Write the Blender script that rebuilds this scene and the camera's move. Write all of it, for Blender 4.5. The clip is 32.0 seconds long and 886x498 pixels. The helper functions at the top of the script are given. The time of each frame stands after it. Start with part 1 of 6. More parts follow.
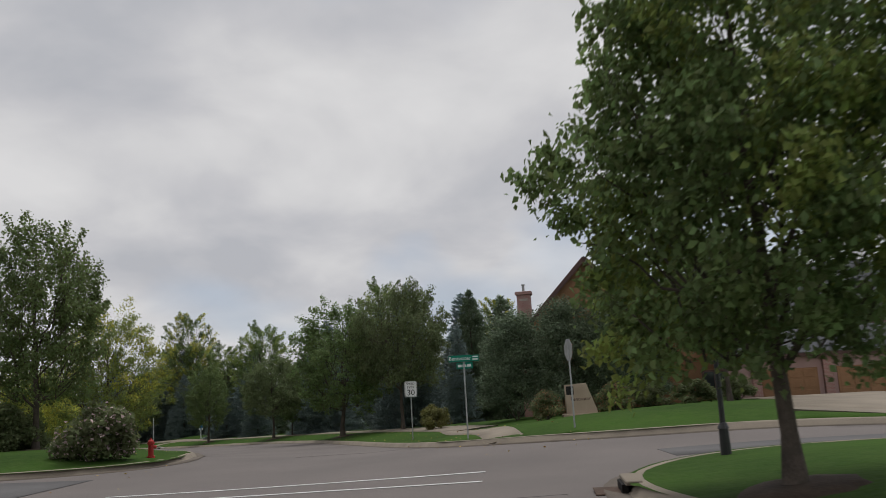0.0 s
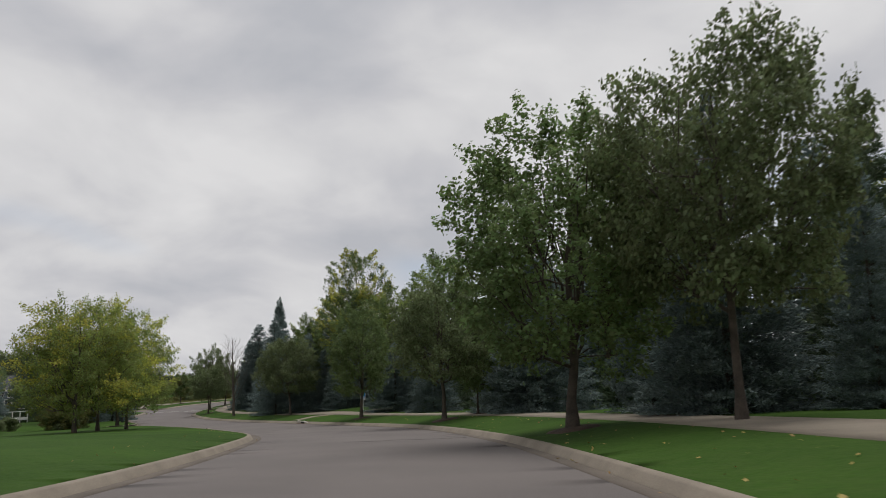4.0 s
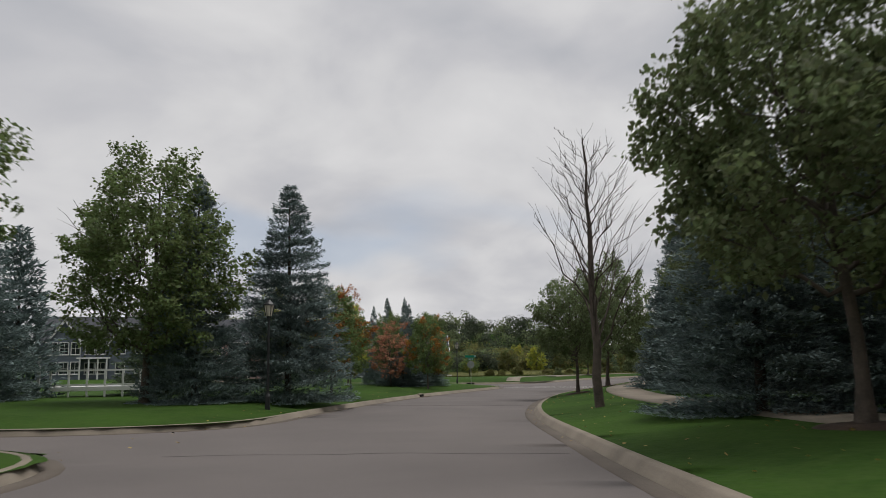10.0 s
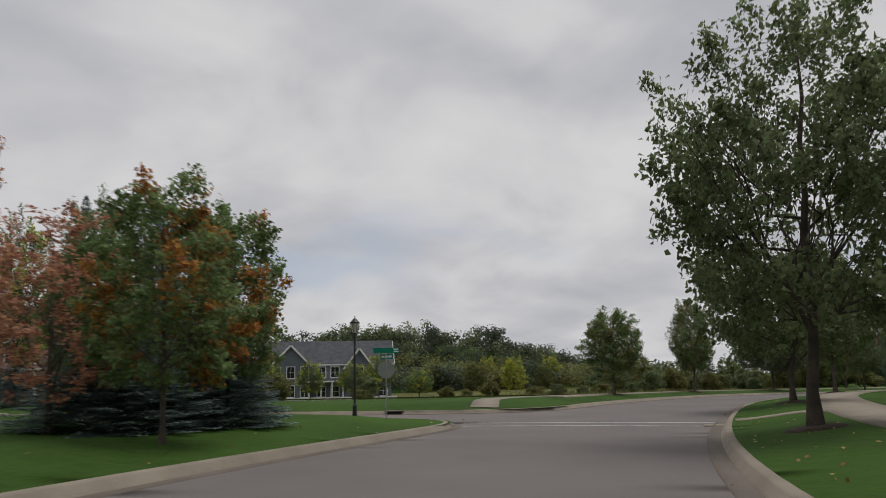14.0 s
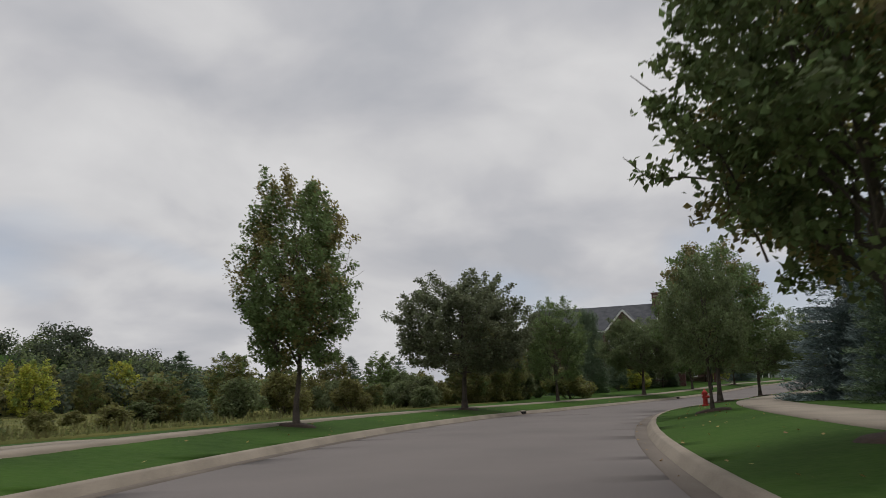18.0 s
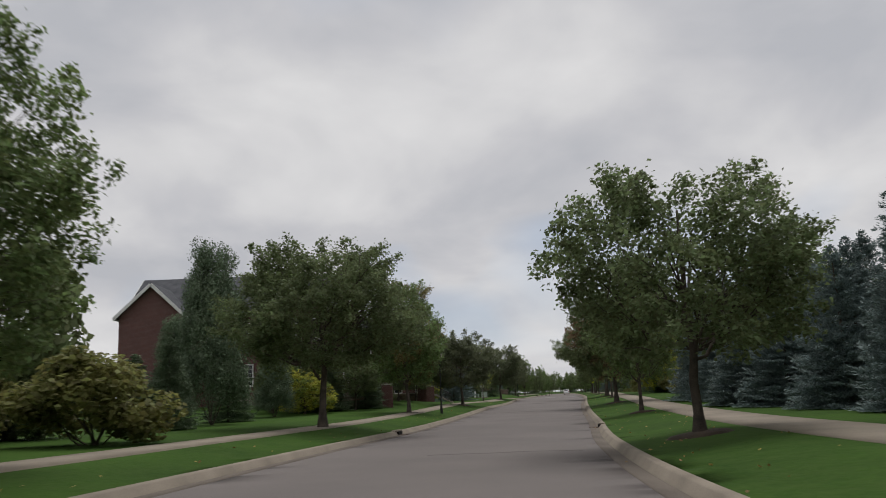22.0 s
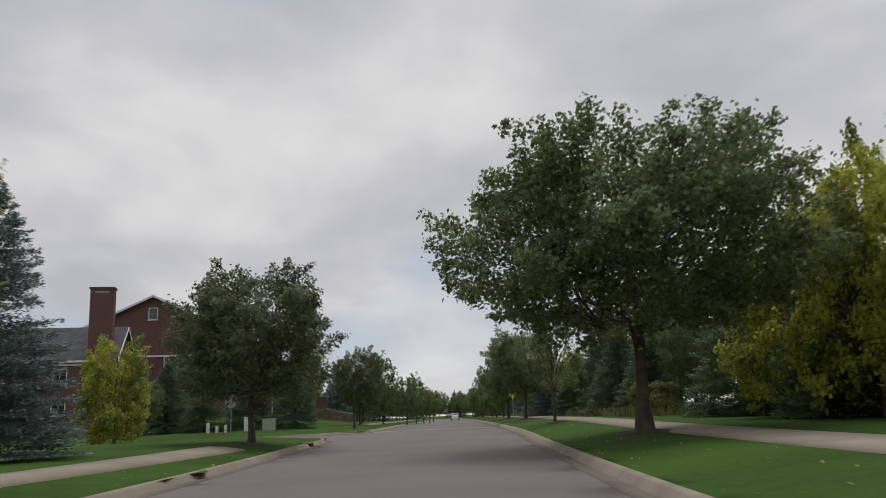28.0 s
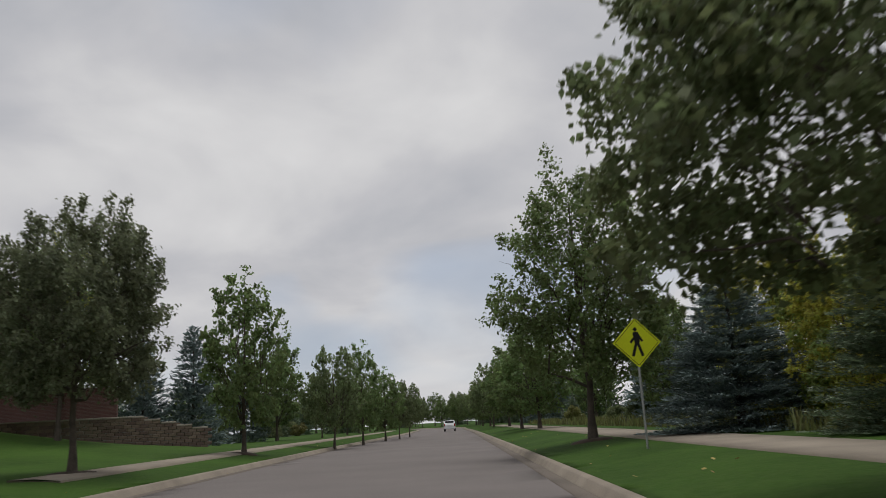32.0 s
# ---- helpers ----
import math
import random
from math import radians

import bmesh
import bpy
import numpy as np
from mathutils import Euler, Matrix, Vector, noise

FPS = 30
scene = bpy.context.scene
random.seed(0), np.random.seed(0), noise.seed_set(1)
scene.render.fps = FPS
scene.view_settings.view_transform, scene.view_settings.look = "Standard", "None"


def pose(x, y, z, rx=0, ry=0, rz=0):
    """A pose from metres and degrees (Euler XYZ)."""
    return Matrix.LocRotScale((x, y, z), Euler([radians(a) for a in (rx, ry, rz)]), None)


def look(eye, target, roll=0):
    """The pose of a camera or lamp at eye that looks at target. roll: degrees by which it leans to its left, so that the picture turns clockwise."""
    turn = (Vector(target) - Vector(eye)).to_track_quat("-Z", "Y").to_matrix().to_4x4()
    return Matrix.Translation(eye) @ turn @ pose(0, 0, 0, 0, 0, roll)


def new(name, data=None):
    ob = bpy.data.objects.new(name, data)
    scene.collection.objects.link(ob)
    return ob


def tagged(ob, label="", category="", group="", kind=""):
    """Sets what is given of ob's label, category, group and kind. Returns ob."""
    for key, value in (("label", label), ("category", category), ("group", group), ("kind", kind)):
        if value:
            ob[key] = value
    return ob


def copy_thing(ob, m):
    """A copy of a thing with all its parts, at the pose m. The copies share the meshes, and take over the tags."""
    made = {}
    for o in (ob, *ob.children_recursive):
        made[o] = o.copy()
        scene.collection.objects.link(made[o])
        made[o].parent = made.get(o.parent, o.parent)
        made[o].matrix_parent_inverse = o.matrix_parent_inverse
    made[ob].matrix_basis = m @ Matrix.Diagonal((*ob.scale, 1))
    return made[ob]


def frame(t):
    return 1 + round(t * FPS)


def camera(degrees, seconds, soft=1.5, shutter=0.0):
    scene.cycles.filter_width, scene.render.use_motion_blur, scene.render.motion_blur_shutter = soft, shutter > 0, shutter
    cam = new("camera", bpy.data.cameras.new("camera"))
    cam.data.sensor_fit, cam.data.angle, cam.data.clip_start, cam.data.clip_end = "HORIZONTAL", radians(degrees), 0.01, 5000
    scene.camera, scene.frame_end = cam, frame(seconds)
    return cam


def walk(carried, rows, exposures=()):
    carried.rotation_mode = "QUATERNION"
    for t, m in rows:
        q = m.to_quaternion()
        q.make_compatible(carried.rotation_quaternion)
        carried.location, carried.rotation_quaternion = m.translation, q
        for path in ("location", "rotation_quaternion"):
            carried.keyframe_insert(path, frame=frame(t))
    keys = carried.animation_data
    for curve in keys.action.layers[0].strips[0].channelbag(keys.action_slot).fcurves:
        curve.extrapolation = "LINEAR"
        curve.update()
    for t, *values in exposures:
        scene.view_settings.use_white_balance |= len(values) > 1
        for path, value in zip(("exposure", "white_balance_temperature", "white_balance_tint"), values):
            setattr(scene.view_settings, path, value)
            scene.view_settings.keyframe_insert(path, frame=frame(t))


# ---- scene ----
cam = camera(59.05, 32.0, soft=0.7, shutter=0.22)
PATH = [
    (0, 0.00, 0.00, 1.30, 99.65, 4.36, -3.21),
    (0.5, -0.42, 3.97, 1.09, 99.68, 6.24, -3.01),
    (1, -0.98, 8.00, 0.89, 99.90, 7.94, -2.99),
    (1.5, -1.76, 12.25, 0.71, 100.14, 9.22, -3.09),
    (2, -2.69, 16.55, 0.53, 100.08, 10.71, -3.03),
    (2.5, -3.73, 20.90, 0.35, 99.61, 12.45, -2.85),
    (3, -4.94, 25.33, 0.15, 99.24, 14.92, -2.49),
    (3.5, -6.38, 29.90, -0.05, 98.87, 17.40, -2.12),
    (4, -8.06, 34.66, -0.24, 98.50, 19.74, -1.76),
    (4.5, -9.96, 39.67, -0.47, 98.13, 22.13, -1.40),
    (5, -12.04, 44.94, -0.72, 97.73, 24.92, -1.25),
    (5.5, -14.31, 50.42, -0.98, 97.55, 27.74, -1.13),
    (6, -17.00, 56.02, -1.26, 97.54, 30.57, -0.99),
    (6.5, -20.06, 61.64, -1.56, 97.66, 33.47, -0.53),
    (7, -23.29, 67.17, -1.88, 97.80, 36.38, -0.22),
    (7.5, -26.76, 72.56, -2.23, 97.65, 39.61, -0.23),
    (8, -30.52, 77.80, -2.58, 97.61, 43.30, -0.28),
    (8.5, -34.43, 82.98, -2.89, 97.77, 46.52, -0.05),
    (9, -38.55, 87.98, -3.18, 97.80, 48.56, -0.24),
    (9.5, -42.82, 92.71, -3.46, 97.70, 50.90, -0.70),
    (10, -47.25, 96.96, -3.73, 97.81, 52.77, -0.85),
    (10.5, -51.90, 100.98, -3.97, 98.07, 54.59, -0.98),
    (11, -56.56, 104.75, -4.15, 98.23, 55.94, -1.16),
    (11.5, -61.04, 108.33, -4.34, 98.48, 56.63, -1.50),
    (12, -65.34, 111.74, -4.49, 99.05, 56.59, -1.58),
    (12.5, -69.44, 115.28, -4.60, 99.40, 55.97, -1.32),
    (13, -73.37, 119.01, -4.72, 99.47, 54.68, -1.30),
    (13.5, -77.22, 122.97, -4.86, 99.40, 52.88, -1.26),
    (14, -80.90, 127.24, -4.97, 99.34, 50.47, -1.05),
    (14.5, -84.57, 131.67, -5.06, 99.19, 47.84, -1.09),
    (15, -88.23, 136.34, -5.20, 99.15, 44.96, -1.16),
    (15.5, -91.82, 141.53, -5.36, 99.04, 41.13, -1.48),
    (16, -95.47, 147.24, -5.44, 99.24, 36.08, -1.58),
    (16.5, -99.06, 153.31, -5.47, 99.43, 32.02, -1.67),
    (17, -102.40, 159.49, -5.46, 99.62, 29.44, -1.76),
    (17.5, -105.33, 165.56, -5.48, 99.82, 27.80, -1.86),
    (18, -107.79, 171.42, -5.53, 99.78, 25.64, -2.14),
    (18.5, -109.85, 177.21, -5.59, 99.93, 23.45, -2.05),
    (19, -111.63, 183.11, -5.67, 99.74, 20.98, -2.17),
    (19.5, -113.39, 189.32, -5.75, 99.49, 18.17, -1.95),
    (20, -114.88, 195.62, -5.82, 99.57, 15.47, -1.95),
    (20.5, -116.15, 201.82, -5.91, 99.74, 11.68, -2.26),
    (21, -117.17, 208.29, -6.03, 100.01, 8.46, -2.23),
    (21.5, -117.89, 214.94, -6.17, 100.15, 5.51, -2.40),
    (22, -118.45, 221.52, -6.29, 100.60, 2.62, -2.26),
    (22.5, -118.69, 228.17, -6.39, 101.33, -0.37, -2.22),
    (23, -118.51, 234.99, -6.47, 101.72, -3.26, -2.26),
    (23.5, -117.99, 241.97, -6.55, 101.65, -4.71, -2.45),
    (24, -117.25, 249.01, -6.62, 101.08, -6.05, -2.83),
    (24.5, -116.42, 256.01, -6.65, 100.74, -6.16, -2.67),
    (25, -115.56, 262.99, -6.67, 100.61, -6.19, -2.71),
    (25.5, -114.78, 269.98, -6.68, 100.80, -6.19, -2.60),
    (26, -114.07, 276.91, -6.62, 101.15, -6.14, -2.36),
    (26.5, -113.39, 283.84, -6.51, 101.42, -6.02, -2.23),
    (27, -112.65, 290.88, -6.37, 101.62, -6.09, -2.33),
    (27.5, -111.82, 298.11, -6.33, 101.81, -6.07, -2.43),
    (28, -110.89, 305.57, -6.35, 102.01, -5.76, -2.54),
    (28.5, -109.88, 313.24, -6.37, 102.20, -5.27, -2.64),
    (29, -108.83, 321.08, -6.38, 102.31, -5.28, -2.89),
    (29.5, -107.81, 328.93, -6.37, 102.44, -5.46, -3.13),
    (30, -106.78, 336.84, -6.32, 102.52, -5.75, -3.20),
    (30.5, -105.67, 344.78, -6.22, 102.60, -5.89, -3.28),
    (31, -104.67, 352.61, -6.16, 102.72, -5.93, -3.22),
    (31.5, -103.76, 360.18, -6.10, 102.65, -5.92, -3.50),
    (32, -102.94, 367.43, -6.06, 102.44, -5.74, -3.34),
]
walk(cam, [(t, pose(x, y, z, rx, 0, yaw) @ pose(0, 0, 0, 0, 0, roll)) for t, x, y, z, rx, yaw, roll in PATH],
     exposures=[(0.0, -0.04), (2.0, -0.09), (5.0, 0.03), (9.0, 0.0), (13.0, -0.12), (18.0, -0.1), (21.0, -0.03), (26.0, 0.03), (29.0, 0.0), (32.0, -0.08)])

# ---- world and light: a bright overcast sky with thin blue gaps ----
world = bpy.data.worlds.new("overcast_sky")
scene.world = world
world.use_nodes = True
wn, wl = world.node_tree.nodes, world.node_tree.links
wn.clear()
SUN_UP, SUN_TURN = radians(72), radians(19)
sky = wn.new("ShaderNodeTexSky")
sky.sky_type, sky.sun_disc, sky.sun_elevation, sky.sun_rotation = "NISHITA", False, SUN_UP, SUN_TURN
coord = wn.new("ShaderNodeTexCoord")
sep = wn.new("ShaderNodeSeparateXYZ")
wl.new(coord.outputs["Generated"], sep.inputs[0])
up = wn.new("ShaderNodeMath")
up.operation = "MAXIMUM"
up.inputs[1].default_value = 0.0
wl.new(sep.outputs["Z"], up.inputs[0])
lift_up = wn.new("ShaderNodeMath")
lift_up.operation = "ADD"
lift_up.inputs[1].default_value = 0.34
wl.new(up.outputs[0], lift_up.inputs[0])
flat = wn.new("ShaderNodeCombineXYZ")
for axis in ("X", "Y"):
    div = wn.new("ShaderNodeMath")
    div.operation = "DIVIDE"
    wl.new(sep.outputs[axis], div.inputs[0])
    wl.new(lift_up.outputs[0], div.inputs[1])
    wl.new(div.outputs[0], flat.inputs[axis])


def cloud_noise(scale, detail, rough, warp, seed):
    n = wn.new("ShaderNodeTexNoise")
    n.noise_dimensions = "4D"
    n.inputs["W"].default_value = seed
    n.inputs["Scale"].default_value, n.inputs["Detail"].default_value = scale, detail
    n.inputs["Roughness"].default_value, n.inputs["Distortion"].default_value = rough, warp
    wl.new(flat.outputs[0], n.inputs["Vector"])
    return n


def sky_ramp(source, stops):
    r = wn.new("ShaderNodeValToRGB")
    while len(r.color_ramp.elements) < len(stops):
        r.color_ramp.elements.new(0.5)
    for e, (at, c) in zip(r.color_ramp.elements, stops):
        e.position, e.color = at, (*c, 1)
    wl.new(source, r.inputs[0])
    return r


veil = cloud_noise(2.5, 5.0, 0.48, 0.35, 3.1)
gaps = cloud_noise(1.5, 3.0, 0.42, 0.4, 9.7)
cloud = sky_ramp(veil.outputs["Fac"], [(0.34, (0.47, 0.48, 0.515)), (0.46, (0.56, 0.56, 0.585)), (0.55, (0.64, 0.637, 0.65)), (0.66, (0.71, 0.705, 0.712))])
thin = sky_ramp(gaps.outputs["Fac"], [(0.53, (0, 0, 0)), (0.66, (0.6, 0.6, 0.6))])
tint = wn.new("ShaderNodeMix")
tint.data_type = "RGBA"
tint.blend_type = "MIX"
tint.inputs["Factor"].default_value = 0.75
tint.inputs["B"].default_value = (4.4, 5.1, 6.3, 1)
wl.new(sky.outputs[0], tint.inputs["A"])
dim = wn.new("ShaderNodeMix")
dim.data_type = "RGBA"
dim.blend_type = "MULTIPLY"
dim.inputs["Factor"].default_value = 1.0
dim.inputs["B"].default_value = (0.1, 0.1, 0.1, 1)
wl.new(tint.outputs["Result"], dim.inputs["A"])
mixed = wn.new("ShaderNodeMix")
mixed.data_type = "RGBA"
wl.new(thin.outputs[0], mixed.inputs["Factor"])
wl.new(cloud.outputs[0], mixed.inputs["A"])
wl.new(dim.outputs["Result"], mixed.inputs["B"])
shine = wn.new("ShaderNodeBackground")
shine.inputs["Strength"].default_value = 1.0
wl.new(mixed.outputs["Result"], shine.inputs["Color"])
world_out = wn.new("ShaderNodeOutputWorld")
wl.new(shine.outputs[0], world_out.inputs[0])

sun_data = bpy.data.lights.new("sun", "SUN")
sun_data.energy, sun_data.angle, sun_data.color = 1.7, radians(35), (1.0, 0.97, 0.93)
sun = new("sun", sun_data)
sun.matrix_world = look((0, 0, 60), (-6.5, -18.5, 0))


# ---- materials ----
def material(name, base, rough=0.8, second=None, scale=6.0, fine=60.0, bump=0.15, bump_scale=None, metallic=0.0, random_hue=0.0, island=0.0, spec=0.3, coat=0.0):
    """A surface of two noise scales between two tones, with fine relief, and tone shifts per object or per piece."""
    m = bpy.data.materials.new(name)
    m.use_nodes = True
    n, l = m.node_tree.nodes, m.node_tree.links
    b = n["Principled BSDF"]
    b.inputs["Roughness"].default_value, b.inputs["Metallic"].default_value = rough, metallic
    b.inputs["Specular IOR Level"].default_value = spec
    b.inputs["Coat Weight"].default_value = coat
    tc = n.new("ShaderNodeTexCoord")
    big, small = n.new("ShaderNodeTexNoise"), n.new("ShaderNodeTexNoise")
    big.inputs["Scale"].default_value, big.inputs["Detail"].default_value = scale, 4
    small.inputs["Scale"].default_value, small.inputs["Detail"].default_value = fine, 3
    for t in (big, small):
        l.new(tc.outputs["Object"], t.inputs["Vector"])
    blend = n.new("ShaderNodeMath")
    blend.operation = "MULTIPLY_ADD"
    l.new(small.outputs["Fac"], blend.inputs[0])
    blend.inputs[1].default_value = 0.45
    l.new(big.outputs["Fac"], blend.inputs[2])
    ramp = n.new("ShaderNodeValToRGB")
    second = second or tuple(c * 0.7 for c in base)
    ramp.color_ramp.elements[0].position, ramp.color_ramp.elements[0].color = 0.5, (*second, 1)
    ramp.color_ramp.elements[1].position, ramp.color_ramp.elements[1].color = 0.95, (*base, 1)
    l.new(blend.outputs[0], ramp.inputs[0])
    out = ramp.outputs[0]
    for amount, source in ((random_hue, "Random"), (island, "Random Per Island")):
        if amount:
            info = n.new("ShaderNodeObjectInfo" if source == "Random" else "ShaderNodeNewGeometry")
            hsv, v, h = n.new("ShaderNodeHueSaturation"), n.new("ShaderNodeMapRange"), n.new("ShaderNodeMapRange")
            v.inputs["To Min"].default_value, v.inputs["To Max"].default_value = 1 - amount, 1 + amount
            h.inputs["To Min"].default_value, h.inputs["To Max"].default_value = 0.5 - amount * 0.06, 0.5 + amount * 0.06
            l.new(info.outputs[source], v.inputs["Value"])
            l.new(info.outputs[source], h.inputs["Value"])
            l.new(v.outputs[0], hsv.inputs["Value"])
            l.new(h.outputs[0], hsv.inputs["Hue"])
            l.new(out, hsv.inputs["Color"])
            out = hsv.outputs[0]
    l.new(out, b.inputs["Base Color"])
    if bump:
        bp = n.new("ShaderNodeBump")
        bp.inputs["Strength"].default_value, bp.inputs["Distance"].default_value = bump, 0.02
        l.new(small.outputs["Fac"], bp.inputs["Height"])
        l.new(bp.outputs[0], b.inputs["Normal"])
    return m


def leaf_material(name, base, second, clump=0.5):
    m = material(name, base, 0.6, second, 0.9, 9.0, 0.0, island=0.35, random_hue=0.12, spec=0.25)
    n, l = m.node_tree.nodes, m.node_tree.links
    b, out = n["Principled BSDF"], n["Material Output"]
    thin_leaf, add = n.new("ShaderNodeBsdfTranslucent"), n.new("ShaderNodeMixShader")
    colour = b.inputs["Base Color"].links[0].from_socket
    l.new(colour, thin_leaf.inputs["Color"])
    add.inputs[0].default_value = clump
    l.new(b.outputs[0], add.inputs[1])
    l.new(thin_leaf.outputs[0], add.inputs[2])
    l.new(add.outputs[0], out.inputs["Surface"])
    return m


ASPHALT = material("worn_asphalt", (0.172, 0.151, 0.141), 0.9, (0.136, 0.12, 0.113), 0.28, 45, 0.4)
ASPHALT_DARK = material("patched_asphalt", (0.13, 0.125, 0.125), 0.9, (0.10, 0.097, 0.097), 0.8, 40, 0.35)
ASPHALT_SEAM = material("tarred_seam", (0.115, 0.105, 0.10), 0.85, (0.09, 0.083, 0.08), 0.8, 40, 0.2)
CONCRETE = material("weathered_concrete", (0.285, 0.243, 0.192), 0.9, (0.195, 0.165, 0.13), 0.9, 30, 0.3)
GUTTER = material("stained_gutter_concrete", (0.165, 0.138, 0.113), 0.9, (0.108, 0.09, 0.074), 0.5, 24, 0.3)
PATH_TAN = material("tan_path_concrete", (0.29, 0.247, 0.194), 0.9, (0.205, 0.175, 0.138), 0.6, 25, 0.25)
GRASS = material("mown_grass", (0.045, 0.098, 0.014), 0.95, (0.019, 0.048, 0.008), 0.22, 9.0, 0.9, spec=0.08)
_n, _l = GRASS.node_tree.nodes, GRASS.node_tree.links
_base = _n["Principled BSDF"].inputs["Base Color"]
_old = _base.links[0].from_socket
_tuft, _map, _mix = _n.new("ShaderNodeTexNoise"), _n.new("ShaderNodeMapRange"), _n.new("ShaderNodeMix")
_tuft.inputs["Scale"].default_value, _tuft.inputs["Detail"].default_value, _tuft.inputs["Roughness"].default_value = 2.4, 8, 0.72
_l.new(_n.new("ShaderNodeTexCoord").outputs["Object"], _tuft.inputs["Vector"])
_map.inputs["From Min"].default_value, _map.inputs["From Max"].default_value = 0.35, 0.68
_l.new(_tuft.outputs["Fac"], _map.inputs["Value"])
_mix.data_type, _mix.blend_type = "RGBA", "MIX"
_mix.inputs["B"].default_value = (0.062, 0.1, 0.024, 1)
_half = _n.new("ShaderNodeMath")
_half.operation = "MULTIPLY"
_half.inputs[1].default_value = 0.55
_l.new(_map.outputs[0], _half.inputs[0])
_l.new(_half.outputs[0], _mix.inputs["Factor"])
_l.new(_old, _mix.inputs["A"])
_l.new(_mix.outputs["Result"], _base)
MEADOW = material("rough_meadow", (0.16, 0.15, 0.05), 0.95, (0.07, 0.085, 0.025), 0.2, 3.0, 0.6, spec=0.1)
BARK = material("grey_brown_bark", (0.13, 0.105, 0.085), 0.95, (0.06, 0.05, 0.042), 3.0, 25, 0.6)
WHITE_LINE = material("road_paint", (0.72, 0.72, 0.70), 0.7, (0.5, 0.5, 0.48), 3, 60, 0.1)
MULCH = material("bark_mulch", (0.075, 0.052, 0.038), 0.95, (0.035, 0.025, 0.019), 2.0, 20, 0.8)
LEAF_MAPLE = leaf_material("maple_leaves", (0.205, 0.252, 0.112), (0.118, 0.146, 0.07))
LEAF_OVAL = leaf_material("linden_leaves", (0.216, 0.286, 0.105), (0.117, 0.161, 0.064))
LEAF_BRIGHT = leaf_material("bright_leaves", (0.31, 0.365, 0.10), (0.165, 0.215, 0.065))
LEAF_YELLOW = leaf_material("yellowing_leaves", (0.56, 0.53, 0.095), (0.31, 0.34, 0.068), 0.55)
LEAF_ORANGE = leaf_material("orange_leaves", (0.50, 0.18, 0.05), (0.27, 0.16, 0.04))
LEAF_SALMON = leaf_material("dry_salmon_leaves", (0.62, 0.33, 0.20), (0.38, 0.19, 0.115))
LEAF_RUSSET = leaf_material("russet_maple_leaves", (0.25, 0.15, 0.09), (0.16, 0.115, 0.07))
LEAF_BRONZE = leaf_material("bronzed_linden_leaves", (0.30, 0.25, 0.10), (0.19, 0.17, 0.07))
LEAF_PLUM = leaf_material("bronze_maple_leaves", (0.2, 0.22, 0.12), (0.115, 0.13, 0.078))
LEAF_OLIVE = leaf_material("olive_shrub_leaves", (0.25, 0.238, 0.082), (0.135, 0.14, 0.05))
LEAF_DARK = leaf_material("dark_shrub_leaves", (0.199, 0.234, 0.105), (0.111, 0.135, 0.064))
LEAF_FAR = leaf_material("far_woodland_leaves", (0.105, 0.13, 0.078), (0.052, 0.07, 0.042))
NEEDLE = leaf_material("blue_spruce_needles", (0.241, 0.306, 0.295), (0.121, 0.163, 0.154), 0.2)
NEEDLE_GREEN = leaf_material("green_spruce_needles", (0.182, 0.241, 0.142), (0.097, 0.134, 0.081), 0.2)
BLOSSOM = leaf_material("pale_blossom", (0.62, 0.48, 0.50), (0.5, 0.36, 0.36), 0.3)
TUFT = leaf_material("tan_grass_blades", (0.24, 0.23, 0.09), (0.11, 0.13, 0.045), 0.3)


# ---- making meshes ----
def mesh_ob(name, verts, faces, mat, parent=None, label="", smooth=False):
    me = bpy.data.meshes.new(name)
    v = np.asarray(verts, dtype=np.float32)
    if isinstance(faces, np.ndarray) and len(faces):
        k = faces.shape[1]
        me.vertices.add(len(v))
        me.vertices.foreach_set("co", v.ravel())
        me.loops.add(faces.size)
        me.loops.foreach_set("vertex_index", faces.astype(np.int32).ravel())
        me.polygons.add(len(faces))
        me.polygons.foreach_set("loop_start", np.arange(0, faces.size, k, dtype=np.int32))
        me.update(calc_edges=True)
    else:
        me.from_pydata(v.tolist(), [], [tuple(int(i) for i in f) for f in faces])
        me.update()
    if smooth:
        me.polygons.foreach_set("use_smooth", np.ones(len(me.polygons), dtype=bool))
    me.materials.append(mat)
    ob = new(name, me)
    if parent:
        ob.parent = parent
    if label:
        tagged(ob, label)
    return ob


def part(name, bm, mat, parent=None, label="", smooth=False):
    me = bpy.data.meshes.new(name)
    bm.to_mesh(me)
    bm.free()
    if smooth:
        for p in me.polygons:
            p.use_smooth = True
    me.materials.append(mat)
    ob = new(name, me)
    if parent:
        ob.parent = parent
    if label:
        tagged(ob, label)
    return ob


def thing(name, m, label, category, group="", kind=""):
    ob = new(name)
    ob.empty_display_size = 0.2
    ob.matrix_world = m
    return tagged(ob, label, category, group, kind)


def box(bm, size, at=(0, 0, 0), bevel=0.0, turn=0.0):
    m = Matrix.Translation(at) @ Matrix.Rotation(turn, 4, "Z") @ Matrix.Diagonal((*size, 1))
    r = bmesh.ops.create_cube(bm, size=1, matrix=m)
    if bevel:
        edges = list({e for v in r["verts"] for e in v.link_edges})
        bmesh.ops.bevel(bm, geom=edges, offset=bevel, segments=1, affect="EDGES")
    return bm


def slab(size, at=(0, 0, 0), bevel=0.0, turn=0.0):
    return box(bmesh.new(), size, at, bevel, turn)


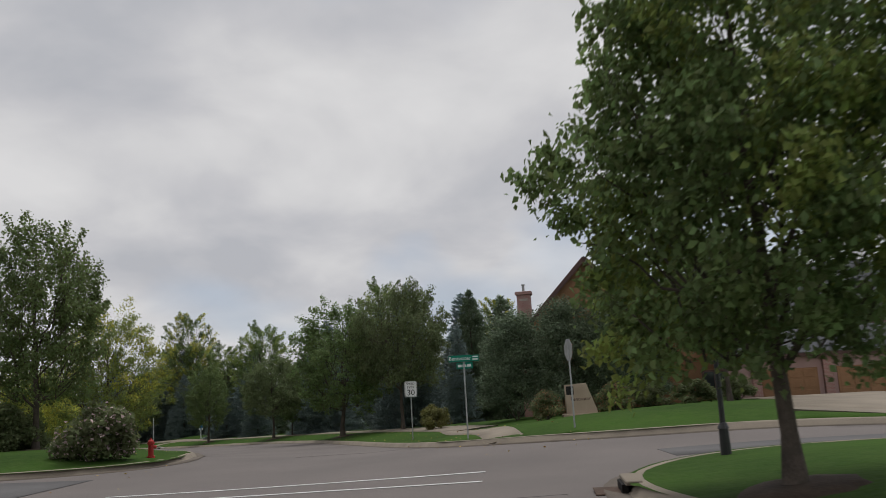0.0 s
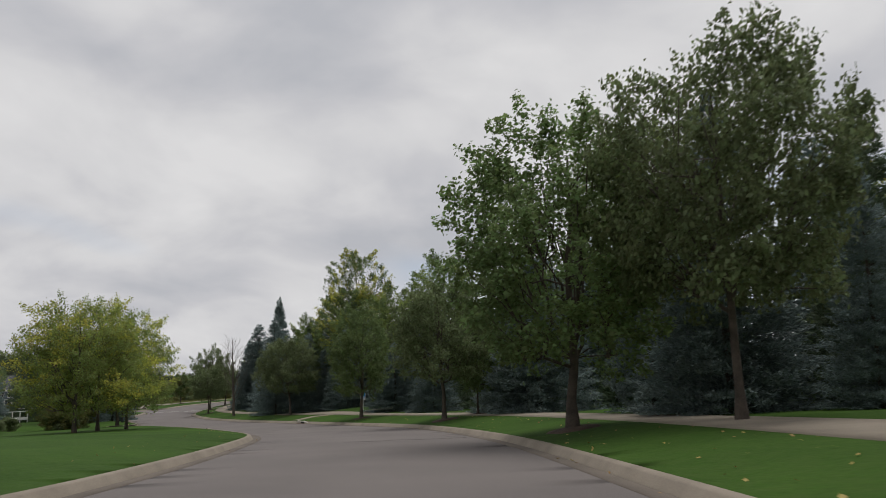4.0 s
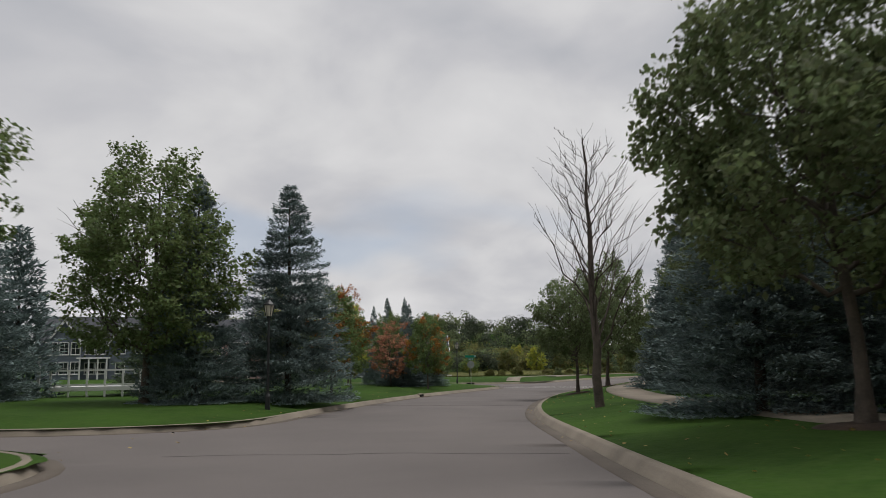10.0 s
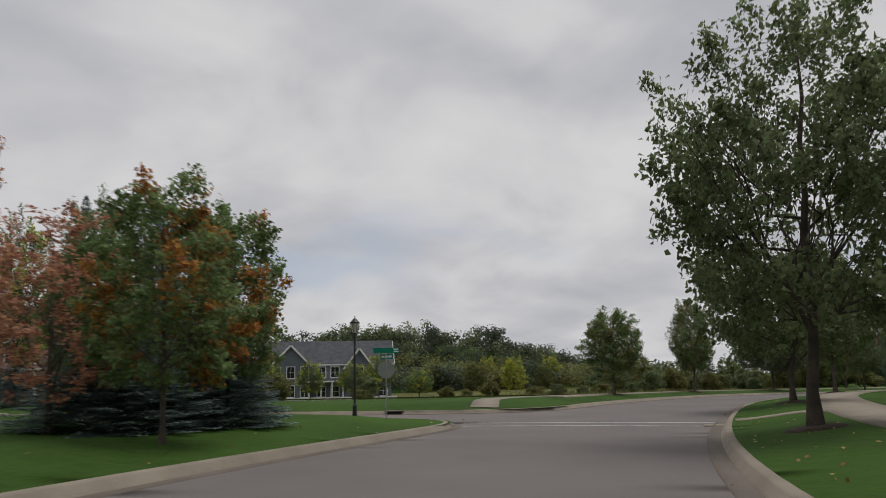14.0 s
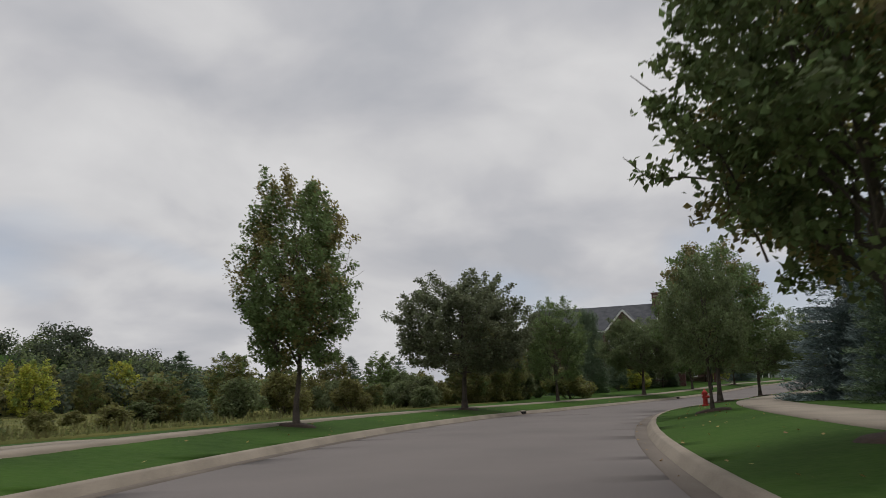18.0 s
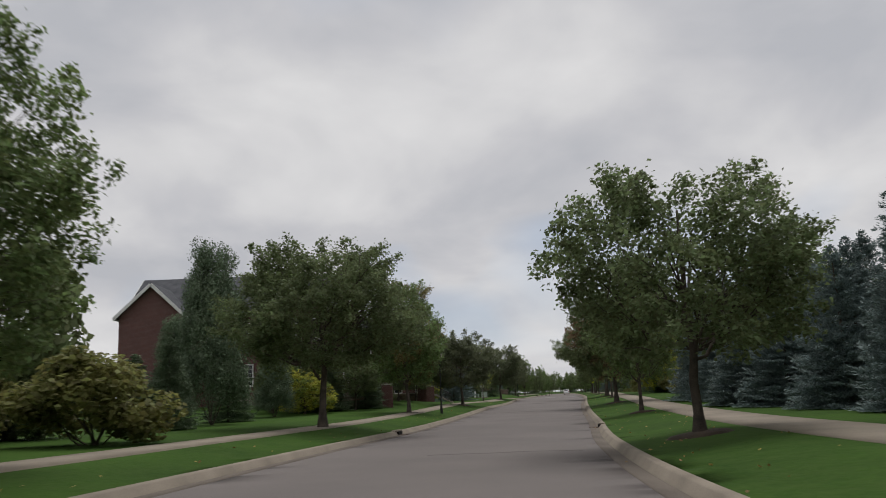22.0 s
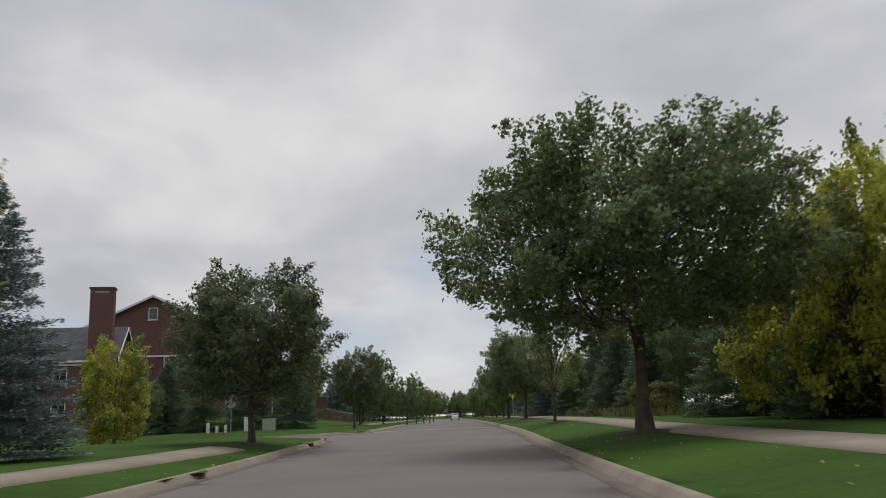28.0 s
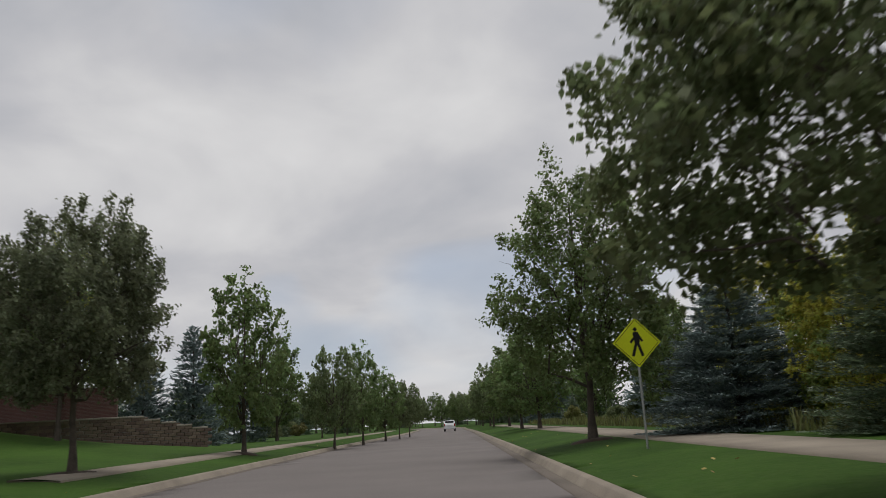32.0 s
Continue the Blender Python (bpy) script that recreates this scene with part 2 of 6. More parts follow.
def rod(bm, a, b, r1, r2=None, sides=8):
    a, b = Vector(a), Vector(b)
    d = b - a
    m = Matrix.Translation((a + b) / 2) @ d.to_track_quat("Z", "Y").to_matrix().to_4x4()
    bmesh.ops.create_cone(bm, cap_ends=True, segments=sides, radius1=r1, radius2=r1 if r2 is None else r2, depth=d.length, matrix=m)
    return bm


# ---- the line of the road and the lie of the land ----
ROUTE = [
    (3.5, -34.8, 0.0), (-1.2, -0.2, 0.0), (-2.6, 9.9, -0.5), (-4.9, 20.6, -0.95), (-8.4, 31.9, -1.45), (-13.2, 44.4, -2.02),
    (-19.5, 58.3, -2.71), (-27.5, 72.1, -3.53), (-37.8, 84.4, -4.33), (-48.7, 95.5, -5.03), (-60.2, 104.8, -5.55), (-71.0, 113.5, -5.9),
    (-80.9, 123.4, -6.21), (-90.3, 134.8, -6.5), (-99.4, 149.0, -6.75), (-107.5, 164.6, -6.78), (-113.1, 179.4, -6.93), (-117.3, 195.1, -7.12),
    (-119.8, 211.4, -7.4), (-120.3, 228.2, -7.69), (-119.3, 245.6, -7.89), (-117.3, 263.2, -7.97), (-115.5, 280.6, -7.87), (-113.5, 298.3, -7.63),
    (-111.1, 317.4, -7.68), (-108.6, 337.1, -7.62), (-106.3, 356.7, -7.43), (-100.0, 416.4, -7.43), (-91.2, 505.9, -7.6), (-89.0, 560.0, -7.6), (-108.0, 620.0, -7.8), (-180.0, 664.0, -8.0)]
HALF = 4.6


def spline(pts, n=16):
    p = np.array(pts, float)
    p = np.vstack([2 * p[0] - p[1], p, 2 * p[-1] - p[-2]])
    u = (np.arange(n) / n)[:, None]
    out = []
    for i in range(1, len(p) - 2):
        a, b, c, d = p[i - 1], p[i], p[i + 1], p[i + 2]
        out.append(0.5 * (2 * b + (c - a) * u + (2 * a - 5 * b + 4 * c - d) * u**2 + (3 * b - a - 3 * c + d) * u**3))
    return np.vstack(out + [p[-2][None]])


LINE = spline(ROUTE)
TANGENT = np.gradient(LINE[:, :2], axis=0)
TANGENT /= np.linalg.norm(TANGENT, axis=1)[:, None]
RIGHT = np.stack([TANGENT[:, 1], -TANGENT[:, 0]], 1)
STATION = np.arange(len(LINE)) / 16


def left_half(s):
    """The road widens on its left side towards the last crossing."""
    return HALF + np.interp(s, [23.4, 25.2, 27, 28], [0, 1.6, 1.6, 0.6])


def nearest(xy):
    xy = np.atleast_2d(np.asarray(xy, float))
    idx, dist = np.zeros(len(xy), int), np.zeros(len(xy))
    for k in range(0, len(xy), 20000):
        d = ((xy[k:k + 20000, None, :] - LINE[None, :, :2]) ** 2).sum(-1)
        idx[k:k + 20000] = d.argmin(1)
    o = xy - LINE[idx, :2]
    along = (o * TANGENT[idx]).sum(1)
    return STATION[idx], (o * RIGHT[idx]).sum(1), along, idx


# the side streets climb away from the first crossing
SWELLS = [(6.0, 28.0, 0.6, 9.0), (-18.5, 29.0, 0.6, 8.5)]


def grade(xy):
    """Height of the road bed, carried sideways over the land."""
    xy = np.atleast_2d(np.asarray(xy, float))
    out = np.zeros(len(xy))
    for k in range(0, len(xy), 20000):
        d2 = ((xy[k:k + 20000, None, :] - LINE[None, :, :2]) ** 2).sum(-1)
        w = 1 / (d2 + 6) ** 2.5
        out[k:k + 20000] = (w * LINE[None, :, 2]).sum(1) / w.sum(1)
    for cx, cy, rise, reach in SWELLS:
        out += rise * np.exp(-((xy[:, 0] - cx) ** 2 + (xy[:, 1] - cy) ** 2) / reach**2)
    return out


# side streets: a point on the main road's edge, where it leads, half width
SIDE = [((-4, 20.4), (60, 23), 2.9), ((-5, 20.0), (-70, 17.0), 3.3), ((-68.1, 101.2), (-84, 83), 2.6), ((-108.9, 151.1), (-181.5, 87.5), 3.4), ((-113.5, 360.7), (-190, 345), 4.6)]
K_ROUND = 7.0


def segment_distance(xy, a, b):
    a, b = np.array(a, float), np.array(b, float)
    t = np.clip(((xy - a) @ (b - a)) / ((b - a) @ (b - a)), 0, 1)
    return np.linalg.norm(xy - a - t[:, None] * (b - a), axis=1)


def road_distance(xy):
    """Signed distance to the kerb line: negative on the carriageway."""
    xy = np.atleast_2d(np.asarray(xy, float))
    s, off, _, _ = nearest(xy)
    d = np.where(off > 0, off - HALF, -off - left_half(s))
    for a, b, w in SIDE:
        e = segment_distance(xy, a, b) - w
        h = np.clip(0.5 + 0.5 * (d - e) / K_ROUND, 0, 1)
        d = d * (1 - h) + e * h - K_ROUND * h * (1 - h)
    return d


def smooth01(a, b, v):
    u = np.clip((v - a) / (b - a), 0, 1)
    return u * u * (3 - 2 * u)


BERMS = [((14, 48), 16, 0.6), ((-43, 110.5), 7, 0.5), ((-132, 411), 12.5, 2.8), ((-142, 300), 14, 1.6), ((-330, 205), 48, 9.5), ((-277, 267), 31, 10.5), ((-257, 293), 19, 6.5), ((-182, 186), 40, -1.5)]


def lawn_lift(d, xy):
    h = 0.15 + 0.30 * smooth01(0, 3, d) + 0.10 * smooth01(3, 8, d)
    for c, r, a in BERMS:
        q = ((xy - np.array(c)) ** 2).sum(1) / r**2
        h = h + a * np.exp(-q) * smooth01(2, 9, d)
    return h


def land(x, y):
    p = np.array([[x, y]], float)
    d = road_distance(p)
    return float((grade(p) + np.where(d > 0, lawn_lift(d, p), 0.0))[0])


def grid_faces(keep, nx, ny):
    i, j = np.nonzero(keep)
    a = i * ny + j
    return np.stack([a, a + ny, a + ny + 1, a + 1], 1)


def compact(verts, faces):
    used = np.unique(faces)
    back = np.zeros(len(verts), int)
    back[used] = np.arange(len(used))
    return verts[used], back[faces]


# broad land, sunk a little under the finer verge near the road
gx, gy = np.arange(-700, 460, 7.0), np.arange(-300, 1000, 7.0)
X, Y = np.meshgrid(gx, gy, indexing="ij")
P2 = np.stack([X.ravel(), Y.ravel()], 1)
D = road_distance(P2)
Z = grade(P2) + lawn_lift(np.maximum(D, 0), P2) - 1.2 * (1 - smooth01(9, 24, D)) + 0.0
far = np.linalg.norm(P2 - np.array([-80, 200]), axis=1)
Z += 0.25 * np.sin(P2[:, 0] * 0.05) * np.cos(P2[:, 1] * 0.043) * smooth01(30, 80, D)
faces = grid_faces(np.ones((len(gx) - 1, len(gy) - 1), bool), len(gx), len(gy))
ground = tagged(mesh_ob("ground", np.column_stack([P2, Z]), faces, GRASS, smooth=True), "mown green lawn land reaching out past the trees", "ground", kind="structure")
rim = []
for r in (900, 1600, 4200):
    rim.append([(-120 + r * math.cos(a), 350 + r * math.sin(a), -9.0) for a in np.linspace(0, 2 * math.pi, 64, endpoint=False)])
rv = np.array(rim).reshape(-1, 3)
rf = np.array([(k * 64 + i, k * 64 + (i + 1) % 64, (k + 1) * 64 + (i + 1) % 64, (k + 1) * 64 + i) for k in range(2) for i in range(64)])
tagged(mesh_ob("ground_far", rv, rf, GRASS), "distant green fields to the horizon", "ground", kind="structure")

# verge: a fine sheet along the road whose edge lies on the kerb line
CELL = 0.8
vx, vy = np.arange(-165, 62, CELL), np.arange(-40, 640, CELL)
X, Y = np.meshgrid(vx, vy, indexing="ij")
P2 = np.stack([X.ravel(), Y.ravel()], 1)
coarse = np.stack(np.meshgrid(vx[::6], vy[::6], indexing="ij"), -1).reshape(-1, 2)
dc = road_distance(coarse).reshape(len(vx[::6]), len(vy[::6]))
near = np.repeat(np.repeat(dc, 6, 0), 6, 1)[:len(vx), :len(vy)].ravel() < 27
D = np.full(len(P2), 60.0)
D[near] = road_distance(P2[near])
edge = (D < CELL * 0.25) & (D > -CELL * 1.45)
eps = 0.05
gxd = (road_distance(P2[edge] + [eps, 0]) - road_distance(P2[edge] - [eps, 0])) / (2 * eps)
gyd = (road_distance(P2[edge] + [0, eps]) - road_distance(P2[edge] - [0, eps])) / (2 * eps)
gl = np.maximum(np.hypot(gxd, gyd), 0.3)
P2[edge] -= np.stack([gxd / gl, gyd / gl], 1) * (D[edge] / gl)[:, None]
D[edge] = 0.0
ok = D < 24
G2 = np.zeros(len(P2))
G2[ok] = grade(P2[ok])
Z = G2 + lawn_lift(np.maximum(D, 0), P2) - 0.25 * smooth01(21, 24, D)
inside = D.reshape(X.shape) >= 0
cell_ok = (inside[:-1, :-1] & inside[1:, :-1] & inside[1:, 1:] & inside[:-1, 1:]) & ok.reshape(X.shape)[:-1, :-1] & ok.reshape(X.shape)[1:, 1:] & ok.reshape(X.shape)[1:, :-1] & ok.reshape(X.shape)[:-1, 1:]
vv, vf = compact(np.column_stack([P2, Z]), grid_faces(cell_ok, len(vx), len(vy)))
tagged(mesh_ob("ground_verge", vv, vf, GRASS, smooth=True), "mown green grass verge beside the kerb", "grass verge", kind="structure")
cell_rd = (D.reshape(X.shape)[:-1, :-1] < 1.2) & (D.reshape(X.shape)[1:, 1:] < 1.2)
# crowned carriageway
rz = G2 + 0.0 - 0.02 * np.clip((D + 4.6) / 4.6, 0, 1)
rvv, rff = compact(np.column_stack([P2, rz]), grid_faces(cell_rd, len(vx), len(vy)))
road = tagged(mesh_ob("road", rvv, rff, ASPHALT, smooth=True), "worn grey asphalt carriageway with faint cracks", "road", kind="structure")


# kerb line by walking the zero contour of the road's distance
def contours(field, xs, ys):
    segs = {}
    f = field
    def cross(i0, j0, i1, j1):
        a, b = f[i0, j0], f[i1, j1]
        t = a / (a - b)
        return (xs[i0] + (xs[i1] - xs[i0]) * t, ys[j0] + (ys[j1] - ys[j0]) * t)
    sign = f > 0
    mixed_cells = np.argwhere((sign[:-1, :-1] != sign[1:, :-1]) | (sign[:-1, :-1] != sign[:-1, 1:]) | (sign[:-1, :-1] != sign[1:, 1:]))
    links = {}
    points = {}
    for i, j in mixed_cells:
        ks = []
        for e, (p, q) in {("h", i, j): ((i, j), (i + 1, j)), ("h", i, j + 1): ((i, j + 1), (i + 1, j + 1)), ("v", i, j): ((i, j), (i, j + 1)), ("v", i + 1, j): ((i + 1, j), (i + 1, j + 1))}.items():
            if sign[p] != sign[q]:
                points[e] = cross(*p, *q)
                ks.append(e)
        if len(ks) == 2:
            links.setdefault(ks[0], []).append(ks[1])
            links.setdefault(ks[1], []).append(ks[0])
    seen, lines = set(), []
    for start in sorted(links, key=lambda k: len(links[k])):
        if start in seen:
            continue
        chain, k = [], start
        while k is not None and k not in seen:
            seen.add(k)
            chain.append(points[k])
            k = next((n for n in links[k] if n not in seen), None)
        if len(chain) > 8:
            lines.append(np.array(chain))
    return lines


kx, ky = np.arange(-165, 60, 1.0), np.arange(-34, 632, 1.0)
KX, KY = np.meshgrid(kx, ky, indexing="ij")
kp = np.stack([KX.ravel(), KY.ravel()], 1)
kd = np.full(len(kp), 20.0)
cc = np.stack(np.meshgrid(kx[::6], ky[::6], indexing="ij"), -1).reshape(-1, 2)
kn = np.repeat(np.repeat(road_distance(cc).reshape(len(kx[::6]), len(ky[::6])), 6, 0), 6, 1)[:len(kx), :len(ky)].ravel()
kn_ok = np.abs(kn) < 12
kd[kn_ok] = road_distance(kp[kn_ok])
kd[~kn_ok & (kn < 0)] = -20
KERB_LINES = contours(kd.reshape(KX.shape), kx, ky)


def sweep_kerb(line, pan=False):
    """Gutter pan, sloped face and rounded top of a poured concrete kerb along a line with the lawn on one side."""
    t = np.gradient(line, axis=0)
    t /= np.linalg.norm(t, axis=1)[:, None]
    n = np.stack([t[:, 1], -t[:, 0]], 1)
    mid = len(line) // 2
    if road_distance(line[mid] + n[mid] * 1.0)[0] < 0:
        n = -n
    z = grade(line)
    prof = [(-0.52, -0.03), (-0.50, 0.012), (-0.17, -0.012)] if pan else [(-0.175, -0.03), (-0.17, -0.012), (-0.12, 0.02), (-0.05, 0.13), (-0.01, 0.155), (0.12, 0.165), (0.16, 0.15), (0.17, 0.0)]
    vs = [np.column_stack([line + n * o, z + h]) for o, h in prof]
    k, m = len(prof), len(line)
    verts = np.stack(vs, 1).reshape(-1, 3)
    i, j = np.meshgrid(np.arange(m - 1), np.arange(k - 1), indexing="ij")
    a = (i * k + j).ravel()
    return verts, np.stack([a, a + 1, a + k + 1, a + k], 1)


for line in KERB_LINES:
    smooth_line = line.copy()
    for _ in range(3):
        smooth_line[1:-1] = (smooth_line[:-2] + 2 * smooth_line[1:-1] + smooth_line[2:]) / 4
    kv, kf = sweep_kerb(smooth_line)
    tagged(mesh_ob("kerb", kv, kf, CONCRETE, smooth=True), "poured tan concrete kerb with a rounded top", "kerb", kind="structure")
    kv, kf = sweep_kerb(smooth_line, True)
    tagged(mesh_ob("gutter", kv, kf, GUTTER, smooth=True), "stained flat concrete gutter pan along the kerb", "gutter", kind="structure")


def band(name, s0, s1, off0, off1, mat, label, height=0.05, kind="structure", category="path", step=0.0625):
    """A paved strip that keeps its distances from the middle of the road."""
    ss = np.arange(s0, s1 + 1e-6, step)
    base = np.stack([np.interp(ss, STATION, LINE[:, k]) for k in (0, 1)], 1)
    t = np.gradient(base, axis=0)
    t /= np.linalg.norm(t, axis=1)[:, None]
    n = np.stack([t[:, 1], -t[:, 0]], 1)
    o0 = np.interp(ss, *zip(*off0)) if isinstance(off0, list) else np.full(len(ss), off0)
    o1 = np.interp(ss, *zip(*off1)) if isinstance(off1, list) else np.full(len(ss), off1)
    rows = []
    for u, drop in ((0, -0.15), (0, 0.0), (0.5, 0.008), (1, 0.0), (1, -0.15)):
        xy = base + n * (o0 + (o1 - o0) * u)[:, None]
        d = road_distance(xy)
        rows.append(np.column_stack([xy, grade(xy) + np.where(d > -0.2, lawn_lift(np.maximum(d, 0), xy), 0.0) + height + drop]))
    verts = np.stack(rows, 1).reshape(-1, 3)
    i, j = np.meshgrid(np.arange(len(ss) - 1), np.arange(4), indexing="ij")
    a = (i * 5 + j).ravel()
    end = 5 * (len(ss) - 1)
    caps = np.array([(0, 1, 3, 4), (end, end + 1, end + 3, end + 4)])
    ob = mesh_ob(name, verts, np.vstack([np.stack([a, a + 1, a + 6, a + 5], 1), caps]), mat)
    return tagged(ob, label, category, kind=kind)


# ---- trees ----
def crown_mesh(name, mat, clumps, leaves, leaf, spread, rng, stretch=1.0, droop=0.0):
    """Many small folded leaves round clump centres. clumps: rows of x, y, z, radius."""
    c = np.asarray(clumps, float)
    w = c[:, 3] ** 2.2
    pick = rng.choice(len(c), leaves, p=w / w.sum())
    d = rng.normal(size=(leaves, 3))
    d /= np.linalg.norm(d, axis=1)[:, None]
    rad = rng.random(leaves) ** 0.45
    pos = c[pick, :3] + d * (c[pick, 3] * rad)[:, None] * np.array([1, 1, spread])
    pos[:, 2] -= droop * rng.random(leaves)
    nrm = d * 0.6 + rng.normal(size=(leaves, 3)) * 0.6 + [0, 0, 0.5]
    nrm /= np.linalg.norm(nrm, axis=1)[:, None]
    ax = np.cross(nrm, rng.normal(size=(leaves, 3)))
    ax /= np.linalg.norm(ax, axis=1)[:, None]
    bx = np.cross(nrm, ax)
    size = leaf * (0.65 + 0.7 * rng.random(leaves))[:, None]
    tip, base_ = pos + ax * size * 0.62 * stretch - nrm * size * 0.12, pos - ax * size * 0.5 * stretch
    l, r = pos + bx * size * 0.42 + nrm * size * 0.1, pos - bx * size * 0.42 + nrm * size * 0.1
    verts = np.stack([base_, r, tip, l], 1).reshape(-1, 3)
    faces = np.arange(leaves * 4).reshape(-1, 4)
    return verts, faces


def tube(path, radii, sides=6):
    p = np.asarray(path, float)
    t = np.gradient(p, axis=0)
    t /= np.linalg.norm(t, axis=1)[:, None]
    ref = np.where(np.abs(t[:, 2:3]) > 0.9, [[1.0, 0, 0]], [[0, 0, 1.0]])
    u = np.cross(t, ref)
    u /= np.linalg.norm(u, axis=1)[:, None]
    v = np.cross(t, u)
    a = np.linspace(0, 2 * math.pi, sides, endpoint=False)
    ring = p[:, None] + np.asarray(radii)[:, None, None] * (np.cos(a)[None, :, None] * u[:, None] + np.sin(a)[None, :, None] * v[:, None])
    verts = ring.reshape(-1, 3)
    f = []
    for i in range(len(p) - 1):
        for k in range(sides):
            f.append((i * sides + k, i * sides + (k + 1) % sides, (i + 1) * sides + (k + 1) % sides, (i + 1) * sides + k))
    return verts, f


def join_tubes(tubes):
    vs, fs, n = [], [], 0
    for v, f in tubes:
        vs.append(v)
        fs += [tuple(i + n for i in q) for q in f]
        n += len(v)
    return np.vstack(vs), np.array(fs)


def wiggle(a, b, rng, amount, n=6, rise=0.0):
    a, b = np.array(a, float), np.array(b, float)
    u = np.linspace(0, 1, n)[:, None]
    p = a + (b - a) * u
    p[1:-1] += rng.normal(size=(n - 2, 3)) * amount
    p[:, 2] += rise * np.sin(u[:, 0] * math.pi)
    return p


def limbs(rng, h, r, fork, n, trunk_r, reach=0.8, up=0.85):
    """Tapered trunk with a flare at the foot, and limbs that leave it at the fork."""
    lean = rng.normal(size=2) * 0.02 * h
    top = (lean[0], lean[1], h * 0.86)
    tp = wiggle((0, 0, -0.25), top, rng, 0.03 * r * 0.4, 9)
    tp[0, :2] = tp[1, :2] = 0
    rad = trunk_r * np.linspace(1.0, 0.16, 9) ** 0.9
    rad[0] *= 1.7
    out = [tube(tp, rad, 9)]
    ends = []
    for k in range(n):
        a = 2 * math.pi * (k * 0.618 + rng.random() * 0.12)
        z0 = fork + (h * 0.55 - fork) * (k / n) ** 1.2
        e = r * reach * (0.6 + 0.4 * rng.random())
        tip = (math.cos(a) * e, math.sin(a) * e, z0 + (h - z0) * up * (0.35 + 0.5 * rng.random()))
        u0 = (z0 + 0.25) / (h * 0.86 + 0.25)
        start = np.array([np.interp(u0, np.linspace(0, 1, 9), tp[:, q]) for q in range(3)])
        p = wiggle(start, tip, rng, 0.05 * r, 6, -0.05 * h)
        lr = trunk_r * 0.45 * (1 - 0.5 * k / n)
        out.append(tube(p, lr * np.linspace(1, 0.2, 6), 5))
        ends.append(np.array(tip))
        for q in range(2):
            m = p[3]
            tip2 = m + np.array([math.cos(a + rng.normal() * 0.9) * r * 0.4, math.sin(a + rng.normal() * 0.9) * r * 0.4, h * (0.05 + 0.16 * rng.random())])
            out.append(tube(wiggle(m, tip2, rng, 0.03 * r, 5), lr * 0.45 * np.linspace(1, 0.25, 5), 4))
            ends.append(tip2)
    return join_tubes(out), ends


def spray_crown(rng, h, r, low, profile, twigs, leaves, leaf, lift=0.55, long=1.0, tops=1.0, pick=None):
    """Leaves set along many short twigs that point up and out from an uneven crown. Returns leaf mesh and twig feet."""
    ph = rng.random(4) * 2 * math.pi
    u = rng.random(twigs * 3)
    pr = np.array([profile(float(v)) for v in u])
    keep = rng.random(len(u)) < (pr / pr.max()) ** 1.6 * 0.85 + 0.08
    u, pr = u[keep][:twigs], pr[keep][:twigs]
    n = len(u)
    a = rng.random(n) * 2 * math.pi
    lobes = 1 + 0.13 * np.sin(2 * a + ph[0] + 3 * u) + 0.12 * np.sin(3 * a + ph[1] - 5 * u) + 0.10 * np.sin(5 * a + ph[2] + 7 * u)
    q = r * pr * lobes * (0.22 + 0.70 * rng.random(n) ** 0.42)
    z = low + (h - low) * (u * 0.93 + 0.05 * np.sin(3 * a + ph[3]) * u)
    foot = np.stack([np.cos(a) * q, np.sin(a) * q, z], 1)
    way = np.stack([np.cos(a), np.sin(a), np.zeros(n)], 1) * (0.25 + 0.9 * q / r)[:, None]
    way[:, 2] += lift * (0.15 + 1.25 * u)
    way += rng.normal(size=(n, 3)) * 0.28
    way /= np.linalg.norm(way, axis=1)[:, None]
    length = r * long * (0.13 + 0.17 * rng.random(n) ** 1.5) * (1 + 0.5 * tops * (u > 0.8) * rng.random(n))
    if pick is not None:
        chosen = np.flatnonzero(pick(u, a, ph))
    else:
        chosen = np.arange(n)
    w = length[chosen] ** 1.3
    t = rng.choice(chosen, leaves, p=w / w.sum())
    f = rng.random(leaves) ** 0.75
    girth = (min(r, 3.6) * 0.078 * (1.05 - 0.75 * f) + 0.03)[:, None]
    pos = foot[t] + way[t] * (length[t] * (f * 1.1 - 0.1))[:, None] + rng.normal(size=(leaves, 3)) * girth * [1, 1, 0.75]
    pos[:, 2] -= 0.04 * r * rng.random(leaves)
    nrm = rng.normal(size=(leaves, 3)) * 0.55 + way[t] * 0.35 + [0, 0, 0.55]
    nrm /= np.linalg.norm(nrm, axis=1)[:, None]
    ax = np.cross(nrm, rng.normal(size=(leaves, 3)))
    ax /= np.linalg.norm(ax, axis=1)[:, None]
    bx = np.cross(nrm, ax)
    size = leaf * (0.6 + 0.75 * rng.random(leaves))[:, None]
    verts = np.stack([pos - ax * size * 0.5, pos - bx * size * 0.4 + nrm * size * 0.12, pos + ax * size * 0.66 - nrm * size * 0.12, pos + bx * size * 0.4 + nrm * size * 0.12], 1).reshape(-1, 3)
    return verts, np.arange(leaves * 4).reshape(-1, 4), foot[rng.choice(n, min(n, 90), replace=False)]


TREES = {}


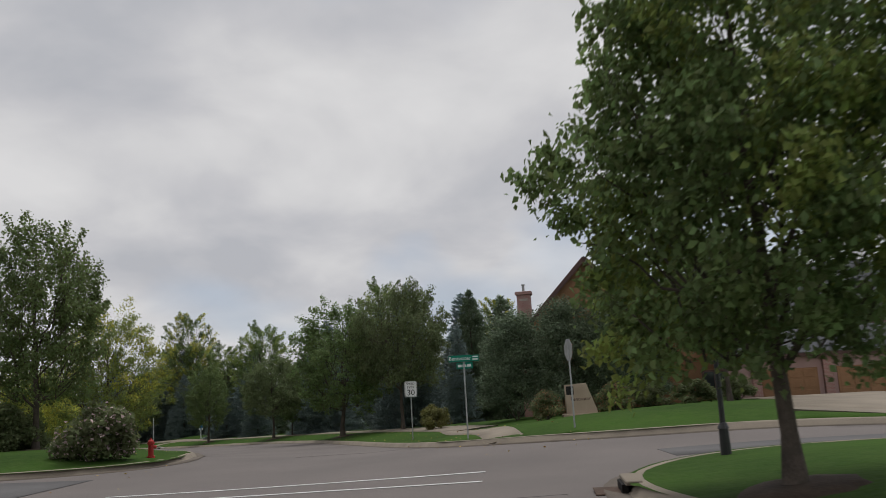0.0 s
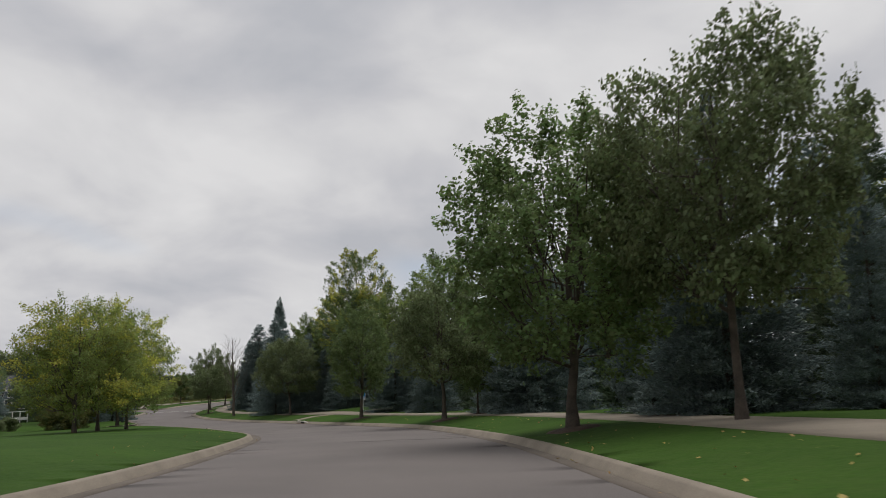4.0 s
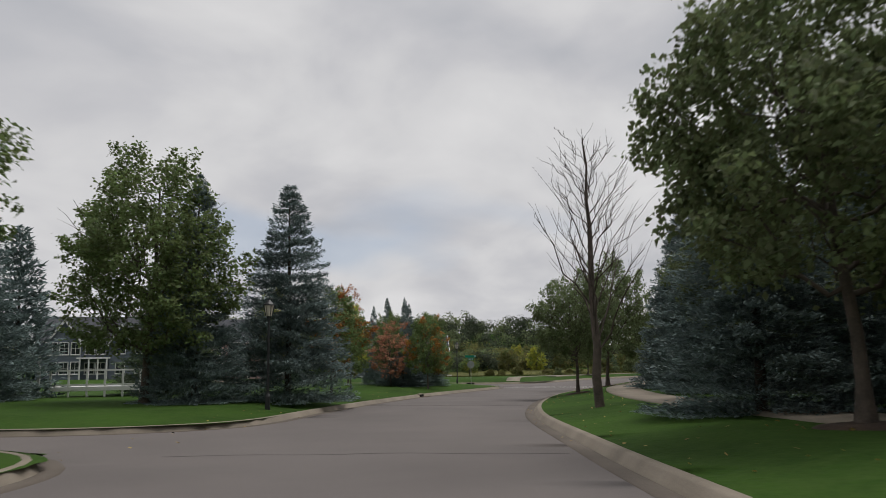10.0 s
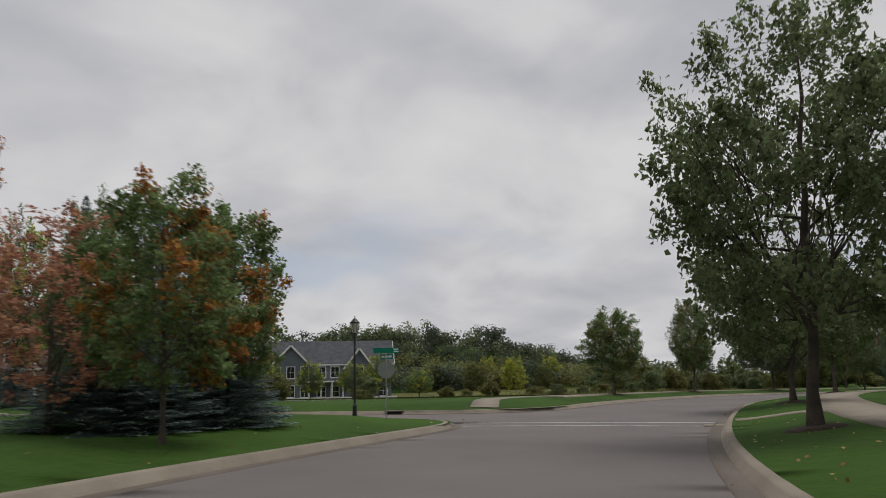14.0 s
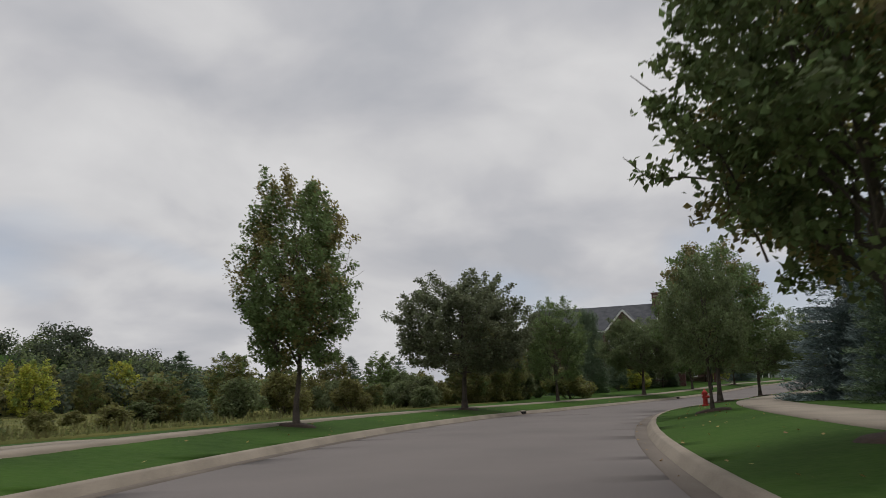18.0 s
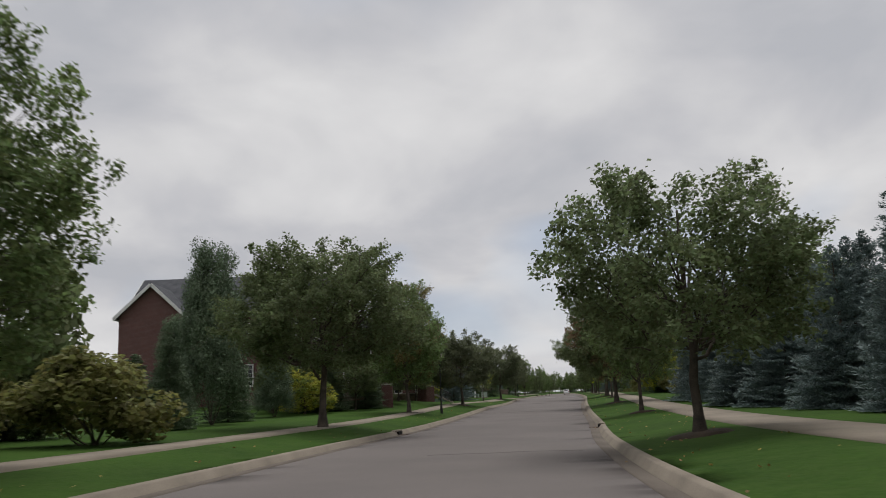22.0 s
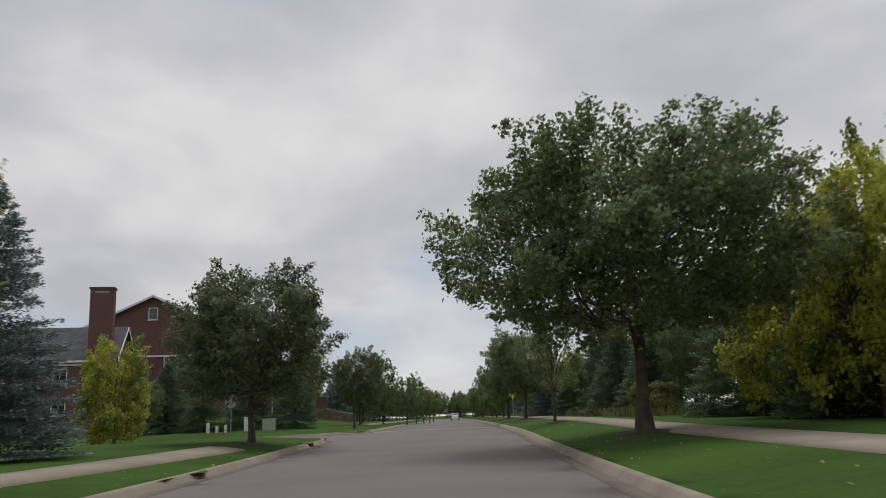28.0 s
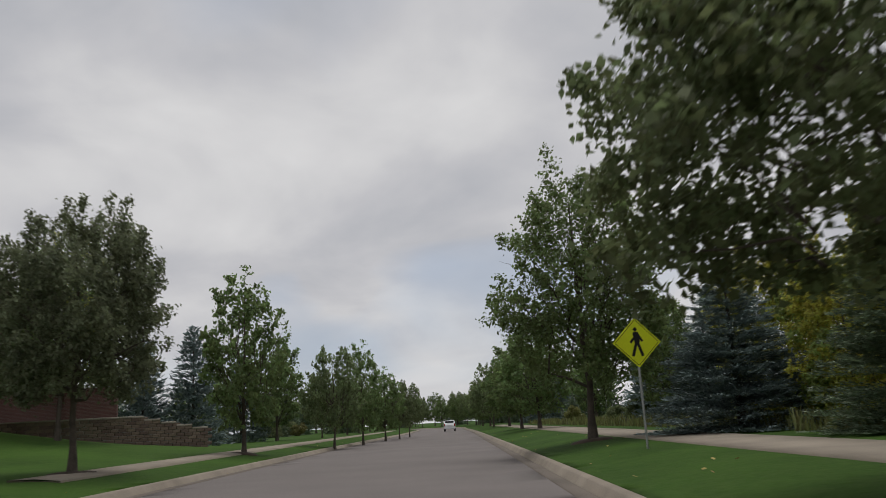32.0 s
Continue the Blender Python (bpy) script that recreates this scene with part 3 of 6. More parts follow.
def tree_kind(key, name, label, h, r, low, leaf_mat, trunk_r, leaves, leaf, profile, count=60, n_limbs=7, seed=1, second_mat=None, lift=0.55, long=1.0, tops=1.0, up=0.85):
    rng = np.random.default_rng(seed)
    (tv, tf), ends = limbs(rng, h, r, low * 0.85, n_limbs, trunk_r * 0.72, up=up)
    root = thing(name, pose(0, 0, -200), label, "tree", "street and garden trees")
    cv, cf, feet = spray_crown(rng, h, r, low, profile, count, leaves, leaf, lift, long, tops)
    wide = r / np.percentile(np.hypot(cv[:, 0], cv[:, 1]), 98)
    tall = (h - low) / (np.percentile(cv[:, 2], 99.7) - low)
    for v in (cv, feet):
        v *= [wide, wide, tall]
        v[:, 2] += low * (1 - tall)
    tubes = [(tv, [tuple(q) for q in tf])]
    nodes = np.array(ends)
    for p in feet[:60 if leaves > 6000 else 16]:
        e = nodes[np.argmin(((nodes - p) ** 2).sum(1))]
        core = np.array([e[0] * 0.45, e[1] * 0.45, max(low, min(e[2], p[2]) - 0.16 * h)])
        tubes.append(tube(wiggle(core, p, rng, 0.03 * r, 4), trunk_r * 0.14 * np.linspace(1, 0.25, 4), 4))
    tv, tf = join_tubes(tubes)
    mesh_ob("trunk", tv, tf, BARK, root, "grey-brown bark trunk with limbs", smooth=True)
    mesh_ob("crown", cv, cf, leaf_mat, root)
    # patches of a second leaf colour: autumn leaves, or sunlight on the "bright" tree
    if second_mat:
        patch = lambda u, a, ph: (np.sin(2 * a + ph[0] * 2 + 4 * u) + np.sin(3 * a + ph[3] - 6 * u) + 0.9 * u > 0.75)
        cv, cf, _ = spray_crown(np.random.default_rng(seed), h, r * 1.03, low, profile, count, leaves // 3, leaf, lift, long, tops, patch)
        cv *= [wide, wide, tall]
        cv[:, 2] += low * (1 - tall)
        mesh_ob("turning_leaves", cv, cf, second_mat, root, "leaves turned to autumn colour or coloured as if sunlit")
    TREES.setdefault(key, []).append((root, h, r))


dome = lambda u: math.sqrt(max(0.02, 1 - (1.12 * u - 0.22) ** 2)) * (0.72 + 0.28 * min(1, u * 4))
crown_round = lambda u: math.sqrt(max(0.02, 1 - (1.15 * u - 0.3) ** 2)) * (0.5 + 0.5 * min(1, u * 3))
acorn = lambda u: max(0.1, 1 - ((u - 0.33) / 0.72) ** 2) ** 0.6 * (0.55 + 0.45 * min(1, u * 4))
egg = lambda u: max(0.16, math.sin(math.pi * (0.13 + 0.82 * u ** 0.9)) ** 0.7)
fan = lambda u: (0.62 + 0.42 * math.sin(math.pi * min(1.0, 0.12 + 0.6 * u))) * (1.0 if u < 0.72 else max(0.25, 1 - 2.0 * (u - 0.72)))
vase = lambda u: 0.35 + 0.65 * math.sin(math.pi * min(1, 0.18 + 0.72 * u)) if u < 0.9 else 0.45
for k in range(3):
    tree_kind("maple", "maple_tree", "dark green maple with a wide rounded crown on mown grass", 8, 3.6, 2.5, LEAF_MAPLE, 0.19, 30000, 0.14, dome if k else fan, 420, 9, seed=11 + k)
for k in range(2):
    tree_kind("great", "maple_tree", "large dark green maple spreading wide over the path", 9, 5.2, 3.0, LEAF_MAPLE, 0.27, 60000, 0.14, crown_round, 760, 11, seed=211 + k, long=0.8)
for k in range(3):
    tree_kind("oval", "linden_tree", "upright green linden with an oval leafy crown", 9, 2.8, 1.9, LEAF_OVAL, 0.17, 28000, 0.125, egg, 420, 11, seed=21 + k, lift=0.9, long=1.25)
for k in range(2):
    tree_kind("plum", "maple_tree", "dark bronze-green maple with a wide fanning crown", 8, 3.6, 2.3, LEAF_PLUM, 0.19, 42000, 0.15, fan, 380, 10, seed=15 + k, lift=0.6, long=1.35)
for k in range(2):
    tree_kind("round", "linden_tree", "dark green linden with a dense rounded crown turning bronze", 8.5, 2.7, 2.1, LEAF_OVAL, 0.16, 27000, 0.125, acorn, 440, 12, seed=231 + k, second_mat=LEAF_BRONZE, lift=0.85, long=1.15)
tree_kind("turning", "maple_tree", "large maple with dark clustered leaves turning russet at the top", 9, 4.4, 2.5, LEAF_MAPLE, 0.24, 35000, 0.145, crown_round, 330, 11, seed=251, second_mat=LEAF_RUSSET, lift=0.6, long=1.1)
tree_kind("fanned", "maple_tree", "green maple with an open fanning crown beside the path", 9, 3.4, 2.2, LEAF_MAPLE, 0.19, 27000, 0.14, fan, 250, 10, seed=241, lift=0.7, long=1.4)
tree_kind("linden", "linden_tree", "upright linden with yellow-green thinning leaves", 8.5, 2.6, 1.9, LEAF_OVAL, 0.14, 15000, 0.125, egg, 300, 12, seed=31, second_mat=LEAF_YELLOW, lift=0.9, long=1.3)
# the bright second leaves put sunlight on the crown into the leaf colour
tree_kind("bright", "maple_tree", "green shade tree with a broad low crown, sunlit patches coloured bright green", 8.5, 3.2, 1.7, LEAF_OVAL, 0.19, 40000, 0.125, dome, 420, 10, seed=34, second_mat=LEAF_BRIGHT)
for k in range(2):
    tree_kind("locust", "locust_tree", "honey locust with airy yellow-green leaves", 9, 3.8, 1.5, LEAF_BRIGHT, 0.16, 24000, 0.12, dome, 330, 11, seed=41 + k, second_mat=LEAF_YELLOW, lift=0.3, long=1.3)
for k in range(2):
    tree_kind("poplar", "poplar_tree", "tall open poplar with yellow-green tufts of leaves", 17, 4.2, 4.0, LEAF_OVAL, 0.24, 26000, 0.17, vase, 300, 13, seed=51 + k, second_mat=LEAF_YELLOW if k else LEAF_BRIGHT, lift=0.8, long=1.2)
tree_kind("orange", "maple_tree", "young maple turning from green to orange", 6.5, 2.0, 1.4, LEAF_OVAL, 0.1, 11000, 0.12, egg, 220, 8, seed=61, second_mat=LEAF_ORANGE)
tree_kind("young", "maple_tree", "young maple with yellow-green leaves on a lawn", 6.5, 2.0, 1.4, LEAF_OVAL, 0.1, 9000, 0.12, egg, 200, 8, seed=62, second_mat=LEAF_YELLOW)
tree_kind("dead", "oak_tree", "thin tree with dry salmon-brown leaves", 8.0, 1.8, 1.3, LEAF_SALMON, 0.09, 5200, 0.12, egg, 150, 12, seed=65)
tree_kind("yellow", "willow_tree", "dense yellow-green tree at the edge of a wood", 7, 3.0, 0.6, LEAF_YELLOW, 0.15, 15000, 0.17, dome, 260, 7, seed=71, second_mat=LEAF_BRIGHT, lift=0.7)
tree_kind("olive", "willow_tree", "bushy olive-yellow tree with foliage down to the meadow", 7, 2.8, 0.3, LEAF_OLIVE, 0.14, 17000, 0.15, dome, 280, 7, seed=73, second_mat=LEAF_OVAL, lift=0.7)
tree_kind("sparse", "ash_tree", "open upright ash with thin branches and thinning leaves", 9, 2.4, 1.9, LEAF_OVAL, 0.12, 4600, 0.1, vase, 260, 30, seed=75, second_mat=LEAF_YELLOW, lift=1.5, long=1.3, up=1.1)


tree_kind("maple_far", "maple_tree", "dark green maple with a wide rounded crown behind a lawn", 8, 3.6, 1.8, LEAF_MAPLE, 0.19, 7000, 0.27, dome, 260, 6, seed=111)
tree_kind("oval_far", "linden_tree", "green leafy tree standing behind a lawn", 9, 2.8, 1.4, LEAF_OVAL, 0.17, 6500, 0.25, egg, 260, 6, seed=121, lift=0.8)
tree_kind("yellow_far", "willow_tree", "dense yellow-green tree at the edge of a wood", 7, 3.0, 0.2, LEAF_YELLOW, 0.15, 7000, 0.25, dome, 240, 6, seed=131, second_mat=LEAF_BRIGHT, lift=0.7)


def spruce_kind(key, label, h, r, mat, seed, leaves=64000, big=0.42):
    rng = np.random.default_rng(seed)
    root = thing("spruce_tree", pose(0, 0, -200), label, "spruce", "spruces")
    tv, tf = tube(wiggle((0, 0, -0.2), (0, 0, h * 0.97), rng, 0.02, 6), 0.17 * np.linspace(1, 0.08, 6), 7)
    mesh_ob("trunk", tv, np.array(tf), BARK, root, "brown bark trunk", smooth=True)
    z = np.sort(rng.random(260)) ** 1.0
    twig = []
    for u in z:
        for _ in range(3 if u < 0.5 else 2):
            a = rng.random() * 2 * math.pi
            reach = r * 1.2 * (1 - u) ** 0.72 * (0.7 + 0.38 * rng.random()) + 0.1
            twig.append((a, 0.25 + u * (h - 0.5), reach, u))
    t = np.array(twig)
    pick = rng.choice(len(t), leaves, p=(t[:, 2] + 0.15) / (t[:, 2] + 0.15).sum())
    a, zz, reach, u = t[pick].T
    f = rng.random(leaves) ** 0.55
    side = rng.normal(size=leaves) * 0.13 * (0.4 + reach * 0.35)
    rad = reach * f
    px_, py_ = np.cos(a) * rad - np.sin(a) * side, np.sin(a) * rad + np.cos(a) * side
    pz = zz - 0.28 * rad * (1 - u) + 0.16 * rad * f ** 2 + rng.normal(size=leaves) * 0.05 - np.abs(side) * 0.3
    pos = np.stack([px_, py_, np.maximum(pz, 0.08)], 1)
    out = np.stack([np.cos(a), np.sin(a), 0.25 + 0 * a], 1) + rng.normal(size=(leaves, 3)) * 0.42
    out /= np.linalg.norm(out, axis=1)[:, None]
    bx = np.cross(out, rng.normal(size=(leaves, 3)) * 0.5 + [0, 0, 1])
    bx /= np.linalg.norm(bx, axis=1)[:, None]
    size = big * (0.26 + 0.16 * rng.random(leaves))[:, None] * (r / 2.4) ** 0.5
    verts = np.stack([pos - out * size * 0.5, pos + bx * size * 0.17, pos + out * size * 0.72, pos - bx * size * 0.17], 1).reshape(-1, 3)
    mesh_ob("crown", verts, np.arange(leaves * 4).reshape(-1, 4), mat, root)
    TREES.setdefault(key, []).append((root, h, r))


for k in range(3):
    spruce_kind("spruce", "blue-grey spruce with layered drooping boughs down to the grass", 10, 2.7, NEEDLE, 81 + k)
for k in range(2):
    spruce_kind("fir", "dark green spruce with dense boughs down to the ground", 10, 2.9, NEEDLE_GREEN, 85 + k)


spruce_kind("spruce_far", "blue-grey spruce with layered boughs behind the path", 10, 2.7, NEEDLE, 181, 6000, 1.2)
for k in range(2):
    spruce_kind("fir_far", "green spruce with dense boughs behind the path", 10, 2.9, NEEDLE_GREEN, 185 + k, 6000, 1.2)


def bush_kind(key, name, label, category, h, r, mat, leaves, leaf, seed, count=26, second_mat=None):
    rng = np.random.default_rng(seed)
    root = thing(name, pose(0, 0, -200), label, category, "shrubs")
    cl = []
    for _ in range(count):
        a, q, z = rng.random() * 2 * math.pi, r * math.sqrt(rng.random()) * 0.8, rng.random()
        cl.append((math.cos(a) * q * (1 - 0.45 * z * z), math.sin(a) * q * (1 - 0.45 * z * z), h * (0.12 + 0.74 * z), min(r, h) * (0.2 + 0.16 * rng.random()) * (0.8 if count > 90 else 1.0)))
    stems = [tube(wiggle((rng.normal() * 0.06, rng.normal() * 0.06, -0.1), (c[0], c[1], c[2]), rng, 0.03, 5), 0.03 * np.linspace(1, 0.3, 5), 4) for c in cl[:8]]
    sv, sf = join_tubes(stems)
    mesh_ob("stem", sv, sf, BARK, root)
    cv, cf = crown_mesh("foliage", mat, cl, leaves, leaf, 0.9, rng)
    cv[:, 2] = np.maximum(cv[:, 2], 0.02)
    mesh_ob("foliage", cv, cf, mat, root)
    if second_mat:
        cv, cf = crown_mesh("blossom", second_mat, cl, leaves // 5, leaf * 0.8, 1.0, rng)
        mesh_ob("blossom", cv, cf, second_mat, root)
    TREES.setdefault(key, []).append((root, h, r))


bush_kind("arb", "arborvitae", "dense dark green clipped arborvitae with a rounded top", "evergreen", 7, 2.4, NEEDLE_GREEN, 46000, 0.085, 91, 240)
for k in range(2):
    bush_kind("shrub", "shrub", "rounded dark green shrub with loose leaves", "shrub", 3, 2.0, LEAF_DARK, 4500, 0.17, 95 + k)
bush_kind("gold", "shrub", "loose yellow-green shrub at a meadow's edge", "shrub", 3, 2.0, LEAF_OLIVE, 5500, 0.15, 99)
bush_kind("blossom", "shrub", "rounded green shrub dotted with pale pink blossom", "shrub", 1.8, 1.4, LEAF_DARK, 4500, 0.12, 103, second_mat=BLOSSOM)

bush_kind("russet", "shrub", "rounded green shrub with faded russet flower heads", "shrub", 1.8, 1.4, LEAF_DARK, 5200, 0.1, 105, second_mat=LEAF_SALMON)

TURN = np.random.default_rng(5)


# plots on which houses stand
PLOTS = [(-1, 28, 45.5, 62), (-151, -129, 286.5, 302), (-145, -124.5, 305.5, 320), (-155, -120, 407.5, 425), (-158, -136, 389, 404), (-188, -167, 176, 196), (-171, -154, 116, 134), (-166, -149.5, 134, 151)]


def plant(key, x, y, h, r, z=None):
    if any(x0 < x < x1 and y0 < y < y1 for x0, x1, y0, y1 in PLOTS):
        return None
    d = float(road_distance([(x, y)])[0])
    made = TREES[key + "_far" if (d > (14 if key in ("spruce", "fir") else 13) or y > 400) and key + "_far" in TREES else key]
    if key == "maple" and r > 4.2:
        made = TREES["great"]
    root, h0, r0 = made[int(TURN.integers(len(made)))]
    ob = copy_thing(root, pose(x, y, land(x, y) if z is None else z, 0, 0, float(TURN.random() * 360)))
    wide, tall = (0.94, 1.0) if key in ("spruce", "fir") else (1.06, 1.05) if key in ("arb", "shrub", "gold", "blossom") else (1.0, 0.97)
    ob.scale = (r / r0 * wide, r / r0 * wide, h / h0 * tall)
    return ob


def maple(x, y, h, r):
    plant("maple", x, y, h, r)


def plum(x, y, h, r):
    plant("plum", x, y, h, r)


def olive(x, y, h, r):
    plant("olive", x, y, h, r)


def oval(x, y, h, r):
    plant("oval", x, y, h, r)


def linden(x, y, h, r):
    plant("linden", x, y, h, r)


def bright(x, y, h, r):
    plant("bright", x, y, h, r)


def locust(x, y, h, r):
    plant("locust", x, y, h, r)


def poplar(x, y, h, r):
    plant("poplar", x, y, h, r)


def orange(x, y, h, r):
    plant("orange", x, y, h, r)


def dead(x, y, h, r):
    plant("dead", x, y, h, r)


def yellow(x, y, h, r):
    plant("yellow", x, y, h, r)


def rounded_linden(x, y, h, r):
    plant("round", x, y, h, r)


def sparse(x, y, h, r):
    plant("sparse", x, y, h, r)


def spruce(x, y, h, r):
    plant("spruce", x, y, h, r)


def fir(x, y, h, r):
    plant("fir", x, y, h, r)


def arb(x, y, h, r):
    plant("arb", x, y, h, r)


def shrub(x, y, h, r):
    plant("shrub", x, y, h, r)


def gold(x, y, h, r):
    plant("gold", x, y, h, r)




def mulch(x, y, r):
    """A low ragged mound of bark mulch round a tree's foot."""
    rng = np.random.default_rng(int(abs(x * 31 + y * 17) * 10))
    a = np.linspace(0, 2 * math.pi, 28, endpoint=False)
    rows = [(x, y, land(x, y) + 0.09)]
    for u, lift_ in ((0.5, 0.085), (0.85, 0.05), (1.0, -0.04)):
        edge_r = r * u * (1 + 0.07 * np.sin(a * 3 + x) + rng.normal(size=28) * 0.035)
        px_, py_ = x + np.cos(a) * edge_r, y + np.sin(a) * edge_r
        p = np.stack([px_, py_], 1)
        d = np.maximum(road_distance(p), 0)
        rows += list(np.column_stack([p, grade(p) + lawn_lift(d, p) + lift_]))
    faces = [(0, 1 + i, 1 + (i + 1) % 28) for i in range(28)]
    for k in range(2):
        faces += [(1 + 28 * k + i, 29 + 28 * k + i, 29 + 28 * k + (i + 1) % 28, 1 + 28 * k + (i + 1) % 28) for i in range(28)]
    tagged(mesh_ob("mulch_bed", rows, faces, MULCH, smooth=True), "dark bark mulch ring round a tree in the lawn", "mulch", "mulch rings")

# ---- trees along the way ----
mulch(3.2, 9.7, 0.76)
bright(3.2, 9.7, 7.8, 2.6)
mulch(-20.2, 32.4, 0.86)
oval(-20.2, 32.4, 10.3, 3.1)
locust(-21.4, 40.4, 7.9, 3.1)
maple(9.9, 37.4, 8.3, 2.9)
maple(-7.9, 56.8, 10.7, 3.6)
poplar(-33.8, 106.8, 15.5, 4.3)
poplar(-11.1, 70.7, 13.7, 3.1)
spruce(-3.9, 61.4, 7.8, 1.5)
spruce(-76.9, 137.9, 10.6, 2.8)
spruce(-67.3, 129.3, 12.8, 3.5)
poplar(-49.8, 118.5, 14.6, 4.8)
spruce(-47.6, 112.4, 9.2, 2.5)
spruce(-51.3, 114.6, 7.4, 2.4)
mulch(-12.7, 58.7, 0.88)
oval(-12.7, 58.7, 10.3, 3.8)
spruce(-8.1, 64.0, 11.9, 3.1)
spruce(-11.2, 68.9, 11.2, 1.8)
spruce(-20.1, 82.7, 5.6, 2.2)
poplar(-42.3, 114.4, 13.6, 3.5)
mulch(-23.7, 77.6, 0.83)
maple(-23.7, 77.6, 8.1, 3.3)
spruce(-18.7, 80.4, 11.7, 3.2)
spruce(-21.9, 84.9, 8.5, 2.3)
mulch(-23.1, 82.1, 0.66)
oval(-23.1, 82.1, 7.5, 1.6)
spruce(-38.0, 103.6, 6.5, 2.8)
spruce(-31.6, 96.9, 7.0, 2.1)
mulch(-36.1, 92.3, 0.79)
oval(-36.1, 92.3, 9.4, 2.9)
maple(-62.6, 122.4, 6.7, 3.0)
spruce(-71.9, 138.4, 15.0, 3.0)
spruce(-76.2, 139.0, 10.9, 2.9)
poplar(-59.2, 125.4, 12.5, 3.5)
locust(-46.9, 73.7, 8.6, 4.0)
locust(-47.9, 76.7, 9.0, 3.6)
locust(-49.8, 81.5, 8.6, 3.5)
mulch(-63.9, 96.1, 0.82)
oval(-63.9, 96.1, 8.7, 3.2)
oval(-79.8, 106.6, 10.6, 3.8)
mulch(-53.7, 110.8, 0.87)
maple(-53.7, 110.8, 8.6, 3.7)
spruce(-69.0, 133.4, 16.4, 2.4)
spruce(-76.9, 139.8, 7.7, 3.2)
spruce(-51.7, 122.3, 14.3, 3.2)
spruce(-58.1, 125.2, 8.0, 3.1)
oval(-70.5, 95.3, 5.0, 1.4)
spruce(-79.5, 108.5, 9.8, 2.2)
spruce(-79.9, 112.9, 10.2, 2.9)
orange(-86.7, 118.9, 6.2, 2.3)
plant("young", -95.8, 125.5, 5.9, 1.4)
dead(-100.1, 131.7, 5.3, 1.9)
spruce(-105.8, 133.7, 6.9, 1.0)
spruce(-107.5, 136.4, 7.5, 1.1)
spruce(-105.7, 137.4, 7.3, 1.1)
orange(-101.3, 136.4, 6.3, 1.9)
spruce(-75.4, 138.0, 13.1, 3.9)
spruce(-71.7, 133.7, 8.7, 1.7)
mulch(-89.7, 145.5, 0.77)
plant("fanned", -89.7, 145.5, 10.8, 3.7)
oval(-102.9, 133.3, 6.2, 1.5)
orange(-97.0, 133.1, 5.8, 1.8)
dead(-104.2, 130.2, 8.5, 1.7)
linden(-135.1, 137.8, 12.4, 2.5)
spruce(-101.0, 133.5, 3.0, 2.4)
spruce(-101.7, 136.2, 2.9, 1.9)
spruce(-110.1, 137.9, 8.3, 1.0)
spruce(-110.9, 140.5, 8.5, 1.1)
oval(-140.2, 130.2, 7.4, 2.6)
oval(-156.9, 138.2, 6.7, 3.1)
spruce(-135.0, 137.7, 3.0, 1.7)
spruce(-133.9, 142.7, 3.2, 2.0)
mulch(-79.3, 131.0, 0.81)
maple(-79.3, 131.0, 7.1, 2.7)
mulch(-119.7, 176.0, 0.73)
rounded_linden(-119.7, 176.0, 6.7, 2.45)
mulch(-98.8, 162.5, 0.85)
maple(-98.8, 162.5, 7.3, 3.5)
spruce(-94.6, 169.1, 3.4, 1.2)
spruce(-166.2, 166.2, 8.4, 2.4)
linden(-149.3, 154.3, 11.1, 2.8)
mulch(-106.8, 184.4, 0.82)
rounded_linden(-106.8, 184.4, 10.2, 3.3)
mulch(-123.9, 193.2, 0.71)
rounded_linden(-123.9, 193.2, 8.6, 2.35)
spruce(-106.3, 211.6, 9.2, 3.5)
mulch(-127.1, 213.8, 0.90)
plum(-127.1, 213.8, 8.3, 4.1)
oval(-128.2, 234.8, 8.8, 2.9)
maple(-125.7, 256.7, 8.5, 4.8)
mulch(-111.6, 200.7, 0.67)
maple(-111.6, 200.7, 5.6, 1.7)
mulch(-113.7, 220.6, 0.84)
rounded_linden(-113.7, 220.6, 9.7, 3.4)
spruce(-105.6, 207.0, 8.3, 1.6)
mulch(-113.1, 242.0, 0.87)
maple(-113.1, 242.0, 7.0, 3.7)
arb(-133.4, 264.5, 10.6, 2.1)
spruce(-104.1, 264.3, 7.6, 2.4)
spruce(-104.2, 253.5, 6.6, 2.2)
spruce(-104.5, 247.0, 7.6, 1.9)
shrub(-137.0, 251.8, 7.9, 3.3)
arb(-136.2, 266.3, 6.6, 1.5)
mulch(-123.9, 278.0, 0.78)
rounded_linden(-123.9, 278.0, 9.4, 3.2)
mulch(-110.3, 263.9, 0.74)
oval(-110.3, 263.9, 8.8, 2.4)
spruce(-102.7, 278.0, 8.4, 2.8)
spruce(-104.1, 264.2, 5.2, 2.5)
spruce(-104.1, 259.9, 5.1, 2.3)
spruce(-103.1, 273.9, 6.0, 1.9)
mulch(-120.6, 296.6, 0.84)
plum(-120.6, 296.6, 7.0, 3.6)
spruce(-102.0, 284.6, 8.3, 1.5)
mulch(-118.7, 319.7, 0.64)
sparse(-118.7, 319.7, 7.7, 1.4)
spruce(-122.8, 331.2, 9.2, 2.8)
mulch(-104.5, 310.0, 0.75)
sparse(-104.5, 310.0, 8.1, 2.5)
yellow(-125.9, 327.4, 5.1, 1.7)
yellow(-125.7, 353.7, 6.5, 2.3)
mulch(-99.9, 352.5, 0.71)
sparse(-99.9, 352.5, 10.2, 2.1)
fir(-91.2, 366.4, 6.8, 2.8)
fir(-91.6, 358.8, 5.6, 2.4)
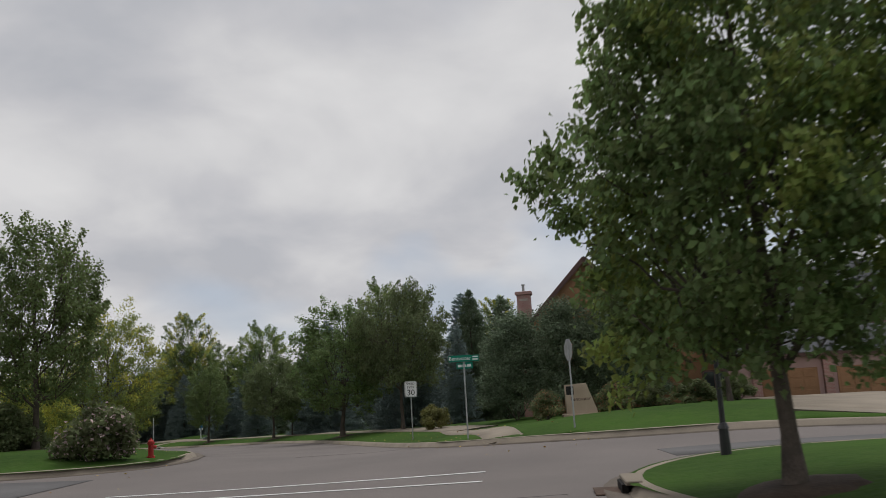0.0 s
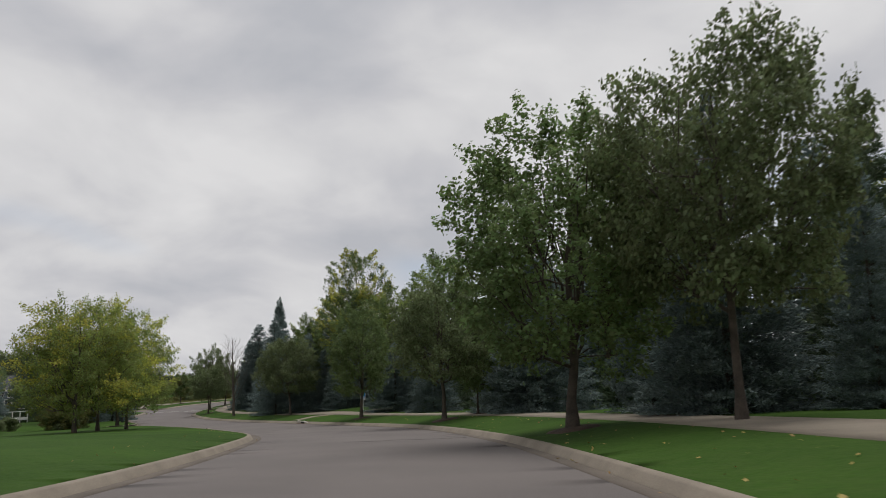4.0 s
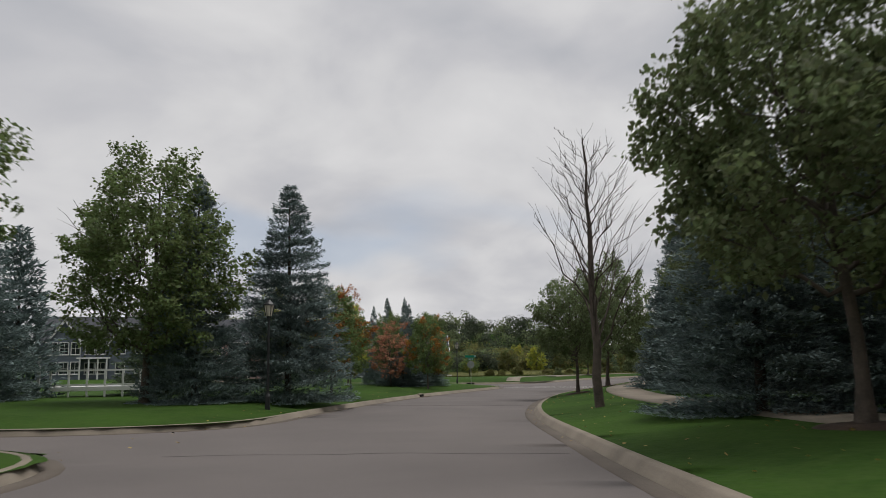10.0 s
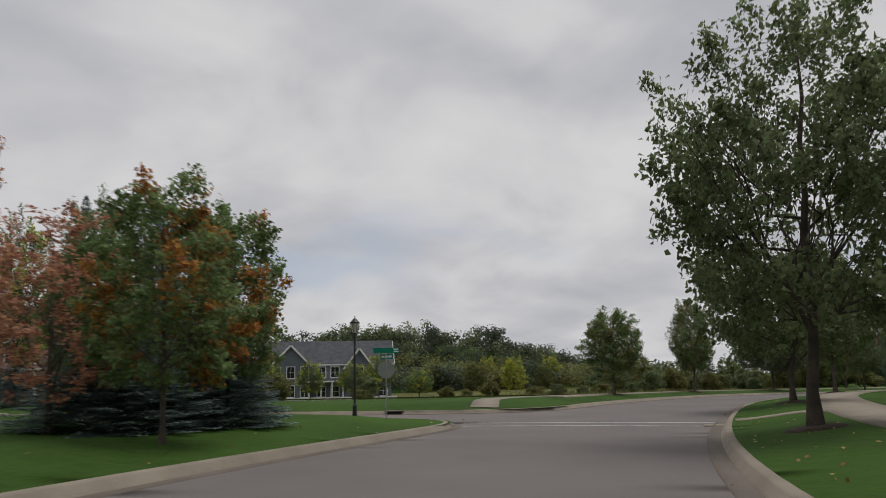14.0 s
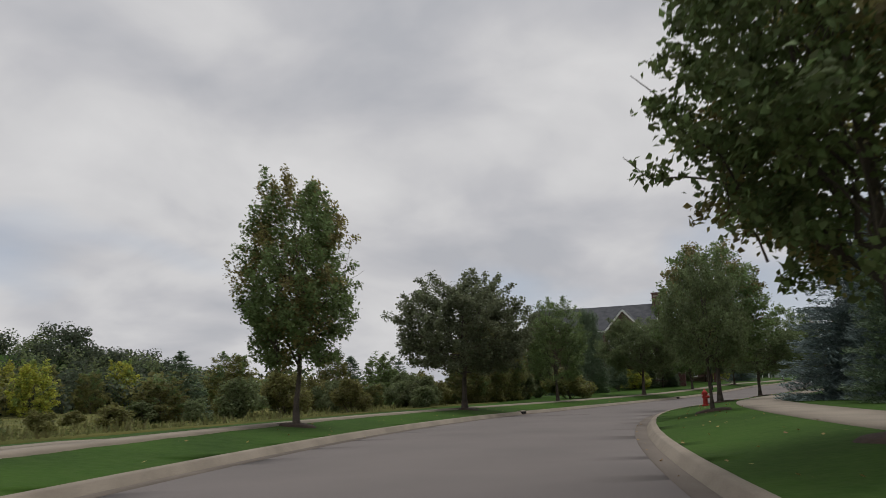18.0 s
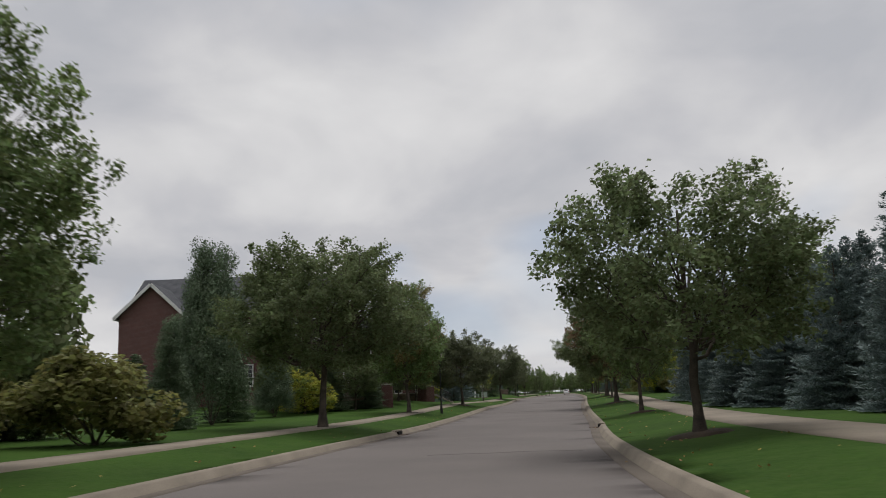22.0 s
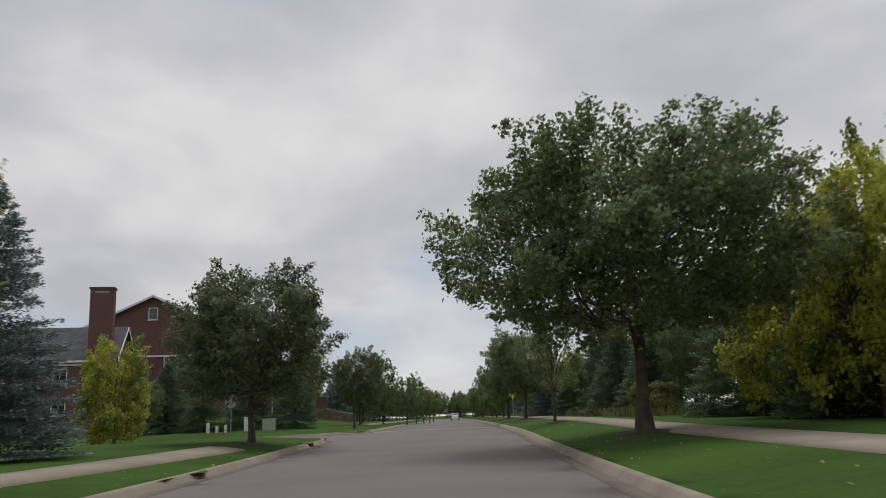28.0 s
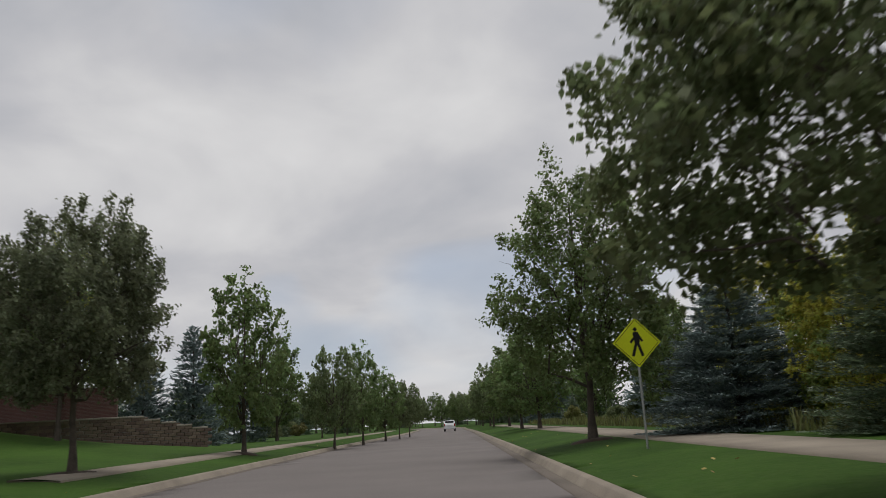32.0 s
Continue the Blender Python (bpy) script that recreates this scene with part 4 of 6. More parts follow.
fir(-88.1, 379.4, 11.9, 3.2)
fir(-87.6, 374.6, 10.2, 2.6)
fir(-89.4, 371.0, 7.5, 3.0)
linden(-119.4, 411.2, 11.6, 3.4)
mulch(-111.9, 392.5, 0.80)
plum(-111.9, 392.5, 8.5, 3.0)
mulch(-95.2, 395.3, 0.82)
oval(-95.2, 395.3, 10.4, 3.2)
oval(-90.6, 426.1, 8.7, 3.1)
oval(-90.2, 435.4, 7.9, 2.7)
oval(-86.8, 461.3, 9.2, 3.0)
mulch(-109.2, 407.4, 0.73)
oval(-109.2, 407.4, 9.2, 2.3)
oval(-112.1, 445.7, 9.7, 3.0)
maple(-105.5, 421.5, 7.0, 2.2)
oval(-103.7, 429.6, 8.0, 1.8)
oval(-101.8, 440.9, 6.7, 2.0)
maple(-100.3, 448.1, 5.9, 1.9)
maple(-98.9, 456.5, 6.1, 1.9)
spruce(-115.8, 426.4, 8.9, 2.5)
spruce(-119.4, 426.6, 8.0, 2.4)
spruce(-85.4, 414.2, 8.3, 2.4)
spruce(-86.3, 405.3, 5.2, 2.3)
spruce(-91.0, 392.5, 5.6, 2.8)
fir(-89.8, 385.0, 6.2, 2.6)
yellow(-87.0, 396.0, 7.2, 2.8)
yellow(-88.4, 390.2, 5.5, 2.0)
mulch(-101.8, 331.5, 1.1)
maple(-101.8, 331.5, 10.9, 6.5)
mulch(-108.0, 285.7, 0.90)
plant("turning", -108.0, 285.7, 8.3, 4.3)
mulch(-97.3, 374.6, 0.86)
maple(-97.3, 374.6, 7.7, 3.6)
mulch(-116.1, 341.7, 0.88)
plum(-116.1, 341.7, 8.1, 3.8)

poplar(-51.3, 122.9, 20.0, 4.8)
spruce(-57.9, 114.6, 7.6, 2.6)
spruce(-54.9, 116.9, 9.4, 2.8)
spruce(-52.3, 117.4, 10.4, 2.9)
spruce(-49.6, 117.2, 11.2, 3.0)
spruce(-46.6, 116.4, 10.2, 2.9)

# ---- paths ----
band("path_right", 4.4, 27.9, [(4.4, 7.9), (5, 8.2), (7, 8.8), (9, 8.9), (11, 8.4), (13, 7.6), (20, 8.0), (28, 8.0)], [(4.4, 10.0), (5, 10.5), (7, 10.8), (9, 10.7), (11, 10.2), (13, 9.7), (20, 10.1), (28, 10.1)], PATH_TAN, "broad tan concrete path beside the road")
band("path_left", 15.3, 25.0, -8.6, -7.2, PATH_TAN, "narrow pale concrete footway beside the road")
band("path_left", 26.6, 28.1, -9.6, -8.2, PATH_TAN, "narrow pale concrete footway beside the road")


def strip(name, points, width, mat, label, height=0.05, category="path", kind="structure"):
    """A strip of paving or paint that follows the land between points."""
    p = spline(points, 10)
    t = np.gradient(p, axis=0)
    t /= np.linalg.norm(t, axis=1)[:, None]
    n = np.stack([t[:, 1], -t[:, 0]], 1)
    rows = []
    for u, drop in ((-0.5, -0.12), (-0.5, 0), (0.5, 0), (0.5, -0.12)):
        xy = p + n * u * width
        d = road_distance(xy)
        rows.append(np.column_stack([xy, grade(xy) - 0.02 * np.clip((d + 4.6) / 4.6, 0, 1) * (d < 0) + np.where(d > 0, lawn_lift(np.maximum(d, 0), xy), 0.0) + height + (drop if height > 0.02 else drop * 0.05)]))
    verts = np.stack(rows, 1).reshape(-1, 3)
    i, j = np.meshgrid(np.arange(len(p) - 1), np.arange(3), indexing="ij")
    a = (i * 4 + j).ravel()
    end = 4 * (len(p) - 1)
    caps = np.array([(0, 1, 2, 3), (end, end + 1, end + 2, end + 3)])
    return tagged(mesh_ob(name, verts, np.vstack([np.stack([a, a + 1, a + 5, a + 4], 1), caps]), mat), label, category, kind=kind)


strip("path_branch", [(-41.2, 103.2), (-39, 106.5), (-34, 108.5), (-28, 109)], 1.7, PATH_TAN, "narrow tan path leaving towards the spruces")
strip("path_link", [(-47.4, 101.3), (-46, 103.5), (-44.5, 105)], 1.5, PATH_TAN, "short tan path from the kerb ramp", 0.025)
strip("path_link", [(-96.6, 151.7), (-93.6, 153.9), (-91.2, 155.4)], 1.2, PATH_TAN, "short tan path from the kerb ramp", 0.025)
strip("path_link", [(-100.4, 371.0), (-98.0, 371.4), (-96.0, 371.6)], 1.4, PATH_TAN, "short tan path from the kerb ramp", 0.025)
strip("path_corner", [(-0.35, 26.5), (-0.9, 30.5), (-2.6, 37.5), (-4.0, 48.8)], 1.3, PATH_TAN, "pale concrete footway curving round the corner lawn", 0.025)
strip("driveway", [(11.8, 24.6), (13.2, 30), (15.2, 36), (15.6, 43.5)], 6.6, PATH_TAN, "broad tan concrete driveway up to a garage")
strip("path_cross_left", [(-112, 155.5), (-118, 162), (-121.5, 171), (-125.2, 186)], 1.5, PATH_TAN, "pale concrete footway along the lawn", 0.025)
strip("path_lawn", [(-112.0, 137.5), (-126, 137.5), (-142, 131)], 1.3, PATH_TAN, "pale footway across the lawn")
for y0, y1 in ((17.5, 17.9), (15.9, 16.0)):
    strip("crosswalk_line", [(-9.2, y0), (-4.8, (y0 + y1) / 2), (-0.7, y1)], 0.16, WHITE_LINE, "worn white painted crossing line", 0.012, "road marking")
for k in (0.0, 1.9):
    strip("crosswalk_line", [(-103.4 - 0.55 * k, 146.4 + 1.0 * k), (-99.6 - 0.55 * k, 149.2 + 1.0 * k), (-95.9 - 0.55 * k, 151.6 + 1.0 * k)], 0.17, WHITE_LINE, "white painted crossing line", 0.012, "road marking")
for k in (0.0, 1.8):
    strip("crosswalk_line", [(-110.6, 369.0 + k), (-105.5, 368.6 + k), (-100.8, 368.2 + k)], 0.16, WHITE_LINE, "white painted crossing line", 0.012, "road marking")
strip("road_patch", [(3.5, 19.2), (8, 19.6), (14, 20.1)], 1.6, ASPHALT_DARK, "darker patched asphalt of a side street", 0.006, "road")
strip("road_patch", [(-12, 19.7), (-20, 19.3), (-40, 18.4)], 5.2, ASPHALT_DARK, "darker patched asphalt of a side street", 0.006, "road")

# thin tarred cracks across and along the carriageway
CRACK = np.random.default_rng(31)
for k in range(13):
    s0 = 1.6 + k * 2.0 + CRACK.random() * 0.7
    reach = (-3.9, 3.9) if CRACK.random() < 0.55 else ((-3.9, 0.4) if CRACK.random() < 0.5 else (-0.6, 3.9))
    pts = []
    for u in np.linspace(0, 1, 6):
        off = reach[0] + (reach[1] - reach[0]) * u
        ss = s0 + CRACK.normal() * 0.014
        pts.append(tuple(np.interp(ss, STATION, LINE[:, q]) + np.interp(ss, STATION, RIGHT[:, q]) * off for q in (0, 1)))
    strip("road_crack", pts, 0.011 + 0.009 * CRACK.random(), ASPHALT_SEAM, "thin dark tarred crack across the asphalt", 0.006, "road crack")

# ---- woods, hedges and meadow ----
WILD = np.random.default_rng(77)


def along(s, off):
    xy = np.array([np.interp(s, STATION, LINE[:, k]) for k in (0, 1)])
    n = np.array([np.interp(s, STATION, RIGHT[:, k]) for k in (0, 1)])
    return xy + n * off


def belt(kinds, s0, s1, near_off, far_off, gap, h0, h1, wide):
    """Trees set loosely in a belt beside the road."""
    s = s0
    while s < s1:
        off = near_off + (far_off - near_off) * WILD.random()
        p = along(s, off)
        h = h0 + (h1 - h0) * WILD.random()
        plant(kinds[int(WILD.integers(len(kinds)))], float(p[0]), float(p[1]), h, h * wide * (0.85 + 0.3 * WILD.random()))
        s += gap / 17 * (0.7 + 0.6 * WILD.random())


belt(["fir", "spruce", "fir"], 5.8, 13.2, 16.5, 20.5, 3.0, 8, 12, 0.27)
belt(["fir", "oval", "poplar"], 6.6, 12.8, 23, 30, 5.5, 10, 15, 0.26)
belt(["spruce", "fir"], 12.9, 15.0, 13.5, 17, 3.0, 6, 9, 0.28)
belt(["spruce", "fir", "spruce"], 16.4, 22.2, 13.5, 18, 3.2, 7, 10, 0.28)
belt(["fir", "oval"], 16.0, 22.5, 20, 28, 5.5, 9, 12, 0.28)
belt(["yellow", "yellow", "linden"], 22.4, 25.8, 18, 28, 1.9, 5.5, 8.5, 0.42)
belt(["fir", "maple", "yellow"], 24.8, 27.2, 15, 21, 2.6, 7, 10, 0.3)
belt(["yellow", "locust", "fir"], 26.4, 27.6, 17, 26, 4.5, 9, 12, 0.34)
belt(["spruce", "oval"], 26.9, 28.3, 12.5, 17, 5.5, 6, 9, 0.3)
belt(["gold", "shrub", "gold"], 16.2, 18.4, -24, -14.5, 5.5, 0.7, 1.5, 0.8)
belt(["shrub", "gold", "shrub"], 18.3, 20.4, -20, -13.2, 2.8, 1.2, 2.8, 0.65)
belt(["gold", "shrub", "gold"], 14.9, 20.2, -46, -24, 4.6, 0.8, 1.9, 0.8)
belt(["oval", "fir", "olive"], 18.2, 20.8, -46, -26, 7.0, 4, 6, 0.38)
belt(["arb", "fir", "shrub"], 20.6, 22.2, -22, -15, 6.0, 3.5, 6, 0.34)
belt(["maple", "oval", "spruce"], 22.3, 25.0, -26, -20, 9.0, 4, 6, 0.36)
belt(["gold", "shrub", "olive", "shrub"], 18.0, 20.5, -27, -17, 1.9, 1.8, 3.5, 0.6)
belt(["gold", "shrub", "gold"], 22.4, 25.9, 15.5, 19, 2.2, 1.4, 3.0, 0.75)
belt(["shrub", "gold", "shrub"], 26.9, 28.2, -30, -23, 3.0, 1.6, 3.0, 0.7)
gold(-130.4, 245.5, 2.9, 2.7)
# pale willows between the meadow and the hill
yellow(-183.5, 227.9, 6.1, 2.4)
olive(-179.9, 232.2, 4.6, 1.9)
yellow(-192.8, 247.7, 6.4, 2.6)
olive(-199.2, 240.3, 6.2, 2.8)
olive(-187.5, 222.5, 5.2, 2.6)
yellow(-196.0, 233.0, 6.4, 2.4)
# garden trees and shrubs before the brick houses
plum(-127.2, 292.6, 4.6, 2.3)
plum(-126.9, 299.0, 5.6, 2.6)
maple(-128.6, 283.4, 4.4, 2.2)
fir(-128.2, 286.0, 3.6, 1.7)
maple(-125.6, 303.2, 4.0, 2.0)
fir(-130.8, 282.6, 5.8, 1.9)
yellow(-131.6, 279.0, 3.4, 2.3)
arb(-134.4, 284.8, 6.4, 1.7)
belt(["gold", "shrub"], 26.0, 27.6, 13.0, 16.0, 3.4, 1.2, 2.4, 0.7)
linden(-162.5, 174.1, 5.2, 1.7)
linden(-155.4, 175.4, 4.6, 1.8)
linden(-158.4, 181.0, 6.0, 1.9)
linden(-158.3, 186.9, 4.0, 2.0)
linden(-173.6, 174.4, 6.5, 2.2)
belt(["shrub"], 21.9, 23.5, -17.5, -15.5, 1.7, 1.2, 1.8, 0.85)
belt(["fir", "oval", "maple"], 26.9, 28.6, -66, -46, 4.0, 6, 10, 0.36)
olive(-135.5, 232.5, 3.6, 2.2)
olive(-135.7, 236.3, 7.4, 2.8)
olive(-135.7, 241.3, 7.8, 2.6)
olive(-137.0, 247.5, 6.7, 2.2)
maple(-176, 330, 8.0, 3.2)
fir(-179, 339, 9.2, 3.2)
oval(-182, 348, 10.4, 3.2)
maple(-176, 357, 8.6, 3.2)
fir(-179, 366, 9.8, 3.2)
oval(-182, 375, 8.0, 3.2)
maple(-176, 384, 9.2, 3.2)
olive(-64.6, 90.9, 4.8, 2.0)
olive(-63.0, 88.4, 3.9, 2.0)
olive(-66.3, 93.6, 4.1, 1.7)
shrub(-63.9, 89.6, 1.6, 1.3)
shrub(-65.5, 92.2, 1.6, 1.3)
shrub(-62.5, 88.1, 1.6, 1.3)
fir(-148.0, 446.0, 6.5, 2.4)
oval(-141.5, 450.4, 8.6, 2.4)
spruce(-135.0, 454.8, 7.9, 2.4)
fir(-128.5, 448.2, 7.2, 2.4)
oval(-122.0, 452.6, 6.5, 2.4)
spruce(-115.5, 446.0, 8.6, 2.4)
fir(-121.0, 375.4, 6.6, 2.5)
fir(-117.2, 375.0, 6.8, 2.1)
fir(-124.6, 373.6, 4.6, 2.0)
fir(-128.4, 376.6, 6.2, 2.4)
fir(-132.6, 379.0, 6.8, 2.6)
maple(-129.6, 371.5, 4.6, 2.2)
belt(["spruce", "oval", "fir"], 25.3, 28.2, -44, -30, 6.5, 7, 11, 0.3)
belt(["oval", "maple"], 27.4, 29.4, -12.2, -11.4, 4.0, 6.5, 8.0, 0.33)
belt(["oval", "maple"], 27.6, 29.6, 7.0, 7.6, 4.0, 7.5, 8.5, 0.33)
belt(["oval", "maple", "fir"], 28.4, 30.6, 14, 30, 0.9, 8, 12, 0.36)
belt(["fir", "oval", "maple"], 28.0, 29.6, -34, -16, 1.5, 7, 11, 0.34)
belt(["shrub", "shrub", "gold"], 8.2, 9.8, -26, -17, 4.5, 1.2, 2.2, 0.75)
belt(["locust", "fir", "oval"], 5.6, 9.0, -52, -38, 12.0, 7, 10, 0.36)
belt(["fir", "locust", "oval"], 2.8, 5.0, -58, -30, 9.0, 9, 12, 0.34)
belt(["shrub"], 4.3, 4.8, -12.8, -11.2, 2.4, 1.4, 2.2, 0.8)
belt(["fir", "spruce"], 11.0, 12.0, -22, -16, 5.0, 8, 10.5, 0.28)
arb(0.2, 44.0, 6.2, 2.3)
arb(3.0, 42.8, 6.4, 2.4)
arb(5.6, 43.0, 6.3, 2.3)
arb(7.4, 45.0, 5.6, 1.8)
plant("russet", 1.5, 36.4, 1.3, 1.0)
plant("russet", 4.7, 36.9, 1.3, 1.1)
shrub(6.6, 39.6, 1.3, 1.3)
shrub(9.0, 40.6, 1.2, 1.2)
shrub(11.4, 41.6, 1.3, 1.0)
gold(-4.6, 47.5, 1.5, 1.1)
plant("blossom", -14.0, 25.6, 1.9, 1.5)


def bare_tree(x, y, h, r):
    """A leafless street tree: one slim leader with many thin upright branches that fork into twigs."""
    rng = np.random.default_rng(123)
    leader = wiggle((0, 0, -0.2), (-0.05 * h, 0.02 * h, h * 0.97), rng, 0.05, 10)
    tubes = [tube(leader, 0.15 * np.linspace(1, 0.06, 10) ** 0.85, 8)]
    for k in range(34):
        u = 0.2 + 0.7 * (k / 34) ** 0.9
        start = np.array([np.interp(u, np.linspace(0, 1, 10), leader[:, q]) for q in range(3)])
        a = k * 2.4 + rng.normal() * 0.2
        length = h * (0.46 - 0.34 * u) * (0.85 + 0.3 * rng.random())
        way = np.array([math.cos(a) * 0.46, math.sin(a) * 0.46, 0.88])
        p = wiggle(start, start + way * length, rng, 0.03 * length, 6, 0.03 * length)
        p[:, :2] += (np.linspace(0, 1, 6) ** 1.5 * 0.06 * length)[:, None] * [math.cos(a), math.sin(a)]
        tubes.append(tube(p, (0.012 + 0.028 * (1 - u)) * np.linspace(1, 0.25, 6), 5))
        for q in range(7):
            m = p[1 + q % 4] + (p[2 + q % 4] - p[1 + q % 4]) * rng.random()
            w = way + rng.normal(size=3) * np.array([0.34, 0.34, 0.12])
            w /= np.linalg.norm(w)
            tubes.append(tube(wiggle(m, m + w * length * (0.22 + 0.22 * rng.random()), rng, 0.02, 4), 0.009 * np.linspace(1, 0.4, 4), 4))
    v, f = join_tubes(tubes)
    v[:, :2] *= r / max(np.abs(v[:, :2]).max(), 0.1)
    root = thing("bare_tree", pose(x, y, land(x, y)), "leafless grey street tree with many thin upright branches", "tree", "street and garden trees")
    mesh_ob("trunk", v, f, BARK, root, smooth=True)


bare_tree(-65.5, 117.4, 9.8, 3.1)

band("meadow", 16.3, 19.4, -78, -13.0, MEADOW, "rough tan and green meadow of uncut grass", 0.06, "structure", "meadow", 0.125)
blades = 15000
bs = WILD.random(blades) * 3.0 + 16.4
bo = -13.6 - 46 * WILD.random(blades)
bxy = np.stack([np.interp(bs, STATION, LINE[:, k]) + np.interp(bs, STATION, RIGHT[:, k]) * bo for k in (0, 1)], 1)
bz = grade(bxy) + lawn_lift(np.maximum(road_distance(bxy), 0), bxy) - 0.02
bh = (0.12 + 0.5 * WILD.random(blades) ** 2.2)[:, None] * (0.55 + 0.45 * np.sin(bs * 9 + bo * 0.7) * np.sin(bo * 1.3 - bs * 17))[:, None]
ba = WILD.random(blades) * 2 * math.pi
side_way = np.stack([np.cos(ba), np.sin(ba), 0 * ba], 1) * 0.06
b0 = np.column_stack([bxy, bz])
lean_way = np.column_stack([WILD.normal(size=(blades, 2)) * 0.25, np.ones(blades)]) * bh
tv = np.stack([b0 - side_way, b0 + side_way, b0 + lean_way + side_way * 0.3, b0 + lean_way - side_way * 0.3], 1).reshape(-1, 3)
tagged(mesh_ob("meadow_grass", tv, np.arange(blades * 4).reshape(-1, 4), TUFT), "tall tan grass standing in the meadow", "grass", kind="stuff")
# uncut grass between the path and the woods near the last crossing
more = 5000
ms = 25.9 + WILD.random(more) * 1.7
mo = 11.6 + 3.4 * WILD.random(more) ** 1.4
mxy = np.stack([np.interp(ms, STATION, LINE[:, k]) + np.interp(ms, STATION, RIGHT[:, k]) * mo for k in (0, 1)], 1)
ma = WILD.random(more) * 2 * math.pi
mw = np.stack([np.cos(ma), np.sin(ma), 0 * ma], 1) * 0.05
m0 = np.column_stack([mxy, grade(mxy) + lawn_lift(road_distance(mxy), mxy) - 0.03])
ml = np.column_stack([WILD.normal(size=(more, 2)) * 0.25, np.ones(more)]) * (0.2 + 0.5 * WILD.random(more))[:, None]
mv = np.stack([m0 - mw, m0 + mw, m0 + ml + mw * 0.3, m0 + ml - mw * 0.3], 1).reshape(-1, 3)
tagged(mesh_ob("tall_grass", mv, np.arange(more * 4).reshape(-1, 4), TUFT), "tall tan uncut grass at the edge of the woods", "grass", kind="stuff")
# far wooded hill: many small crowns joined into one
hv, front, n_h = [], [], 1000
for k in range(n_h):
    u, w = WILD.random(), WILD.random()
    w = 1.0 - 2.8 * w
    cx, cy = -345 + 105 * u - 40 * w, 170 + 145 * u + 32 * w
    cz = land(cx, cy)
    th, tr = (6 + 5 * WILD.random()) * (1.0 if w > -0.7 else 0.7) * (1.1 - 0.55 * u), 2.6 + 1.8 * WILD.random()
    cl = [(cx + WILD.normal() * tr * 0.5, cy + WILD.normal() * tr * 0.5, cz + th * (0.25 + 0.65 * WILD.random()), tr * 0.55) for _ in range(7)]
    v, _ = crown_mesh("x", None, cl, 400, 0.52, 0.9, WILD)
    (front if w < -0.7 and WILD.random() < 0.3 else hv).append(v)
third = len(hv) // 3
for k, (mat, lab) in enumerate(((LEAF_FAR, "dark green distant woodland on a low hill"), (LEAF_DARK, "green distant woodland on a low hill"), (LEAF_OLIVE, "yellowing distant trees on a low hill"))):
    pick = hv[:third * 2] if k == 0 else hv[third * 2:] if k == 1 else front
    v = np.vstack(pick)
    tagged(mesh_ob("distant_woods", v, np.arange(len(v)).reshape(-1, 4), mat), lab, "woodland", kind="stuff")

# dry leaves lying on the lawn and in the gutter
DRY = leaf_material("fallen_dry_leaves", (0.42, 0.30, 0.10), (0.22, 0.12, 0.05), 0.2)
fallen = 1700
ls = 3.0 + WILD.random(fallen) * 24.4
lo = np.where(WILD.random(fallen) < 0.7, HALF - 0.5 + 4.2 * WILD.random(fallen) ** 1.3, -left_half(ls) + 0.4 - 2.6 * WILD.random(fallen))
lxy = np.stack([np.interp(ls, STATION, LINE[:, k]) + np.interp(ls, STATION, RIGHT[:, k]) * lo for k in (0, 1)], 1)
ld = road_distance(lxy)
lz = grade(lxy) + np.where(ld > 0.12, lawn_lift(np.maximum(ld, 0), lxy) + 0.03, 0.02)
keep = (np.abs(ld) > 0.2)
l0 = np.column_stack([lxy, lz])[keep]
n_l = len(l0)
la = WILD.random(n_l) * 2 * math.pi
lw = 0.022 + 0.035 * WILD.random(n_l)
lx_ = np.stack([np.cos(la) * lw, np.sin(la) * lw, WILD.normal(size=n_l) * 0.012], 1)
ly_ = np.stack([-np.sin(la) * lw * 0.7, np.cos(la) * lw * 0.7, WILD.normal(size=n_l) * 0.012], 1)
lv = np.stack([l0 - lx_, l0 + ly_, l0 + lx_, l0 - ly_], 1).reshape(-1, 3)
tagged(mesh_ob("fallen_leaves", lv, np.arange(n_l * 4).reshape(-1, 4), DRY), "scattered dry yellow leaves on grass and gutter", "leaves", kind="stuff")


# ---- street furniture ----
GALV = material("galvanised_steel", (0.42, 0.43, 0.43), 0.5, (0.33, 0.34, 0.34), 4, 60, 0.1, metallic=0.6)
BLACK_IRON = material("black_painted_iron", (0.02, 0.021, 0.022), 0.45, (0.012, 0.012, 0.013), 6, 60, 0.15, spec=0.5)
SIGN_WHITE = material("white_sign_sheeting", (0.72, 0.73, 0.72), 0.5, (0.62, 0.63, 0.62), 2, 40, 0.02)
SIGN_GREEN = material("green_sign_sheeting", (0.0, 0.21, 0.13), 0.45, (0.0, 0.17, 0.11), 2, 40, 0.02)
SIGN_YELLOW = material("yellow_green_sign_sheeting", (0.72, 0.78, 0.02), 0.45, (0.62, 0.68, 0.015), 2, 40, 0.02)
SIGN_BLACK = material("black_sign_print", (0.012, 0.012, 0.012), 0.5, (0.01, 0.01, 0.01), 2, 40, 0.0)
SIGN_BLUE = material("blue_sign_print", (0.05, 0.30, 0.62), 0.5, (0.04, 0.24, 0.5), 2, 40, 0.0)
SIGN_BACK = material("bare_sign_back", (0.36, 0.37, 0.36), 0.55, (0.28, 0.29, 0.28), 3, 40, 0.05, metallic=0.4)
HYDRANT_RED = material("faded_red_paint", (0.42, 0.035, 0.03), 0.5, (0.30, 0.025, 0.022), 5, 50, 0.1)
